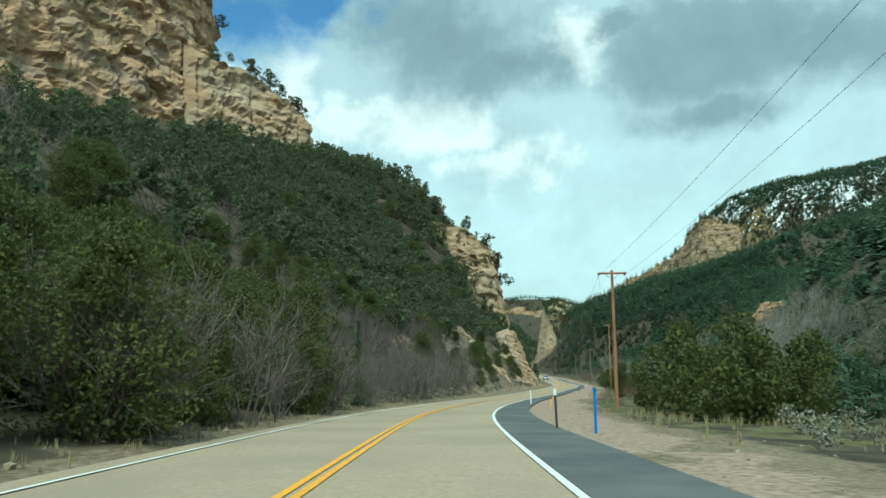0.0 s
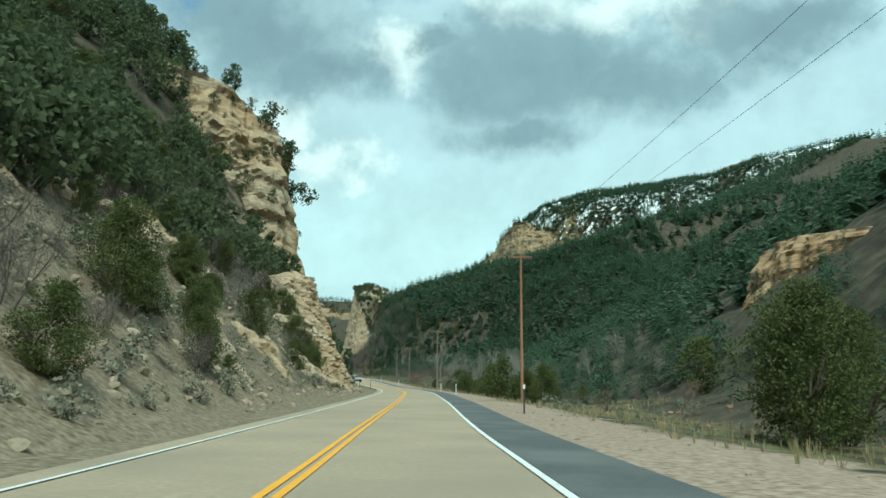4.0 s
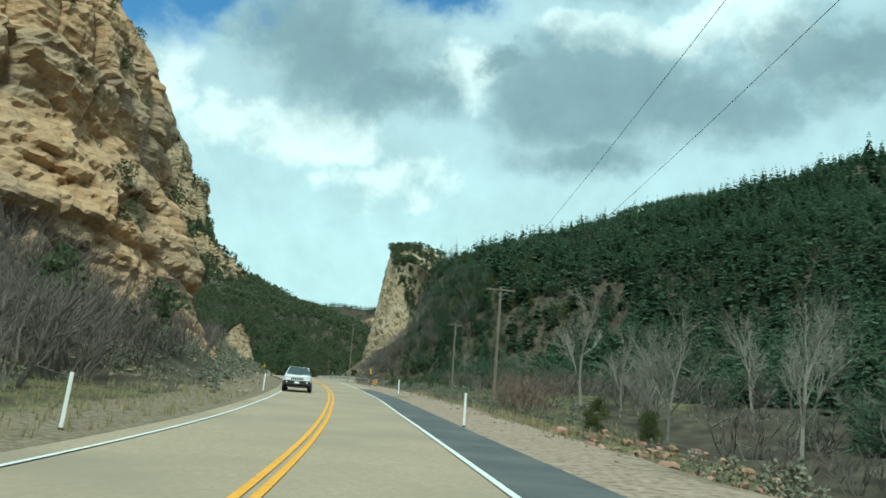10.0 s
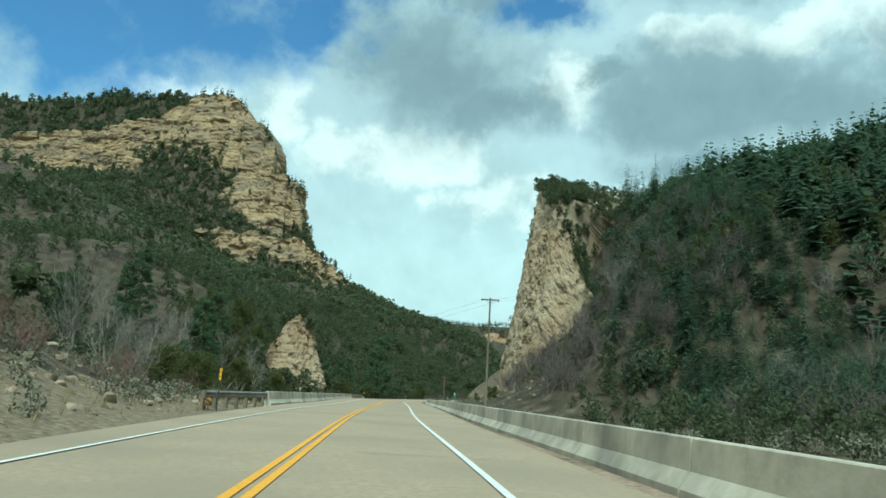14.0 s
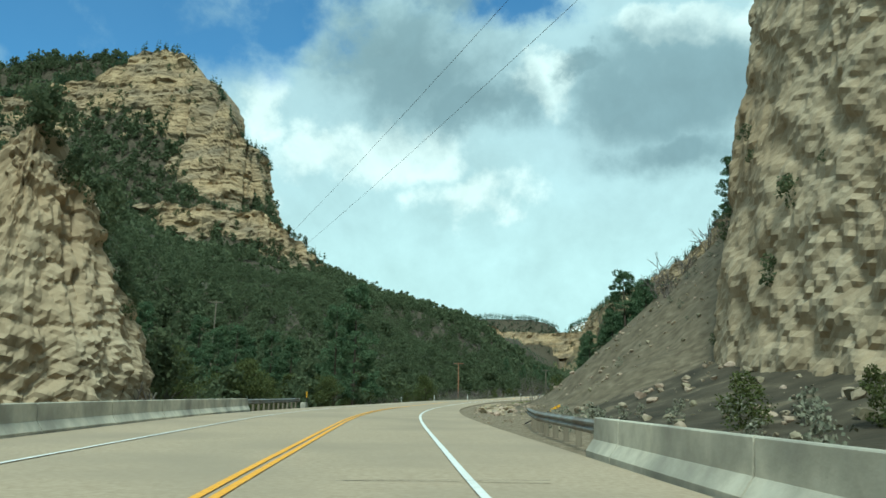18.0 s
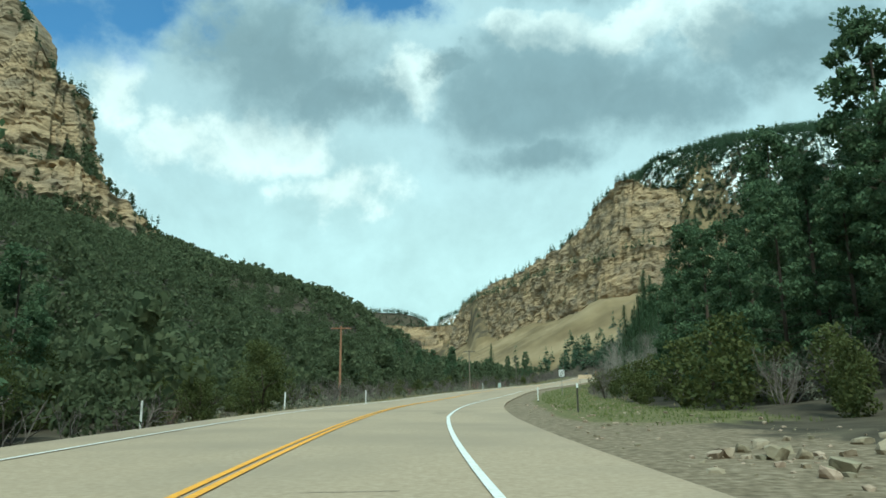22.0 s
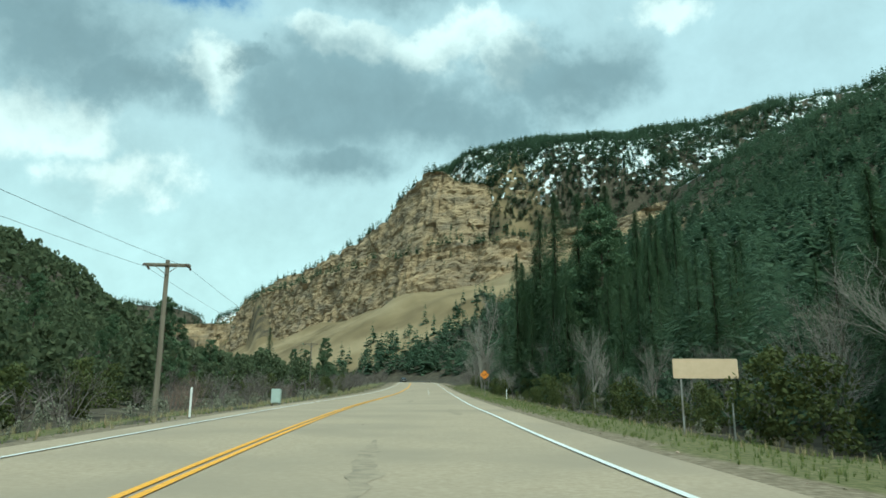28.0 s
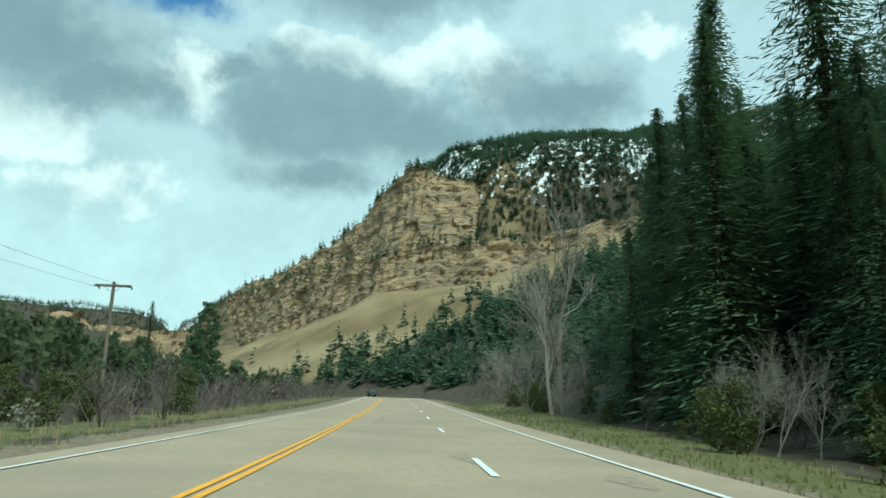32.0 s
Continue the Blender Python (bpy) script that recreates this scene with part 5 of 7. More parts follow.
scatter_mesh("bare_scrub", GREY_FAR, np.concatenate([strew(6000, -230, -60, 250, 760, lambda x, y, u, z: np.where((u < -14) & (u > -130), 1, 0) * patch(x, y, 20, 61, 0.02, 0.2), 61, (2.5, 4.5)), strew(4000, -120, 20, -160, 120, lambda x, y, u, z: np.where((u < -20) & ~near_rock(x, y), 1, 0) * patch(x, y, 16, 62, 0.0, 0.2), 62, (2.5, 4.5)),
                                                     strew(4500, -70, 60, 120, 460, lambda x, y, u, z: np.where((u > 24) & ~near_rock(x, y), 1, 0) * patch(x, y, 14, 63, -0.1, 0.2), 63, (2.5, 5))]), TWIG, "leafless grey scrub between the junipers", "shrubs")
scatter_mesh("slope_brush", BUSH_OPEN, strew(1700, -64, 60, 215, 342, lambda x, y, u, z: np.where((u > 20) & ~near_rock(x, y), 0.8, 0), 64, (1.6, 4.2)), JUNIPER, "low junipers and brush on the slope behind the rock fin", "shrubs")
scatter_mesh("rim_conifers", SPRUCE_TINY, np.concatenate([rim_trees("d", 170, 6, 12, 8), rim_trees("g2", 260, 8, 17, 9), rim_trees("g1", 420, 8, 15, 10, 5), rim_trees("h", 200, 10, 18, 11, 4), rim_trees("d2", 60, 5, 9, 12, 3)]), FIR_FAR, "conifers along the high cliff rims")


# ---- single trees and shrubs near the road ----
SPRUCE = material("spruce_needles", [(0.3, (0.075, 0.12, 0.064)), (0.55, (0.105, 0.16, 0.08)), (0.8, (0.14, 0.195, 0.095))], 1.5, 5, 0.8, 0, rand=0.2, leaf=0.35)
LEAF = material("juniper_foliage", [(0.3, (0.07, 0.085, 0.03)), (0.55, (0.105, 0.122, 0.04)), (0.8, (0.15, 0.16, 0.055))], 1.5, 5, 0.8, 0, rand=0.2, leaf=0.35)
PALE_BARK = material("pale_grey_bark", [(0.3, (0.17, 0.155, 0.13)), (0.6, (0.27, 0.25, 0.215)), (0.8, (0.36, 0.335, 0.29))], 5, 8, 0.9, 0.3, 14)
BROWN_TWIG = material("red_brown_twigs", [(0.3, (0.13, 0.085, 0.065)), (0.6, (0.215, 0.15, 0.12)), (0.8, (0.28, 0.21, 0.17))], 3, 5, 0.9, 0, rand=0.3)
SAGE = material("sagebrush_leaves", [(0.3, (0.13, 0.135, 0.095)), (0.55, (0.21, 0.21, 0.15)), (0.8, (0.29, 0.285, 0.21))], 3, 5, 0.9, 0, rand=0.35)
DRY_GRASS = material("dry_grass_blades", [(0.3, (0.2, 0.17, 0.09)), (0.55, (0.32, 0.275, 0.15)), (0.8, (0.42, 0.37, 0.22))], 3, 5, 0.9, 0, rand=0.35)
GREEN_GRASS = material("green_grass_blades", [(0.3, (0.09, 0.115, 0.032)), (0.55, (0.135, 0.17, 0.046)), (0.8, (0.19, 0.215, 0.07))], 3, 5, 0.9, 0, rand=0.35)


def mesh_part(name, vf, mat, parent, label=""):
    ob = new(name, mesh_from(name, vf[0], vf[1], mat))
    ob.parent = parent
    return tagged(ob, label)


FARAWAY = pose(0, -600, -400)


def spruce_tree(seed, h):
    g = np.random.default_rng(seed)
    t = thing("spruce_tree", "tall dark spruce with drooping needled branches", "tree", at=FARAWAY)
    mesh_part("trunk", tube(np.array([[0, 0, -0.6], [0, 0, h * 0.5]]), np.array([[0, 0, h * 0.5], [0, 0, h * 0.98]]), np.array([h * 0.011, h * 0.007]), np.array([h * 0.007, 0.01]), 7), BARK, t)
    mesh_part("crown", spruce_crown(g, h, h * (0.2 + 0.05 * g.random()), 78, 15, 11, low=0.03, gap=0.14), SPRUCE, t)
    return t


def pine_tree(seed, h):
    g = np.random.default_rng(seed)
    t = thing("pine_tree", "ponderosa pine with clumped dark foliage", "tree", at=FARAWAY)
    limbs = [(np.array([0, 0, -0.6]), np.array([0, 0, h * 0.55]), h * 0.014, h * 0.009), (np.array([0, 0, h * 0.55]), np.array([0, 0, h * 0.97]), h * 0.009, 0.02)]
    cs = []
    for i in range(70):
        f = 0.1 + 0.88 * (i + g.random()) / 70
        th, ln = g.random() * 6.283, h * 0.21 * (1.05 - f) ** 0.55 * (0.5 + 0.65 * g.random())
        e = np.array([math.cos(th) * ln, math.sin(th) * ln, f * h + ln * 0.12])
        limbs.append((np.array([0, 0, f * h - ln * 0.1]), e, 0.028 * (1.2 - f) * h / 12, 0.012))
        n = unit(g.normal(size=(130, 3)))
        cs.append(e + n * (0.045 * h * (0.6 + 0.6 * g.random())) * (0.5 + 0.5 * g.random((130, 1))) * np.array([1.15, 1.15, 0.75]))
    c = np.concatenate(cs)
    a = unit(g.normal(size=c.shape) + np.array([0, 0, 0.6])) * h * 0.011
    b = unit(np.cross(a, g.normal(size=c.shape))) * h * 0.005
    mesh_part("trunk", limb_mesh(limbs), BARK, t)
    mesh_part("crown", quads(c, a, b), SPRUCE, t)
    return t


def juniper_tree(seed, h):
    g = np.random.default_rng(seed)
    t = thing("juniper_tree", "rounded green juniper with dense scaly foliage", "tree", at=FARAWAY)
    limbs = bare_limbs(g, h * 0.8, 0.5, 4, 1, 3, 0.015)
    limbs = [(p, q, r * 1.8, s * 1.8) for p, q, r, s in limbs]
    mesh_part("trunk", limb_mesh(limbs), BARK, t)
    mesh_part("crown", bushy_crown(g, h, h * (0.36 + 0.08 * g.random()), 34, 380, 0.04 + 0.003 * h, base=0.04), LEAF, t)
    return t


def bare_tree(seed, h, mat=None):
    g = np.random.default_rng(seed)
    t = thing("bare_tree", "leafless pale grey cottonwood", "tree", at=FARAWAY)
    mesh_part("trunk", limb_mesh([(p, q, r * 0.75, s * 0.75) for p, q, r, s in bare_limbs(g, h, 0.46, 1 + seed % 3, 3, 4, 0.011, 0.8)]), mat or PALE_BARK, t)
    return t


def bare_shrub(seed, h, mat=None):
    g = np.random.default_rng(seed)
    t = thing("bare_shrub", "leafless grey scrub oak with tangled twigs", "shrub", at=FARAWAY)
    mesh_part("stem", limb_mesh([(p, q, r * 0.7, s * 0.7) for p, q, r, s in bare_limbs(g, h, 0.6, 9, 2, 4, 0.01, 0.5)]), mat or TWIG, t)
    return t


KINDS = {
    "spruce": [spruce_tree(s, 16.0) for s in range(4)],
    "pine": [pine_tree(10 + s, 15.0) for s in range(3)],
    "juniper": [juniper_tree(20 + s, 5.0) for s in range(5)],
    "cotton": [bare_tree(30 + s, 9.0) for s in range(4)],
    "shrub": [bare_shrub(40 + s, 4.5) for s in range(5)],
    "red": [bare_shrub(50 + s, 3.0, BROWN_TWIG) for s in range(3)],
}
SIZE = {"spruce": 16.0, "pine": 15.0, "juniper": 5.0, "cotton": 9.0, "shrub": 4.5, "red": 3.0}
for t_ in KINDS["red"]:
    tagged(t_, "low leafless red-brown willow scrub", "shrub")
PG = np.random.default_rng(99)
BRUSH = {"shrub": [], "red": [], "juniper": []}
LIMIT = 290


COUNT = {"shrub": 0, "red": 170, "juniper": 70}


def stand(kind, x, y, h, group, sink=0.1):
    src = KINDS[kind][int(PG.integers(0, len(KINDS[kind])))]
    s = h / SIZE[kind]
    z = float(height(np.array([x]), np.array([y]))[0]) - sink
    ob = copy_thing(src, Matrix.Identity(4))
    ob.matrix_basis = pose(x, y, z, 0, 0, PG.random() * 360) @ Matrix.Diagonal((s * (0.9 + 0.2 * PG.random()), s * (0.9 + 0.2 * PG.random()), s, 1))
    return tagged(ob, group=group)


def grove(kind, y0, y1, u0, u1, n, h0, h1, group, ok=None):
    """Single plants strewn between two distances from the road's axis."""
    done, tries = [], 0
    while len(done) < n and tries < n * 6:
        tries += 1
        y, u = y0 + (y1 - y0) * PG.random(), u0 + (u1 - u0) * PG.random()
        x = float(axis(np.array([y]))[0]) + u
        h = h0 + (h1 - h0) * PG.random()
        if ok and not ok(x, y):
            continue
        if any((x - a) ** 2 + (y - b) ** 2 < (0.22 * (h + c)) ** 2 * (0.3 if kind in ("shrub", "red") else 0.12 if kind == "spruce" else 0.5) for a, b, c in done):
            continue
        if bool(near_rock(np.array([x]), np.array([y]))[0]) and kind not in ("shrub", "red"):
            continue
        done.append((x, y, h))
        if kind in BRUSH and COUNT[kind] >= (LIMIT if kind == "juniper" else 230):
            BRUSH[kind].append((x, y, float(height(np.array([x]), np.array([y]))[0]) - 0.1, h, PG.random() * 6.283, PG.integers(0, 5)))
            continue
        if kind in BRUSH:
            COUNT[kind] += 1
        stand(kind, x, y, h, group)


# left side, from the start to the rock cut
stand("cotton", 9.0, -155.2, 1.7, "dead branches by the road")
stand("cotton", 8.2, -153.6, 1.9, "dead branches by the road")
grove("juniper", -185, -118, -24, -8.8, 34, 4, 8, "junipers at the slope's foot")
grove("shrub", -155, -84, -24, -7.8, 76, 3.2, 6, "scrub oak thicket")
grove("juniper", -160, -132, -26, -8.4, 30, 4, 7.5, "junipers at the slope's foot")
grove("shrub", -158, -128, -24, -8, 44, 3, 5.5, "scrub oak thicket")
grove("shrub", -96, -56, -21, -8, 60, 2.8, 5, "scrub oak thicket")
grove("juniper", -135, -80, -36, -14, 26, 4, 7, "junipers at the slope's foot")
grove("juniper", -86, -10, -32, -12, 20, 2.5, 5.5, "junipers at the slope's foot")
grove("shrub", -80, 20, -34, -12, 34, 2, 4.5, "scrub oak thicket")
grove("juniper", -60, 66, -50, -22, 26, 3.5, 6.5, "junipers at the slope's foot")
stand("spruce", 1.5, -118, 6.5, "junipers at the slope's foot")
stand("juniper", -8.5, -72, 5.2, "junipers at the slope's foot")
stand("juniper", -13.5, -48, 4.6, "junipers at the slope's foot")
# left meadow and the foot of the big cliff
grove("shrub", 70, 134, -46, -24, 70, 2.5, 5, "scrub below the cliff")
grove("red", 70, 135, -30, -21, 50, 1.5, 3, "scrub below the cliff")
grove("shrub", 116, 158, -26, -13, 64, 3, 6, "scrub below the cliff")
grove("shrub", 158, 196, -22, -13, 18, 1.8, 3.8, "scrub below the cliff")
grove("juniper", 84, 130, -50, -34, 7, 3, 5, "junipers at the slope's foot")
grove("red", 186, 240, -30, -12, 50, 1.0, 2.4, "scrub below the cliff")
# behind the left barrier
grove("juniper", 250, 330, -40, -17, 16, 4, 8, "trees beyond the barrier")
grove("cotton", 245, 310, -40, -19, 9, 6, 10, "trees beyond the barrier")
grove("pine", 270, 312, -50, -24, 7, 10, 15, "trees beyond the barrier")
grove("juniper", 308, 336, -40, -27, 14, 3.5, 6.5, "trees beyond the barrier")
grove("juniper", 318, 336, -21, -15.5, 4, 3, 5, "trees beyond the barrier")
grove("juniper", 345, 450, -30, -14, 34, 3.5, 7, "trees beyond the barrier")
grove("pine", 352, 440, -36, -20, 12, 8, 13, "trees beyond the barrier")
stand("pine", -111.1, 408, 19.5, "trees beyond the barrier")
stand("pine", -109.5, 396, 15, "trees beyond the barrier")
grove("shrub", 440, 620, -30, -13, 60, 1.8, 3.6, "low scrub by the creek")
grove("red", 440, 640, -22, -12.5, 16, 1.2, 2.4, "low scrub by the creek")
grove("juniper", 440, 700, -34, -13.5, 60, 1.4, 3.6, "low scrub by the creek")
grove("pine", 600, 780, -50, -22, 14, 7, 12, "pines by the creek")
grove("shrub", 610, 800, -40, -12, 80, 2, 4.5, "low scrub by the creek")
# right side, from the start to the bridge
grove("juniper", -150, -70, 14, 34, 24, 3.5, 6.5, "junipers by the creek")
grove("juniper", -128, -84, 12.5, 24, 26, 2.6, 5.5, "junipers by the creek")
grove("cotton", -140, -40, 22, 40, 10, 7, 11, "cottonwoods by the creek")
grove("juniper", -66, 10, 17, 40, 10, 3.5, 6, "junipers by the creek")
stand("juniper", 15.5, -41, 5.8, "junipers by the creek")
stand("juniper", 18.0, -38, 5.4, "junipers by the creek")
stand("juniper", 12.4, 19, 4.6, "junipers by the creek")
stand("juniper", 11.2, 26, 4.0, "junipers by the creek")
grove("red", -60, 60, 13, 26, 18, 1.5, 3, "willow scrub by the creek")
grove("juniper", 24, 88, 9.8, 22, 22, 2.8, 5.5, "junipers by the creek")
grove("shrub", 40, 104, 10.5, 24, 26, 2.0, 4.2, "willow scrub by the creek")
grove("red", 40, 108, 9.5, 22, 18, 1.2, 2.8, "willow scrub by the creek")
grove("cotton", 60, 180, 20, 44, 14, 6, 10, "cottonwoods by the creek")
grove("juniper", 70, 110, 9.8, 14, 5, 2.5, 4, "junipers by the creek")
grove("shrub", 150, 240, 24, 48, 24, 3, 5.5, "willow scrub by the creek")
grove("cotton", 180, 300, 30, 52, 10, 4, 7, "cottonwoods by the creek")
grove("shrub", 284, 318, 17, 46, 110, 2.5, 5.5, "scrub at the rock's foot")
grove("juniper", 282, 320, 30, 64, 46, 2, 4.5, "scrub at the rock's foot")
grove("juniper", 296, 345, 12, 18, 5, 1.2, 2.2, "scrub at the rock's foot")
for k_, x_, y_, h_ in (("cotton", -4.9, 176.9, 11.5), ("cotton", -1, 174, 8), ("cotton", -16.5, 269, 7), ("cotton", -13.5, 268, 5.5), ("red", -11.1, 154.5, 3.6), ("red", -12.4, 156.5, 3.2), ("red", -9.6, 155.5, 3.4), ("red", -10.5, 158, 3.8), ("juniper", -5.5, 150, 2.6), ("juniper", -2, 148, 2.4)):
    stand(k_, x_, y_, h_, "cottonwoods by the creek" if k_ == "cotton" else "willow scrub by the creek")
# right side, beyond the dirt slope
grove("pine", 424, 452, 17, 30, 12, 9, 15, "trees past the dirt slope")
grove("pine", 446, 480, 22, 34, 7, 11, 18, "trees past the dirt slope")
stand("pine", -70.8, 430.9, 20, "trees past the dirt slope")
stand("pine", -66.9, 458.6, 23, "trees past the dirt slope")
stand("pine", -76.9, 431.5, 12, "trees past the dirt slope")
grove("juniper", 412, 475, 13.5, 23, 34, 1.6, 4.6, "trees past the dirt slope")
stand("shrub", -80.3, 379, 3.4, "trees past the dirt slope")
grove("shrub", 414, 470, 13, 24, 13, 1.6, 4, "trees past the dirt slope")
grove("spruce", 455, 550, 22, 36, 28, 11, 19, "spruces by the verge")
grove("cotton", 465, 600, 17, 25, 24, 4, 8, "young cottonwoods by the verge")
grove("shrub", 460, 640, 13.5, 24, 26, 1.0, 2.8, "young cottonwoods by the verge")
grove("juniper", 470, 640, 13.8, 21, 46, 1.4, 4, "young spruces and junipers by the verge")
grove("spruce", 470, 640, 17, 26, 24, 4, 10, "young spruces and junipers by the verge")
grove("spruce", 545, 625, 23, 34, 26, 10, 17, "spruces by the verge")
grove("cotton", 690, 760, 15, 24, 16, 3.5, 9, "young cottonwoods by the verge")
grove("shrub", 690, 780, 13, 20, 16, 2, 4.5, "young cottonwoods by the verge")
grove("cotton", 625, 690, 12.5, 15, 7, 2.5, 4.5, "young cottonwoods by the verge")
BEHIND = lambda x, y: x > -74 + 0.54 * (y - 605)
grove("spruce", 642, 715, 17, 50, 96, 17, 28, "spruces by the verge", BEHIND)
grove("spruce", 612, 690, 18, 40, 44, 9, 20, "spruces by the verge", BEHIND)
grove("juniper", 600, 690, 12.5, 18, 22, 1.0, 2.8, "young spruces and junipers by the verge")
for tx_, ty_, th_ in ((-20.5, 50, 9), (-17.5, 55, 8), (-15.5, 58.5, 6.5), (-22, 46, 8), (-19, 57, 9), (-24, 52, 9)):
    stand("pine", tx_, ty_, th_, "pines below the outcrop")
for k_ in range(96):
    ty_ = -60 + 84 * PG.random()
    tu_ = -9.5 - 14 * PG.random()
    stand("juniper" if k_ % 3 else "shrub", float(axis(np.array([ty_]))[0]) + tu_, ty_, 1.2 + 2.6 * PG.random(), "bushes on the talus bank")
stand("spruce", -93.8, 760, 17, "pines by the creek")
stand("spruce", -86, 748, 11, "pines by the creek")
for tx_, ty_, th_ in ((-47.5, 671.6, 18), (-50, 668, 12), (-49.5, 676, 9), (-51, 625.6, 11), (-52, 622.3, 7)):
    stand("cotton", tx_, ty_, th_, "young cottonwoods by the verge")
for tx_, ty_, th_ in ((-43.7, 640.2, 35), (-41.6, 654.2, 33.5), (-36.5, 641.1, 33), (-33, 642.5, 31), (-44.5, 627, 31), (-38, 630, 32), (-48, 646, 18), (-47, 636, 16), (-50, 642, 12), (-49, 655, 14), (-50.5, 615, 13), (-47, 611, 17)):
    stand("spruce", tx_, ty_, th_, "spruces by the verge")
stand("pine", -44.5, 618, 27, "spruces by the verge")
stand("pine", -58.3, 383, 9, "trees on the dirt slope")
BARE = [limb_mesh(bare_limbs(np.random.default_rng(70 + s), 1.0, 0.6, 7, 2, 3, 0.0026, 0.5)) for s in range(5)]
scatter_mesh("bare_brush", BARE, np.array(BRUSH["shrub"]), TWIG, "leafless grey scrub crowding the roadside slopes", "shrubs")
BUSH_FINE = [bushy_crown(np.random.default_rng(s), 1.0, 0.42 + 0.05 * (s % 3), 16, 90, 0.026, base=0.06) for s in range(5)]
scatter_mesh("juniper_scrub", BUSH_FINE, np.array(BRUSH["juniper"]), LEAF, "bushy green junipers along the roadside slopes", "shrubs")
scatter_mesh("red_brush", BARE, np.array(BRUSH["red"]), BROWN_TWIG, "leafless red-brown willow scrub along the creek", "shrubs")
for group_ in KINDS.values():
    for t_ in group_:
        for o_ in (*t_.children_recursive, t_):
            bpy.data.objects.remove(o_)

# ---- low cover ----
SAGE_TUFT = [bushy_crown(np.random.default_rng(60 + s), 1.0, 0.62, 9, 15, 0.07, base=0.05) for s in range(5)]


def grass_tuft(seed, n=8):
    g = np.random.default_rng(seed)
    th = g.random(n) * 6.283
    base = np.stack([np.cos(th), np.sin(th), th * 0], 1) * 0.16 * g.random((n, 1))
    tip = base * (2.2 + g.random((n, 1))) + np.stack([th * 0, th * 0, 0.5 + 0.5 * g.random(n)], 1)
    side = np.stack([-np.sin(th), np.cos(th), th * 0], 1) * 0.036
    v = np.stack([base - side, base + side, tip + side * 0.2, tip - side * 0.2], 1).reshape(-1, 3)
    return v, np.arange(n * 4).reshape(-1, 4)


GRASS = [grass_tuft(s) for s in range(5)]


def cover(n, y0, y1, u0, u1, h0, h1, seed, clump=0.0):
    g = np.random.default_rng(seed)
    y = y0 + (y1 - y0) * g.random(n)
    u = u0 + (u1 - u0) * g.random(n)
    x = axis(y) + u
    if clump:
        ok = patch(x, y, clump, seed, -0.1, 0.15) > g.random(n)
        x, y = x[ok], y[ok]
    m = len(x)
    return np.stack([x, y, height(x, y) - 0.02, h0 + (h1 - h0) * g.random(m), g.random(m) * 6.28, g.integers(0, 5, m)], 1)


scatter_mesh("sagebrush", SAGE_TUFT, np.concatenate([
    cover(420, -170, 20, 9.5, 24, 0.4, 1.1, 70, 8), cover(500, 40, 166, 8, 22, 0.3, 0.9, 69, 8), cover(1300, 165, 285, 11, 55, 0.4, 1.2, 71, 9), cover(620, -84, 20, -24, -8, 0.3, 1.1, 72), cover(220, 75, 130, -32, -14, 0.4, 1.1, 73), cover(330, 134, 208, -22, -8.5, 0.4, 1.3, 79),
    cover(160, 185, 245, -26, -10, 0.4, 1.2, 74), cover(200, 355, 445, 16, 60, 0.3, 0.9, 75), cover(260, 440, 640, -26, -10, 0.4, 1.2, 76), cover(120, 460, 640, 13, 24, 0.3, 0.8, 77, 8), cover(60, 255, 340, 7, 14, 0.5, 1.2, 78)]),
    SAGE, "grey-green sagebrush and rabbitbrush on the verges", "shrubs")
scatter_mesh("dry_grass", GRASS, np.concatenate([
    cover(2200, -170, 0, 7.5, 24, 0.25, 0.6, 80, 7), cover(7000, -20, 180, 6.5, 24, 0.2, 0.55, 81, 7), cover(2200, 160, 285, 10, 50, 0.25, 0.6, 82, 9), cover(900, -170, -60, -11, -7, 0.15, 0.4, 83),
    cover(4200, 66, 140, -26, -6.5, 0.12, 0.4, 84), cover(900, 185, 260, -24, -8, 0.2, 0.5, 85), cover(1500, 440, 700, 9.5, 22, 0.15, 0.4, 86, 8), cover(1500, 430, 720, -16, -9, 0.15, 0.45, 87)]),
    DRY_GRASS, "tufts of dry yellow grass along the road", "grass")
scatter_mesh("green_grass", GRASS, np.concatenate([cover(9000, 415, 720, 7.0, 13.5, 0.08, 0.24, 90), cover(1500, 66, 135, -24, -9, 0.06, 0.18, 91), cover(2000, 430, 700, -13, -9, 0.08, 0.2, 92), cover(2500, 170, 245, 18, 45, 0.08, 0.2, 93, 8)]),
             GREEN_GRASS, "short green spring grass on the verges", "grass")


# ---- loose rock ----
def stone(seed, fine=2):
    g = np.random.default_rng(seed)
    bm = bmesh.new()
    bmesh.ops.create_icosphere(bm, subdivisions=fine, radius=0.62)
    ax_ = [Vector(unit(g.normal(size=3))) for _ in range(9)]
    cut = [0.2 + 0.22 * g.random() for _ in range(9)]
    for v in bm.verts:
        for n_, c_ in zip(ax_, cut):
            d_ = v.co.dot(n_) - c_
            if d_ > 0:
                v.co -= n_ * d_
        v.co.z *= 0.72
    bm.verts.ensure_lookup_table()
    vs = np.array([v.co[:] for v in bm.verts])
    fs = np.array([[v.index for v in f.verts] + [f.verts[0].index] for f in bm.faces])
    bm.free()
    return vs, fs


STONES = [stone(s) for s in range(6)]
PEBBLES = [stone(s, 1) for s in range(6)]
TRI_STONES = [(v, f[:, :3]) for v, f in STONES]


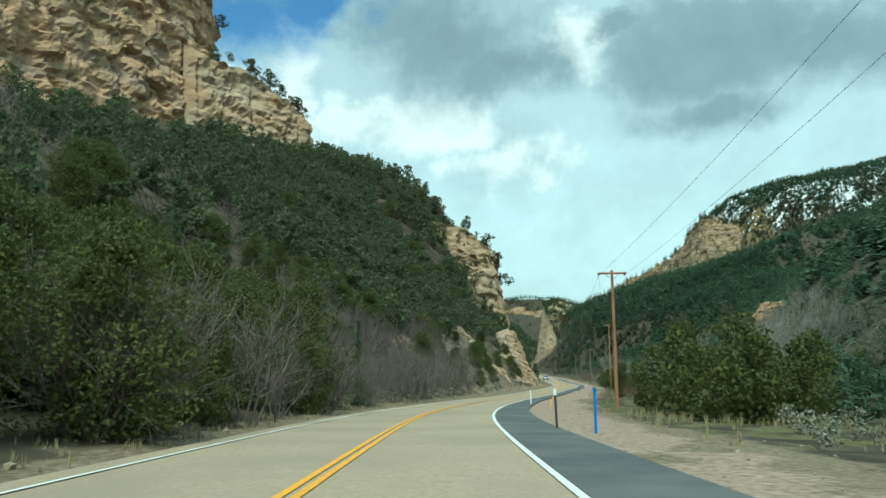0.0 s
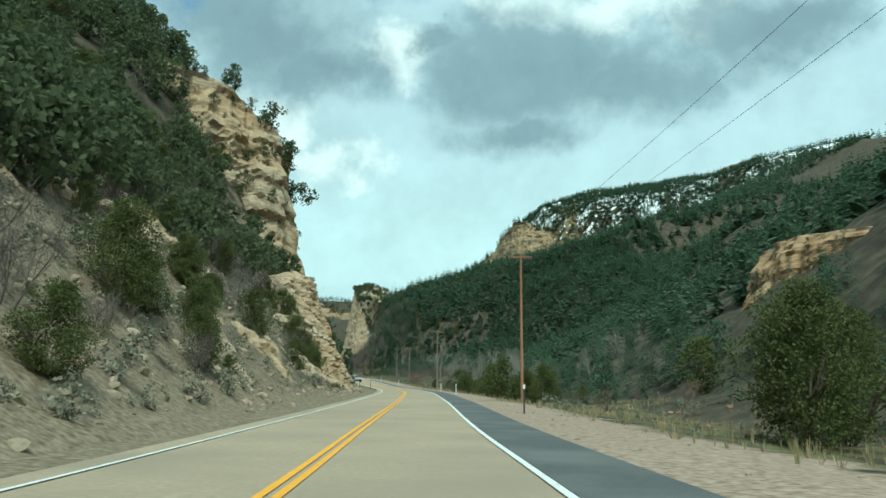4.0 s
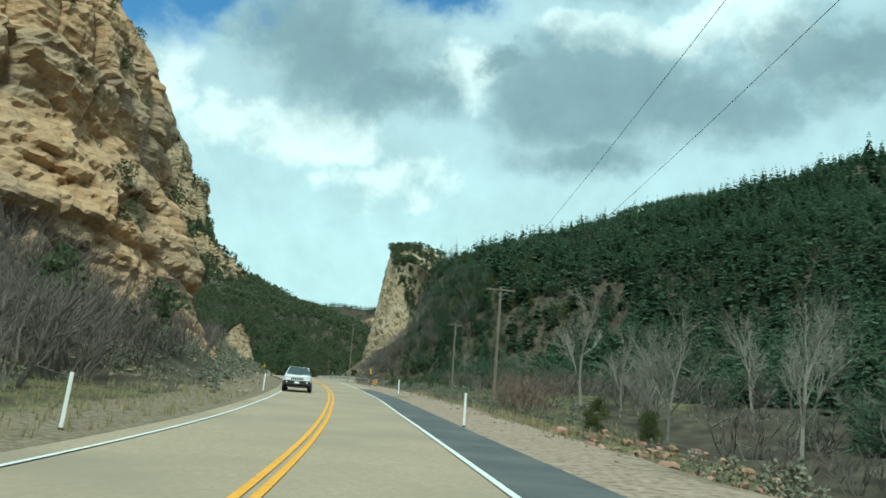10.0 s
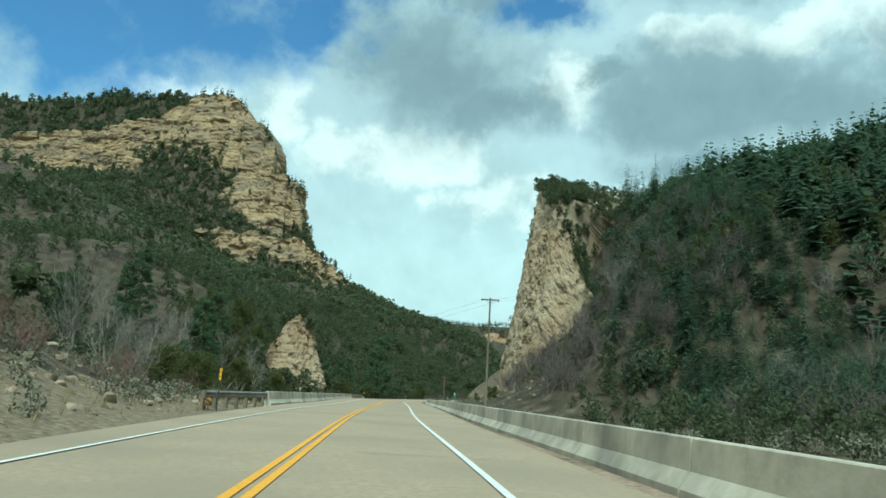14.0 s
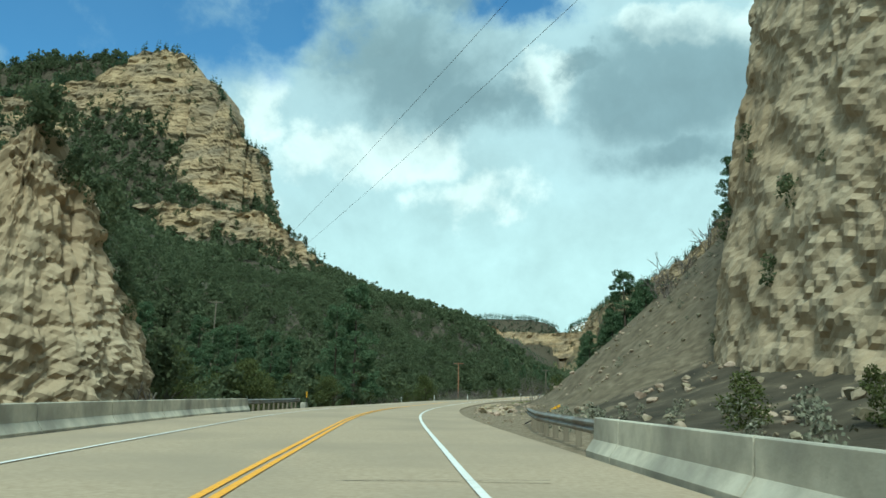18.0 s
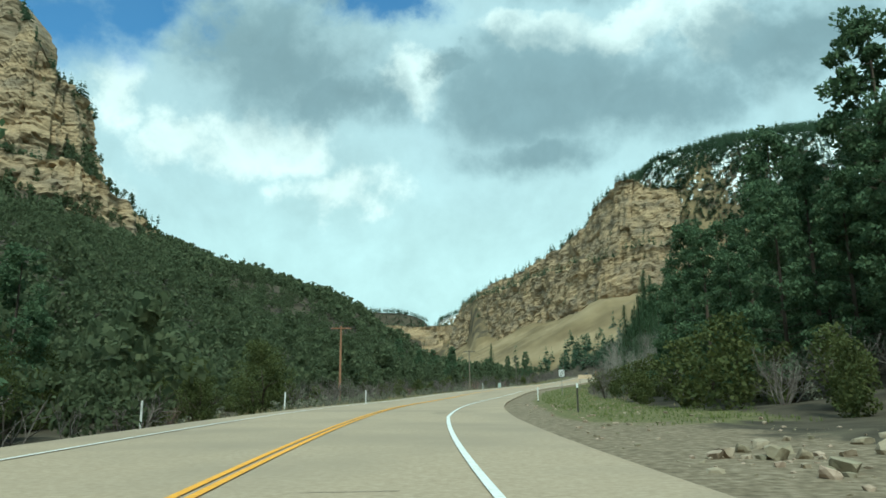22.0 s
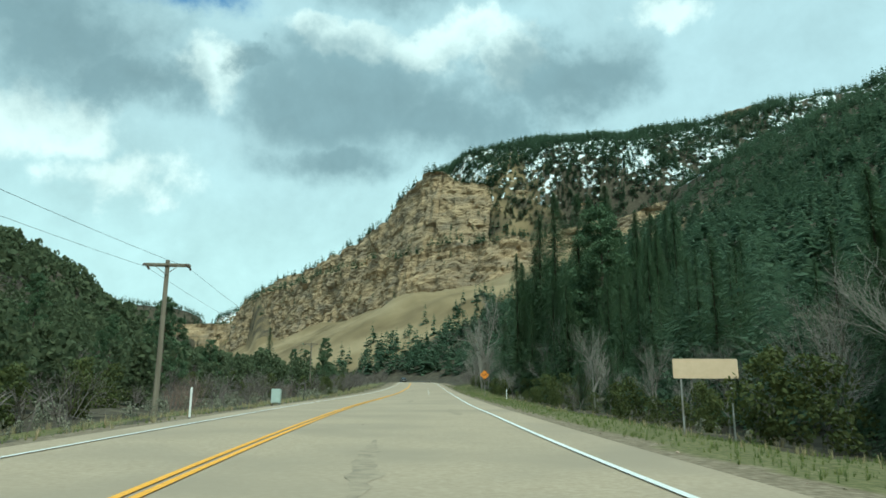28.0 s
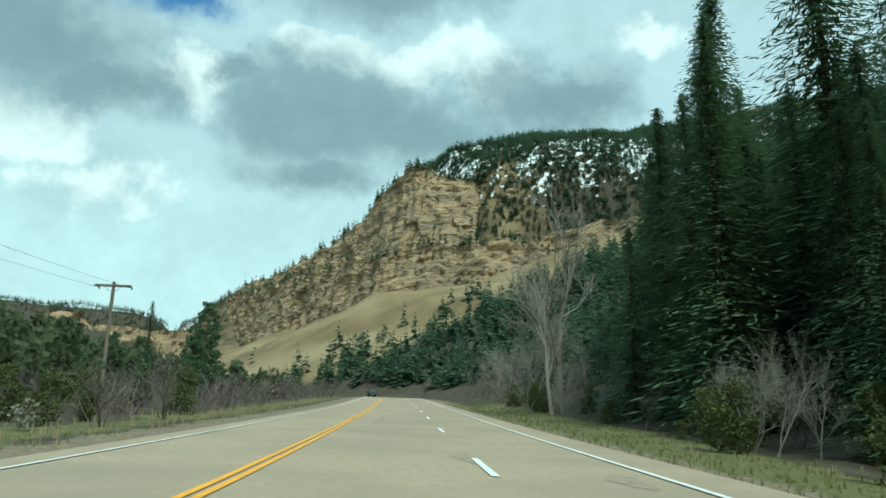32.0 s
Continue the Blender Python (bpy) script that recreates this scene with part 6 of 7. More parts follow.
def scatter_stones(name, places, mat, label, kinds=None):
    parts = []
    small = [(v, f[:, :3]) for v, f in PEBBLES]
    for k, (tv, tf) in enumerate((kinds or TRI_STONES)[:5] + small[:5]):
        s = places[(places[:, 5].astype(int) == k % 5) & ((places[:, 3] < 0.4) == (k > 4))]
        if not len(s):
            continue
        c, sn = np.cos(s[:, 4]), np.sin(s[:, 4])
        X = (tv[None, :, 0] * c[:, None] - tv[None, :, 1] * sn[:, None] * 0.8) * s[:, 3:4] + s[:, 0:1]
        Y = (tv[None, :, 0] * sn[:, None] + tv[None, :, 1] * c[:, None] * 0.8) * s[:, 3:4] + s[:, 1:2]
        Z = tv[None, :, 2] * s[:, 3:4] + s[:, 2:3] + s[:, 3:4] * 0.12
        parts.append((np.stack([X, Y, Z], -1).reshape(-1, 3), (tf[None] + (np.arange(len(s)) * len(tv))[:, None, None]).reshape(-1, 3)))
    v, f = merge(parts)
    return tagged(new(name, mesh_from(name, v, f, mat)), label, "stones", kind="stuff")


def skew(p, lo, hi, seed):
    """Many small stones, few large."""
    p[:, 3] = lo + (hi - lo) * np.random.default_rng(seed).random(len(p)) ** 4
    return p


STONE = material("loose_tan_stone", [(0.3, (0.19, 0.15, 0.105)), (0.5, (0.32, 0.26, 0.185)), (0.75, (0.44, 0.37, 0.28))], 2.5, 9, 0.95, 0.6, 6, rand=0.3, dist=0.03)
scatter_stones("talus_stones", np.concatenate([
    skew(cover(6000, -82, 24, -24, -7.2, 1, 1, 101), 0.05, 0.6, 1), skew(cover(500, 24, 66, -11, -7, 1, 1, 102), 0.1, 0.8, 2), skew(cover(900, 180, 240, -22, -8.5, 1, 1, 103), 0.06, 0.7, 3), skew(cover(2600, 132, 204, -23, -7.0, 1, 1, 108), 0.05, 0.55, 15),
    skew(cover(2600, 345, 408, 6.5, 34, 1, 1, 104), 0.06, 0.55, 4), skew(cover(420, 352, 404, 5.2, 9, 1, 1, 105), 0.12, 0.8, 5), skew(cover(500, 290, 345, 8, 22, 1, 1, 106), 0.1, 0.9, 6), skew(cover(300, -170, -82, -11, -7.5, 1, 1, 107), 0.06, 0.5, 7)]),
    STONE, "angular tan stones fallen from the slopes")
RED_STONE = material("red_creek_stone", [(0.3, (0.2, 0.115, 0.08)), (0.5, (0.34, 0.205, 0.145)), (0.75, (0.45, 0.3, 0.225))], 2.5, 9, 0.9, 0.6, 6, rand=0.3, dist=0.03)
scatter_stones("creek_stones", np.concatenate([skew(cover(900, 88, 150, 10.5, 24, 1, 1, 120), 0.12, 0.9, 11), skew(cover(250, 70, 88, 14, 26, 1, 1, 121), 0.12, 0.8, 12), skew(cover(300, -60, 20, 12, 24, 1, 1, 122), 0.08, 0.6, 13)]), RED_STONE, "rounded reddish stones in the creek bed")
SLAB = material("pale_sandstone_slab", [(0.3, (0.24, 0.185, 0.115)), (0.5, (0.4, 0.32, 0.21)), (0.75, (0.5, 0.42, 0.3))], 2.5, 10, 0.95, 0.7, 7, (0.8, 0.8, 2.2), dist=0.04)
SLAB_MESH = [mesh_from("rock_slab", v_, f_[:, :3], SLAB) for v_, f_ in STONES]
SG = np.random.default_rng(77)
for k_ in range(46):
    y_ = 352 + 46 * SG.random() if k_ > 16 else 365 + 12 * SG.random()
    d_ = 0.3 + 0.7 * SG.random() ** 2 + (0.35 if k_ < 6 else 0)
    x_ = float(axis(np.array([y_]))[0]) + 5.9 + 2.6 * SG.random() ** 1.5
    ob_ = new("rock_slab", SLAB_MESH[int(SG.integers(0, 6))])
    ob_.matrix_basis = pose(x_, y_, float(height(np.array([x_]), np.array([y_]))[0]) + 0.1 * d_, 14 * (SG.random() - 0.5), 14 * (SG.random() - 0.5), 360 * SG.random()) @ Matrix.Diagonal((d_ * 1.25, d_, d_ * 0.62, 1))
    tagged(ob_, "broken tan sandstone slab fallen at the dirt slope's foot", "rock", "slabs at the slope's foot")
log_ = thing("fallen_log", "grey fallen tree trunk with broken limbs at the rock's foot", "log")
for nm_, a_, b_, r0_, r1_ in (("trunk", (-57.6, 311.6, 17.0), (-50.5, 316, 20.3), 0.2, 0.1), ("limb", (-53.5, 314.2, 19.0), (-52.2, 313.6, 20.3), 0.06, 0.02), ("limb", (-51.6, 315.4, 19.9), (-49.6, 315.6, 21.6), 0.06, 0.02), ("limb", (-55.4, 313, 18.1), (-54.6, 312, 18.7), 0.05, 0.02)):
    part(nm_, rod(bmesh.new(), a_, b_, r0_, r1_, 9), BARK, log_)
scatter_stones("verge_gravel", np.concatenate([skew(cover(3000, -170, 200, 4.4, 12, 1, 1, 110), 0.03, 0.2, 8), skew(cover(1500, 330, 450, 4.6, 12, 1, 1, 111), 0.04, 0.3, 9), skew(cover(900, 450, 660, 6.5, 9.0, 1, 1, 112), 0.03, 0.12, 10)]),
               STONE, "scattered gravel on the verge", [(v, f[:, :3]) for v, f in PEBBLES])


# ---- road furniture ----
WOOD = material("weathered_pole_wood", [(0.3, (0.12, 0.1, 0.075)), (0.55, (0.21, 0.18, 0.135)), (0.8, (0.29, 0.25, 0.19))], 4, 10, 0.9, 0.5, 12, (1, 1, 0.08))
RED_WOOD = material("reddish_pole_wood", [(0.3, (0.2, 0.1, 0.06)), (0.55, (0.32, 0.17, 0.1)), (0.8, (0.4, 0.23, 0.14))], 4, 10, 0.9, 0.5, 12, (1, 1, 0.08))
STEEL = material("galvanised_steel", [(0.3, (0.24, 0.24, 0.225)), (0.6, (0.34, 0.34, 0.325)), (0.8, (0.44, 0.44, 0.42))], 5, 8, 0.58, 0.15, 20, metal=0.6, stain=(0.2, 0.165, 0.13), stain_scale=1.2)
DARK_STEEL = material("dark_steel_post", [(0.3, (0.03, 0.028, 0.026)), (0.7, (0.07, 0.062, 0.055))], 6, 8, 0.7, 0.2, 20)
CONCRETE = material("grey_concrete", [(0.3, (0.44, 0.405, 0.325)), (0.5, (0.57, 0.53, 0.43)), (0.75, (0.66, 0.62, 0.52))], 2.2, 10, 0.92, 0.4, 18, stain=(0.27, 0.255, 0.215), stain_scale=0.5)
WHITE_PLASTIC = material("white_post_plastic", [(0.3, (0.66, 0.66, 0.63)), (0.7, (0.8, 0.8, 0.77))], 6, 6, 0.5, 0.1, 20)
WHITE_SIGN = material("white_reflective_sheeting", [(0.3, (0.7, 0.71, 0.7)), (0.7, (0.8, 0.81, 0.8))], 5, 6, 0.4, 0)
BLACK = material("black_paint", [(0.3, (0.012, 0.012, 0.012)), (0.7, (0.03, 0.03, 0.03))], 6, 5, 0.5, 0)
ORANGE = material("orange_sheeting", [(0.3, (0.62, 0.2, 0.02)), (0.7, (0.74, 0.26, 0.03))], 5, 6, 0.45, 0)
YELLOW = material("yellow_sheeting", [(0.3, (0.7, 0.36, 0.02)), (0.7, (0.82, 0.45, 0.03))], 5, 6, 0.45, 0)
TAN_SIGN = material("plain_tan_sign_back", [(0.3, (0.6, 0.44, 0.29)), (0.7, (0.68, 0.51, 0.35))], 3, 6, 0.6, 0)
GREEN_SIGN = material("green_sheeting", [(0.3, (0.0, 0.2, 0.1)), (0.7, (0.01, 0.27, 0.14))], 4, 5, 0.45, 0)
BLUE = material("blue_post_plastic", [(0.3, (0.01, 0.13, 0.42)), (0.7, (0.02, 0.18, 0.52))], 4, 5, 0.5, 0)
CERAMIC = material("brown_insulator_glaze", [(0.3, (0.1, 0.07, 0.06)), (0.7, (0.16, 0.12, 0.1))], 6, 4, 0.3, 0)
GREY_BOX = material("pale_green_cabinet_paint", [(0.3, (0.38, 0.46, 0.42)), (0.7, (0.47, 0.55, 0.5))], 3, 6, 0.5, 0.1, 10)


def on_ground(x, y):
    return float(height(np.array([x]), np.array([y]))[0])


def beside(y, u):
    return float(axis(np.array([y]))[0]) + u


def heading(y):
    """Turn about z, in degrees, of a thing that faces back down the road."""
    g = (float(axis(np.array([y + 4.0]))[0]) - float(axis(np.array([y - 4.0]))[0])) / 8
    return -math.degrees(math.atan(g))


def white_post():
    t = thing("delineator_post", "slim white plastic road marker post", "marker post", "delineator posts", at=FARAWAY)
    part("post", box(bmesh.new(), (0.09, 0.03, 1.5), (0, 0, 0.55), bevel=0.008), WHITE_PLASTIC, t)
    part("foot", box(bmesh.new(), (0.1, 0.05, 0.12), (0, 0, 0.03), bevel=0.008), DARK_STEEL, t, "dark metal foot")
    part("reflector", box(bmesh.new(), (0.07, 0.006, 0.2), (0, -0.018, 1.14)), WHITE_SIGN, t)
    return t


def dark_post():
    t = thing("delineator_post", "rusty dark steel marker post with a white reflector", "marker post", "delineator posts", at=FARAWAY)
    bm = box(bmesh.new(), (0.07, 0.012, 1.75), (0, 0, 0.6))
    box(bm, (0.012, 0.04, 1.75), (0.035, 0.02, 0.6))
    box(bm, (0.012, 0.04, 1.75), (-0.035, 0.02, 0.6))
    part("post", bm, DARK_STEEL, t)
    part("reflector", box(bmesh.new(), (0.1, 0.008, 0.22), (0, -0.012, 1.36)), WHITE_SIGN, t, "white reflector plate")
    return t


def plain_post():
    t = thing("marker_post", "plain rusty dark steel roadside post", "marker post", "delineator posts", at=FARAWAY)
    bm = box(bmesh.new(), (0.06, 0.012, 1.7), (0, 0, 0.6))
    box(bm, (0.012, 0.04, 1.7), (0.03, 0.02, 0.6))
    part("post", bm, DARK_STEEL, t)
    return t


def blue_post():
    t = thing("marker_post", "bright blue utility marker post", "marker post", at=FARAWAY)
    part("post", box(bmesh.new(), (0.09, 0.03, 1.6), (0, 0, 0.6), bevel=0.008), BLUE, t)
    part("cap", box(bmesh.new(), (0.12, 0.05, 0.14), (0, 0, 1.42), bevel=0.012), BLUE, t)
    return t


def hazard_post():
    t = thing("hazard_marker", "dark post banded with yellow reflectors", "marker post", "barrier end markers", at=FARAWAY)
    part("post", box(bmesh.new(), (0.06, 0.04, 2.3), (0, 0, 0.85), bevel=0.006), DARK_STEEL, t)
    for k in range(3):
        part("reflector", box(bmesh.new(), (0.11, 0.02, 0.17), (0, -0.03, 1.55 + 0.2 * k)), YELLOW, t, "yellow reflector plate")
    return t


POSTS = {"white": white_post(), "dark": dark_post(), "plain": plain_post(), "blue": blue_post(), "hazard": hazard_post()}


def plant_post(kind, x, y, lean=0.0, s=1.0):
    ob = copy_thing(POSTS[kind], Matrix.Identity(4))
    low = float(road_z(np.array([y]))[0]) - 0.5
    ob.matrix_basis = pose(x, y, max(on_ground(x, y), low if kind == "hazard" else -99) - 0.03, 0, lean, heading(y)) @ Matrix.Diagonal((s, s, s, 1))
    return ob


for kind_, x_, y_, lean_ in (("dark", 19.9, -144.5, -2), ("blue", 21.3, -145.5, 0), ("plain", 7.7, -141.8, 1), ("white", 11.9, -104.4, -2), ("dark", beside(-84, 5), -84, 0),
                             ("dark", beside(-28, 5.2), -28, 0), ("white", 2.7, 22.6, 0), ("white", -0.3, 55.6, 0), ("dark", -5.1, 90.6, 0), ("plain", -14.7, 81.6, 3), ("white", -12.9, 121.4, 0),
                             ("white", -28.8, 144.8, 2), ("white", -21.3, 157.1, -1), ("white", beside(108, -7), 108, 2), ("plain", beside(70, -8), 70, 0),
                             ("dark", beside(429, 7.4), 429, 0), ("white", beside(459, 6.6), 459, 0), ("white", beside(463, -9.6), 463, 0),
                             ("white", beside(420, -11.5), 420, 0), ("white", beside(440, -10.5), 440, 1), ("white", beside(606, 11.6), 606, 0), ("white", beside(545, -8.5), 545, 0), ("plain", beside(585, -10), 585, 0)):
    plant_post(kind_, x_, y_, lean_)
for t_ in POSTS.values():
    for o_ in (*t_.children_recursive, t_):
        if o_.name not in ("",) and t_ is not POSTS["hazard"]:
            bpy.data.objects.remove(o_)


# ---- utility poles and wires ----
def utility_pole(x, y, h, wood, arm=2.5, arms=2, turn=0.0, lean=0.0, label="weathered wooden utility pole with a crossarm"):
    t = thing("utility_pole", label, "utility pole", "power line poles", at=pose(x, y, on_ground(x, y), lean, 0, turn))
    bm = rod(bmesh.new(), (0, 0, -1.2), (0, 0, h), 0.17, 0.115, 14)
    part("pole", bm, wood, t)
    tops = []
    if arms:
        for k in range(arms):
            a = part("crossarm", box(bmesh.new(), (arm, 0.1, 0.13), (0, 0.15 * (1 if k else -1), h - 0.28), bevel=0.012), wood, t)
            if k == 0:
                for sx in (-1, 1):
                    part("brace", rod(bmesh.new(), (sx * 0.7, -0.2, h - 0.33), (0, -0.18, h - 0.85), 0.02, 0.02, 6), STEEL, a)
    for sx in (-1, 1) if arms else (0,):
        for sy in (-1, 1):
            bm = bmesh.new()
            for k in range(5):
                rod(bm, (sx * (arm / 2 - 0.1), sy * (0.22 + 0.085 * k), h - 0.28 - 0.03 * k), (sx * (arm / 2 - 0.1), sy * (0.255 + 0.085 * k), h - 0.292 - 0.03 * k), 0.065, 0.04, 10)
            part("insulator", bm, CERAMIC, t)
        tops.append((sx * (arm / 2 - 0.1), 0.0, h - 0.4))
    m = t.matrix_basis
    return [m @ Vector(p) for p in tops]


def wire(a, b, sag, r=0.008):
    n = 18
    c = bpy.data.curves.new("wire", "CURVE")
    c.dimensions, c.bevel_depth, c.bevel_resolution = "3D", r, 1
    sp = c.splines.new("POLY")
    sp.points.add(n)
    for i in range(n + 1):
        f = i / n
        p = Vector(a).lerp(Vector(b), f)
        sp.points[i].co = (p.x, p.y, p.z - sag * 4 * f * (1 - f), 1)
    c.materials.append(DARK_STEEL)
    return tagged(new("power_wire", c), "thin dark overhead wire strung between poles", "wire", "power line wires")


line_tops = [utility_pole(18.9, -101.5, 12.0, RED_WOOD, turn=10, lean=1.0, label="reddish wooden utility pole with a crossarm"), utility_pole(9.6, 13, 15.3, RED_WOOD, turn=4, label="reddish wooden utility pole with a crossarm"),
             utility_pole(-2.2, 85.5, 11.6, WOOD, turn=6), utility_pole(-13.4, 158, 10.2, WOOD, turn=14, lean=4.5), utility_pole(-22.3, 213.8, 10.8, WOOD, turn=17),
             utility_pole(-57.8, 297, 15.0, WOOD, turn=12, label="tall wooden utility pole beside the rock fin"), utility_pole(-148.0, 430.0, 13.0, WOOD, turn=20), utility_pole(-111.1, 481.9, 9.6, RED_WOOD, turn=4, label="reddish wooden utility pole with a crossarm"),
             utility_pole(-97.9, 556.4, 8.6, WOOD, turn=-6), utility_pole(-85.0, 665.0, 9.6, WOOD, turn=-8, lean=1.5)]
for a_, b_ in zip(line_tops, line_tops[1:]):
    for p_, q_ in zip(a_, b_):
        wire(p_, q_, (p_ - q_).length * 0.012)
back_ = Vector((40, -190, 8))
for p_ in line_tops[0]:
    wire(back_ + Vector((p_.x - 18.9, 0, 0)), p_, 1.0)
# the guy wire with its yellow guard
wire((14.4, -110.5, on_ground(14.4, -110.5)), line_tops[0][0], 0.0, 0.01)
g_ = thing("guy_guard", "yellow plastic guard on a guy wire", "cable guard")
d_ = (line_tops[0][0] - Vector((14.4, -110.5, on_ground(14.4, -110.5)))).normalized()
b_ = Vector((14.4, -110.5, on_ground(14.4, -110.5)))
part("sleeve", rod(bmesh.new(), b_, b_ + d_ * 2.4, 0.04, 0.035, 8), YELLOW, g_)


# ---- barriers ----
def sweep(profile, path, closed=True):
    """A profile of (out, up) carried along points of (x, y, z, outward x, outward y)."""
    bm = bmesh.new()
    rings = [[bm.verts.new((x + o * nx, y + o * ny, z + v)) for o, v in profile] for x, y, z, nx, ny in path]
    k = len(profile)
    for a, b in zip(rings, rings[1:]):
        for i in range(k if closed else k - 1):
            bm.faces.new((a[i], a[(i + 1) % k], b[(i + 1) % k], b[i]))
    if closed:
        bm.faces.new(rings[0][::-1])
        bm.faces.new(rings[-1])
    bmesh.ops.recalc_face_normals(bm, faces=bm.faces)
    return bm


def along(y0, y1, us, side, n, lift=0.0):
    """Points beside the road; us: pairs of y and distance from the axis."""
    out = []
    for y in np.linspace(y0, y1, n):
        u = float(np.interp(y, [p[0] for p in us], [p[1] for p in us]))
        g = (float(axis(np.array([y + 2.0]))[0]) - float(axis(np.array([y - 2.0]))[0])) / 4
        nx, ny = 1 / math.hypot(1, g), -g / math.hypot(1, g)
        out.append((beside(y, 0) + u * nx, y + u * ny, float(road_z(np.array([y]))[0]) + lift, nx * side, ny * side))
    return out


JERSEY_TOE = [(-0.3, -0.25), (-0.3, 0.08), (-0.13, 0.33), (0.13, 0.33), (0.3, 0.08), (0.3, -0.25)]
JERSEY_WALL = [(-0.12, 0.331), (-0.09, 0.8), (-0.07, 0.82), (0.07, 0.82), (0.09, 0.8), (0.12, 0.331)]
RIGHT_U = [(180, 4.9), (196, 4.6), (240, 4.7), (300, 4.8), (312, 4.9), (322, 5.3), (332, 6.6)]
LEFT_U = [(224, -8.4), (238, -7.5), (258, -7.7), (295, -8.7), (320, -9.8), (345, -10.4), (368, -11.6)]
for us_, side_, y0_, y1_ in ((RIGHT_U, -1, 196, 312), (LEFT_U, 1, 238, 346)):
    ys_ = np.arange(y0_, y1_, 6.0)
    for q_ in ys_:
        t_ = thing("concrete_barrier", "grey concrete bridge barrier section with dark stains", "barrier", "bridge barriers")
        for nm_, prof_ in (("toe", JERSEY_TOE), ("wall", JERSEY_WALL)):
            part(nm_, sweep(prof_, along(q_ + 0.02, min(q_ + 5.97, y1_), us_, side_, 4)), CONCRETE, t_)

WBEAM = [(0.0, 0.42), (0.02, 0.45), (0.075, 0.49), (0.075, 0.53), (0.0, 0.575), (0.0, 0.605), (0.075, 0.65), (0.075, 0.69), (0.02, 0.73), (0.0, 0.76),
         (-0.008, 0.76), (0.01, 0.725), (0.065, 0.688), (0.065, 0.652), (-0.01, 0.607), (-0.01, 0.573), (0.065, 0.528), (0.065, 0.492), (0.01, 0.455), (-0.008, 0.42)]


def guardrail(us, side, y0, y1, label):
    t = thing("guardrail", label, "guardrail", "steel guardrails")
    n = max(3, int((y1 - y0) / 1.5))
    part("rail", sweep(WBEAM, along(y0, y1, us, side, n)), STEEL, t)
    for y in np.arange(y0 + 0.6, y1, 1.9):
        x_, y_, z_, nx, ny = along(y, y, us, side, 1)[0]
        p = part("post", box(bmesh.new(), (0.16, 0.16, 1.25), (x_ - nx * 0.22, y_ - ny * 0.22, z_ + 0.13), bevel=0.01), WOOD, t)
        part("block", box(bmesh.new(), (0.12, 0.14, 0.34), (x_ - nx * 0.09, y_ - ny * 0.09, z_ + 0.58)), WOOD, p)
    x_, y_, z_, nx, ny = along(y0, y0, us, side, 1)[0]
    part("end", rod(bmesh.new(), (x_ - nx * 0.05, y_, z_ + 0.42), (x_ - nx * 0.05, y_, z_ + 0.76), 0.14, 0.14, 10), STEEL, t)
    return t


guardrail(RIGHT_U, -1, 183.5, 197, "galvanised guardrail leading to the bridge barrier")
guardrail(RIGHT_U, -1, 311, 332, "galvanised guardrail bending away past the bridge")
guardrail(LEFT_U, 1, 226, 239, "galvanised guardrail leading to the bridge barrier")
guardrail(LEFT_U, 1, 345, 367, "galvanised guardrail on wooden posts past the bridge")
FAR_U = [(812, 8), (846, 3.5), (885, 5)]
guardrail(FAR_U, -1, 812, 880, "distant galvanised guardrail on the outside of the bend")


OLD_BOARD = material("weathered_brown_board", [(0.3, (0.1, 0.06, 0.035)), (0.7, (0.17, 0.105, 0.06))], 6, 6, 0.8, 0.1, 20)
OLD_STRIPE = material("faded_amber_stripe", [(0.3, (0.42, 0.24, 0.08)), (0.7, (0.55, 0.34, 0.12))], 6, 6, 0.7, 0.1, 20)


def hazard_board(x, y, turn):
    t = thing("hazard_board", "weathered brown board with faded amber stripes at the rail's end", "sign", "barrier end markers", at=pose(x, y, on_ground(x, y), 0, 0, turn))
    b = part("board", box(bmesh.new(), (0.62, 0.02, 0.62), (0, 0, 0.55)), OLD_BOARD, t)
    for k in range(4):
        bm = bmesh.new()
        o = -0.36 + 0.22 * k
        pts = []
        for s_, w_ in ((-1, -0.055), (-1, 0.055), (1, 0.055), (1, -0.055)):
            px = s_ * 0.31
            pz = max(-0.31, min(0.31, -px * 0.8 + (o + 0.03) * 1.5 + w_ * 1.6))
            pts.append(bm.verts.new((px, -0.014, 0.55 + pz)))
        bm.faces.new(pts)
        part("stripe", bm, OLD_STRIPE, b, "faded amber stripe")
    part("post", box(bmesh.new(), (0.06, 0.05, 1.2), (0, 0.04, 0.3)), DARK_STEEL, t)
    return t


hazard_board(-28.3, 182.4, heading(182))
t_ = thing("concrete_block", "weathered concrete end block at the guardrail's end", "block", at=pose(beside(367.6, -11.9), 367.6, float(road_z(np.array([367.6]))[0]) - 0.55, 0, 0, heading(367)))
part("block", box(bmesh.new(), (0.5, 1.1, 1.5), (0, 0, 0.25), bevel=0.04), CONCRETE, t_)
hazard_board(beside(224.5, -8.9), 224.5, heading(224))
for x_, y_, lean_ in ((-28.95, 182.6, 0), (beside(225, -8.4), 225, 0), (beside(368.5, -11.9), 368.5, 0), (beside(333.5, 6.6), 333.5, 62)):
    plant_post("hazard", x_, y_, lean_)
for o_ in (*POSTS["hazard"].children_recursive, POSTS["hazard"]):
    bpy.data.objects.remove(o_)
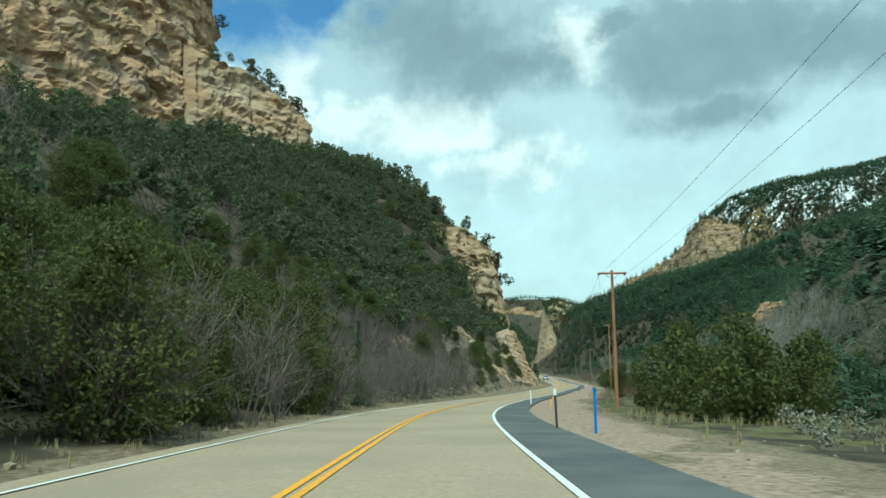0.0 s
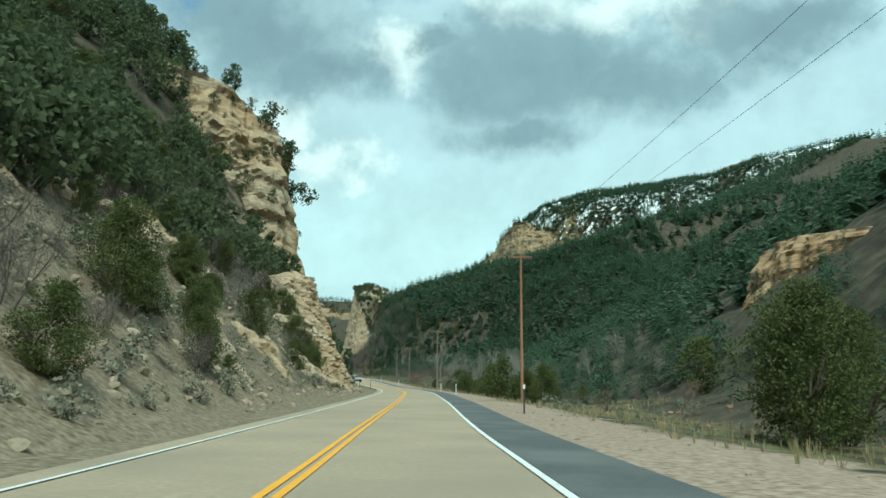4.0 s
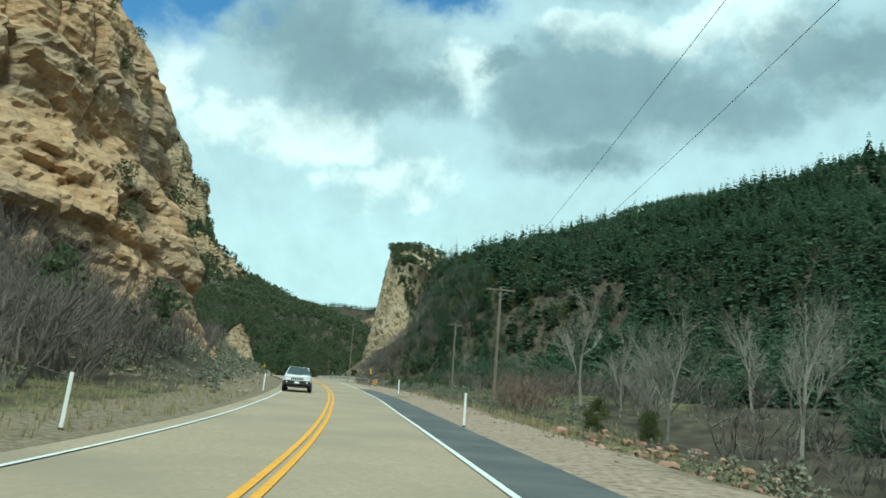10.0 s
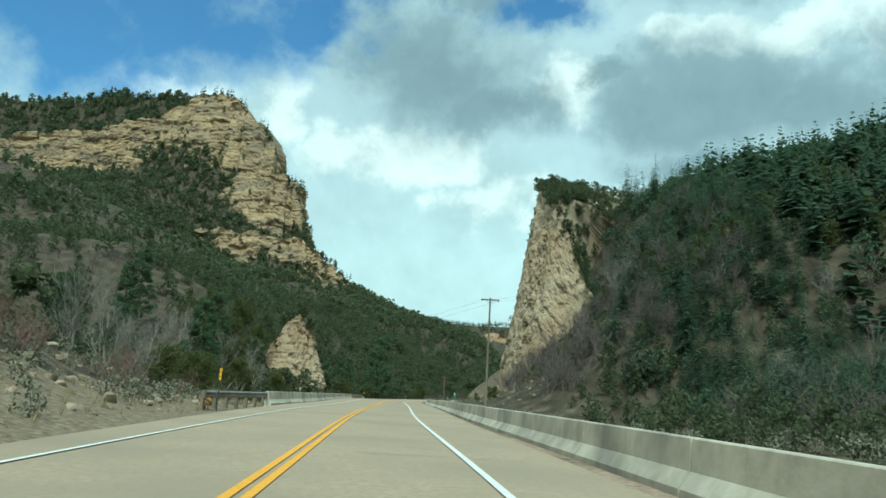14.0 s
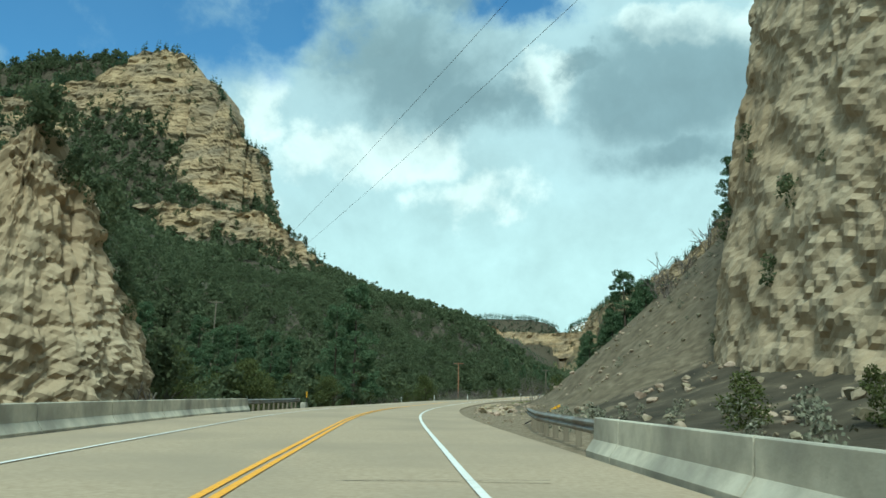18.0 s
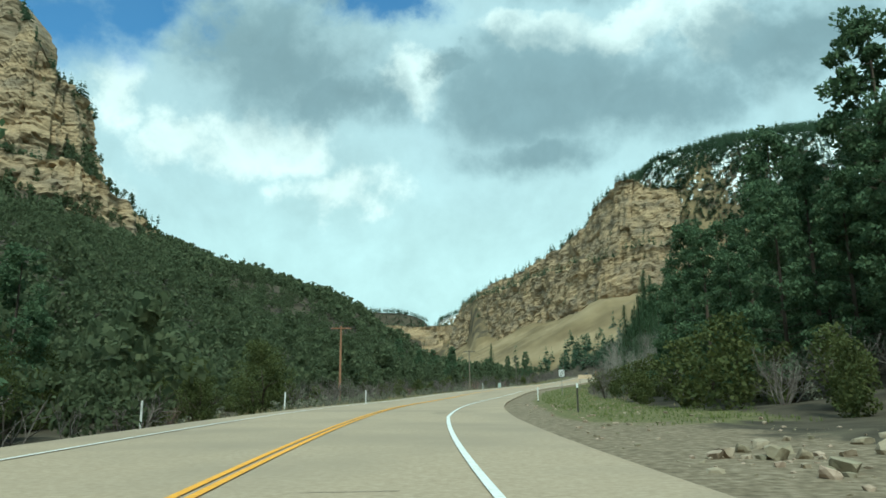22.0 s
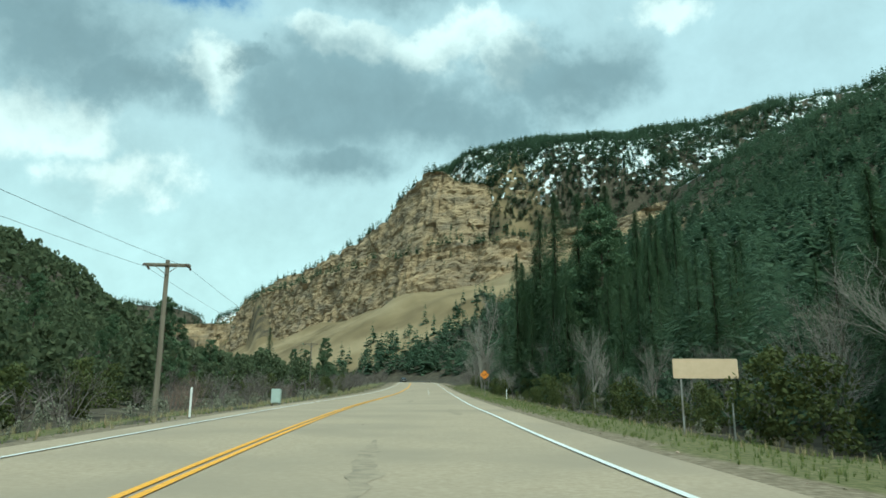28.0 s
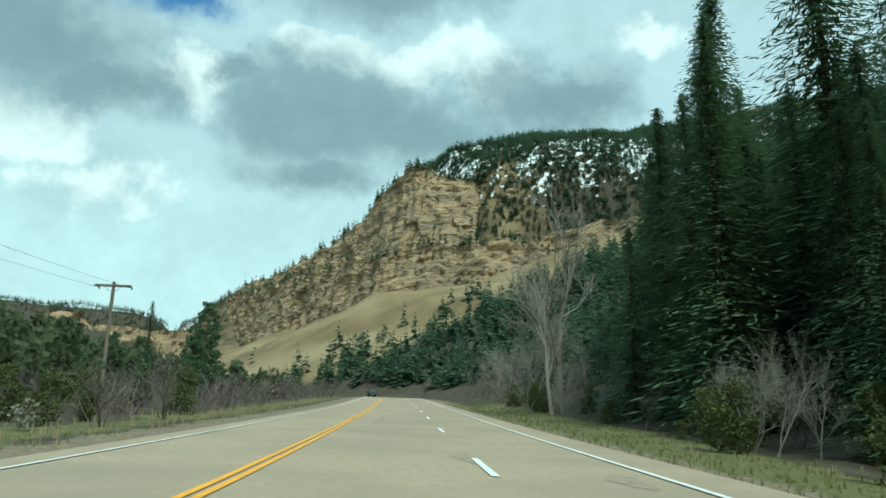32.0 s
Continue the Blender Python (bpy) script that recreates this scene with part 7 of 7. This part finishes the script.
for y_, u_ in ((368, -12.2),):
    t_ = thing("concrete_block", "small concrete end block by the guardrail", "barrier", at=pose(beside(y_, u_), y_, on_ground(beside(y_, u_), y_), 0, 0, heading(y_)))
    part("block", box(bmesh.new(), (0.55, 0.5, 0.85), (0, 0, 0.38), bevel=0.04), CONCRETE, t_)


# ---- signs ----
def lettering(text, size, at, parent, mat, label=""):
    c = bpy.data.curves.new("lettering", "FONT")
    c.body, c.size, c.align_x, c.align_y, c.extrude, c.space_line = text, size, "CENTER", "CENTER", 0.003, 0.92
    c.offset = size * 0.014
    c.materials.append(mat)
    ob = new("lettering", c)
    ob.parent = parent
    ob.matrix_basis = Matrix.Translation(at) @ Euler((radians(90), 0, 0)).to_matrix().to_4x4()
    return tagged(ob, label)


def plate(w, h, r=0.05, t=0.004):
    bm = box(bmesh.new(), (w, t, h), (0, 0, 0))
    vs = [e for e in bm.edges if abs(e.verts[0].co.y - e.verts[1].co.y) > t * 0.5]
    bmesh.ops.bevel(bm, geom=vs, offset=r, segments=4, affect="EDGES")
    return bm


def shifted(bm, v):
    bmesh.ops.translate(bm, verts=bm.verts, vec=v)
    return bm


def steel_leg(t, x, top, z0=-0.5):
    bm = box(bmesh.new(), (0.06, 0.012, top - z0), (x, 0.03, (top + z0) / 2))
    box(bm, (0.012, 0.035, top - z0), (x + 0.026, 0.045, (top + z0) / 2))
    box(bm, (0.012, 0.035, top - z0), (x - 0.026, 0.045, (top + z0) / 2))
    part("post", bm, STEEL, t)


def slower_sign(x, y):
    t = thing("road_sign", "white rectangular traffic sign with black lettering on one post", "road sign", at=pose(x, y, on_ground(x, y), 0, 0, heading(y) + 2))
    steel_leg(t, 0, 3.3)
    face = part("face", shifted(plate(0.76, 0.92), (0, 0, 2.85)), WHITE_SIGN, t)
    bm = bmesh.new()
    for sx, sz, w, h in ((0, 0.43, 0.68, 0.015), (0, -0.43, 0.68, 0.015), (-0.345, 0, 0.015, 0.86), (0.345, 0, 0.015, 0.86)):
        box(bm, (w, 0.003, h), (sx, -0.004, 2.85 + sz))
    part("border", bm, BLACK, face)
    lettering("SLOWER\nTRAFFIC\nKEEP\nRIGHT", 0.2, (0, -0.006, 2.84), face, BLACK, "black lettering")


def falling_sign(x, y):
    t = thing("road_sign", "orange diamond warning sign about falling rock", "road sign", at=pose(x, y, on_ground(x, y), 0, 0, heading(y)))
    steel_leg(t, 0, 3.4)
    d = shifted(plate(0.92, 0.92), (0, 0, 0))
    bmesh.ops.rotate(d, verts=d.verts, cent=(0, 0, 0), matrix=Matrix.Rotation(radians(45), 3, "Y"))
    face = part("face", shifted(d, (0, 0, 2.95)), ORANGE, t)
    bm = bmesh.new()
    for k in range(4):
        a, b = (Vector((math.cos(w) * 0.58, 0, math.sin(w) * 0.58)) for w in (math.pi / 2 * k, math.pi / 2 * (k + 1)))
        rod(bm, a + Vector((0, -0.004, 2.95)), b + Vector((0, -0.004, 2.95)), 0.007, 0.007, 4)
    part("border", bm, BLACK, face)
    lettering("FALLING\nROCK", 0.19, (0, -0.007, 2.95), face, BLACK, "black lettering")


def mile_sign(x, y):
    t = thing("mile_marker", "small green mile marker with white lettering", "road sign", at=pose(x, y, on_ground(x, y), 0, 0, heading(y)))
    steel_leg(t, 0, 2.2)
    face = part("face", shifted(plate(0.3, 0.5, 0.03), (0, 0, 1.95)), GREEN_SIGN, t)
    lettering("MILE", 0.1, (0, -0.006, 2.1), face, WHITE_SIGN, "white lettering")
    lettering("7", 0.26, (0, -0.006, 1.88), face, WHITE_SIGN, "white numeral")


def tan_sign(x, y):
    t = thing("road_sign", "wide blank tan sign board on two posts", "road sign", at=pose(x, y, on_ground(x, y), 0, 0, heading(y) - 2))
    for sx in (-0.95, 0.95):
        steel_leg(t, sx, 2.95)
    part("face", shifted(plate(2.5, 0.75, 0.03), (0, 0, 2.6)), TAN_SIGN, t)


slower_sign(-83.9, 491.8)
falling_sign(-63.7, 615.0)
mile_sign(-61.1, 292.5)
tan_sign(-75.6, 538.5)
t_ = thing("utility_cabinet", "pale green roadside utility cabinet on two posts", "utility cabinet", at=pose(-91.5, 565, on_ground(-91.5, 565), 0, 0, heading(565)))
part("body", box(bmesh.new(), (0.6, 0.45, 0.95), (0, 0, 0.6), bevel=0.03), GREY_BOX, t_)
part("door", box(bmesh.new(), (0.48, 0.02, 0.8), (0.02, -0.23, 0.6), bevel=0.008), GREY_BOX, t_)
for s_ in (-0.24, 0.24):
    part("leg", box(bmesh.new(), (0.08, 0.08, 0.7), (s_, 0, -0.05)), STEEL, t_)


# ---- vehicles ----
CAR_WHITE = material("white_car_paint", [(0.3, (0.72, 0.73, 0.74)), (0.7, (0.8, 0.81, 0.82))], 2, 4, 0.25, 0, spec=0.6)
CAR_DARK = material("black_plastic_trim", [(0.3, (0.018, 0.018, 0.02)), (0.7, (0.035, 0.035, 0.037))], 8, 5, 0.55, 0)
TYRE = material("tyre_rubber", [(0.3, (0.02, 0.02, 0.02)), (0.7, (0.035, 0.035, 0.035))], 10, 6, 0.85, 0.2, 30)
GLASS = material("tinted_car_glass", [(0.3, (0.02, 0.03, 0.035)), (0.7, (0.03, 0.042, 0.048))], 2, 3, 0.06, 0, spec=0.8)
LAMP = material("clear_headlamp", [(0.3, (0.6, 0.62, 0.64)), (0.7, (0.7, 0.72, 0.74))], 6, 4, 0.12, 0, spec=0.8)


def loft(rings):
    bm = bmesh.new()
    vs = [[bm.verts.new(p) for p in r] for r in rings]
    for a, b in zip(vs, vs[1:]):
        for i in range(len(a)):
            j = (i + 1) % len(a)
            bm.faces.new((a[i], a[j], b[j], b[i]))
    bm.faces.new(vs[0][::-1])
    bm.faces.new(vs[-1])
    bmesh.ops.recalc_face_normals(bm, faces=bm.faces)
    return bm


def suv(x, y, z, turn, paint, label):
    """Front towards +y before the turn."""
    t = thing("suv_car", label, "car", at=pose(x, y, z, 0, 0, turn))
    w = 0.93

    def ring(yy, lo, hi, ww, crown=0.06):
        return [(-ww, yy, lo), (-ww - 0.02, yy, (lo + hi) / 2), (-ww + 0.05, yy, hi), (-ww * 0.4, yy, hi + crown), (ww * 0.4, yy, hi + crown), (ww - 0.05, yy, hi), (ww + 0.02, yy, (lo + hi) / 2), (ww, yy, lo)]

    bm = loft([ring(-2.3, 0.55, 0.95, w - 0.16), ring(-2.22, 0.4, 1.05, w - 0.05), ring(-1.4, 0.34, 1.08, w), ring(0.7, 0.34, 1.06, w), ring(1.5, 0.36, 1.03, w), ring(2.05, 0.42, 0.97, w - 0.04), ring(2.24, 0.5, 0.9, w - 0.14)])
    body = part("body", bm, paint, t)

    def cab(yy, hi, ww):
        return [(-w + 0.06, yy, 1.04), (-ww, yy, hi - 0.08), (-ww + 0.1, yy, hi), (ww - 0.1, yy, hi), (ww, yy, hi - 0.08), (w - 0.06, yy, 1.04)]

    part("cabin", loft([cab(-2.15, 1.3, 0.66), cab(-1.75, 1.66, 0.68), cab(-0.6, 1.72, 0.7), cab(0.25, 1.68, 0.69), cab(1.08, 1.12, 0.74)]), paint, t)
    # glass lies just proud of the cabin
    for sx in (-1, 1):
        bm = bmesh.new()
        for (ya, yb) in ((-1.7, -0.85), (-0.78, 0.12), (0.16, 0.62)):
            top = 1.58 if yb < 0.3 else 1.4
            v = [bm.verts.new((sx * q, p, r)) for p, q, r in ((ya, 0.895, 1.12), (yb, 0.895, 1.12), (yb, 0.722 + (1.58 - top) * 0.4, top), (ya, 0.722, 1.58))]
            bm.faces.new(v if sx > 0 else v[::-1])
        part("side_window", bm, GLASS, t)
        lamp = box(bmesh.new(), (0.36, 0.2, 0.1), (sx * 0.64, 2.16, 0.9), bevel=0.03)
        part("headlight", lamp, LAMP, t)
        part("fog_lamp", rod(bmesh.new(), (sx * 0.66, 2.2, 0.56), (sx * 0.66, 2.345, 0.56), 0.06, 0.05, 12), LAMP, t)
        m = part("mirror", box(bmesh.new(), (0.22, 0.12, 0.16), (sx * 1.02, 0.7, 1.14), bevel=0.04), CAR_DARK, t)
        part("roof_rail", rod(bmesh.new(), (sx * 0.6, -1.6, 1.75), (sx * 0.6, 0.1, 1.75), 0.022, 0.022, 8), CAR_DARK, t)
        part("tail_light", box(bmesh.new(), (0.2, 0.06, 0.22), (sx * 0.72, -2.24, 0.98), bevel=0.02), ORANGE, t)
        for yy in (-1.38, 1.38):
            wheel = part("wheel", rod(bmesh.new(), (sx * 0.72, yy, 0.36), (sx * 0.95, yy, 0.36), 0.24, 0.24, 20), CAR_DARK, t)
            bm = bmesh.new()
            rod(bm, (sx * 0.7, yy, 0.36), (sx * 0.96, yy, 0.36), 0.36, 0.36, 28)
            bmesh.ops.bevel(bm, geom=list(bm.edges), offset=0.03, segments=1, affect="EDGES")
            part("tyre", bm, TYRE, wheel)
            bm = bmesh.new()
            for k in range(5):
                a = 2 * math.pi * k / 5
                rod(bm, (sx * 0.965, yy, 0.36), (sx * 0.965, yy + math.cos(a) * 0.22, 0.36 + math.sin(a) * 0.22), 0.035, 0.03, 6)
            part("rim", bm, STEEL, wheel)
            part("arch", rod(bmesh.new(), (sx * 0.84, yy, 0.38), (sx * 0.965 - sx * 0.02, yy, 0.38), 0.43, 0.43, 24), CAR_DARK, t)
    bm = bmesh.new()
    v = [bm.verts.new(p) for p in ((-0.78, 1.06, 1.15), (0.78, 1.06, 1.15), (0.6, 0.315, 1.645), (-0.6, 0.315, 1.645))]
    bm.faces.new(v)
    bmesh.ops.translate(bm, verts=bm.verts, vec=(0, 0.02, 0.02))
    part("windscreen", bm, GLASS, t)
    bm = bmesh.new()
    v = [bm.verts.new(p) for p in ((0.6, -2.14, 1.26), (-0.6, -2.14, 1.26), (-0.56, -1.8, 1.6), (0.56, -1.8, 1.6))]
    bm.faces.new(v)
    bmesh.ops.translate(bm, verts=bm.verts, vec=(0, -0.03, 0.0))
    part("rear_window", bm, GLASS, t)
    part("bumper", box(bmesh.new(), (1.84, 0.32, 0.34), (0, 2.17, 0.5), bevel=0.07), CAR_DARK, t)
    part("rear_bumper", box(bmesh.new(), (1.6, 0.2, 0.3), (0, -2.24, 0.52), bevel=0.05), CAR_DARK, t)
    part("bonnet_patch", box(bmesh.new(), (0.62, 0.62, 0.02), (0, 1.36, 1.1), bevel=0.006), CAR_DARK, t, "matt black bonnet panel")
    for k in range(7):
        part("grille_slot", box(bmesh.new(), (0.085, 0.06, 0.17), (-0.36 + 0.12 * k, 2.235, 0.79), bevel=0.015), CAR_DARK, t)
    part("number_plate", box(bmesh.new(), (0.32, 0.02, 0.14), (0, 2.338, 0.54)), WHITE_SIGN, t)
    return t


suv(beside(144.5, -4.0), 144.5, float(road_z(np.array([144.5]))[0]) + 0.02, 180 + heading(144), CAR_WHITE, "white SUV with black trim coming down the road")
suv(beside(800, -4.0), 800, float(road_z(np.array([800.0]))[0]) + 0.02, 180 + heading(800), CAR_DARK, "dark SUV far off in the oncoming lane")
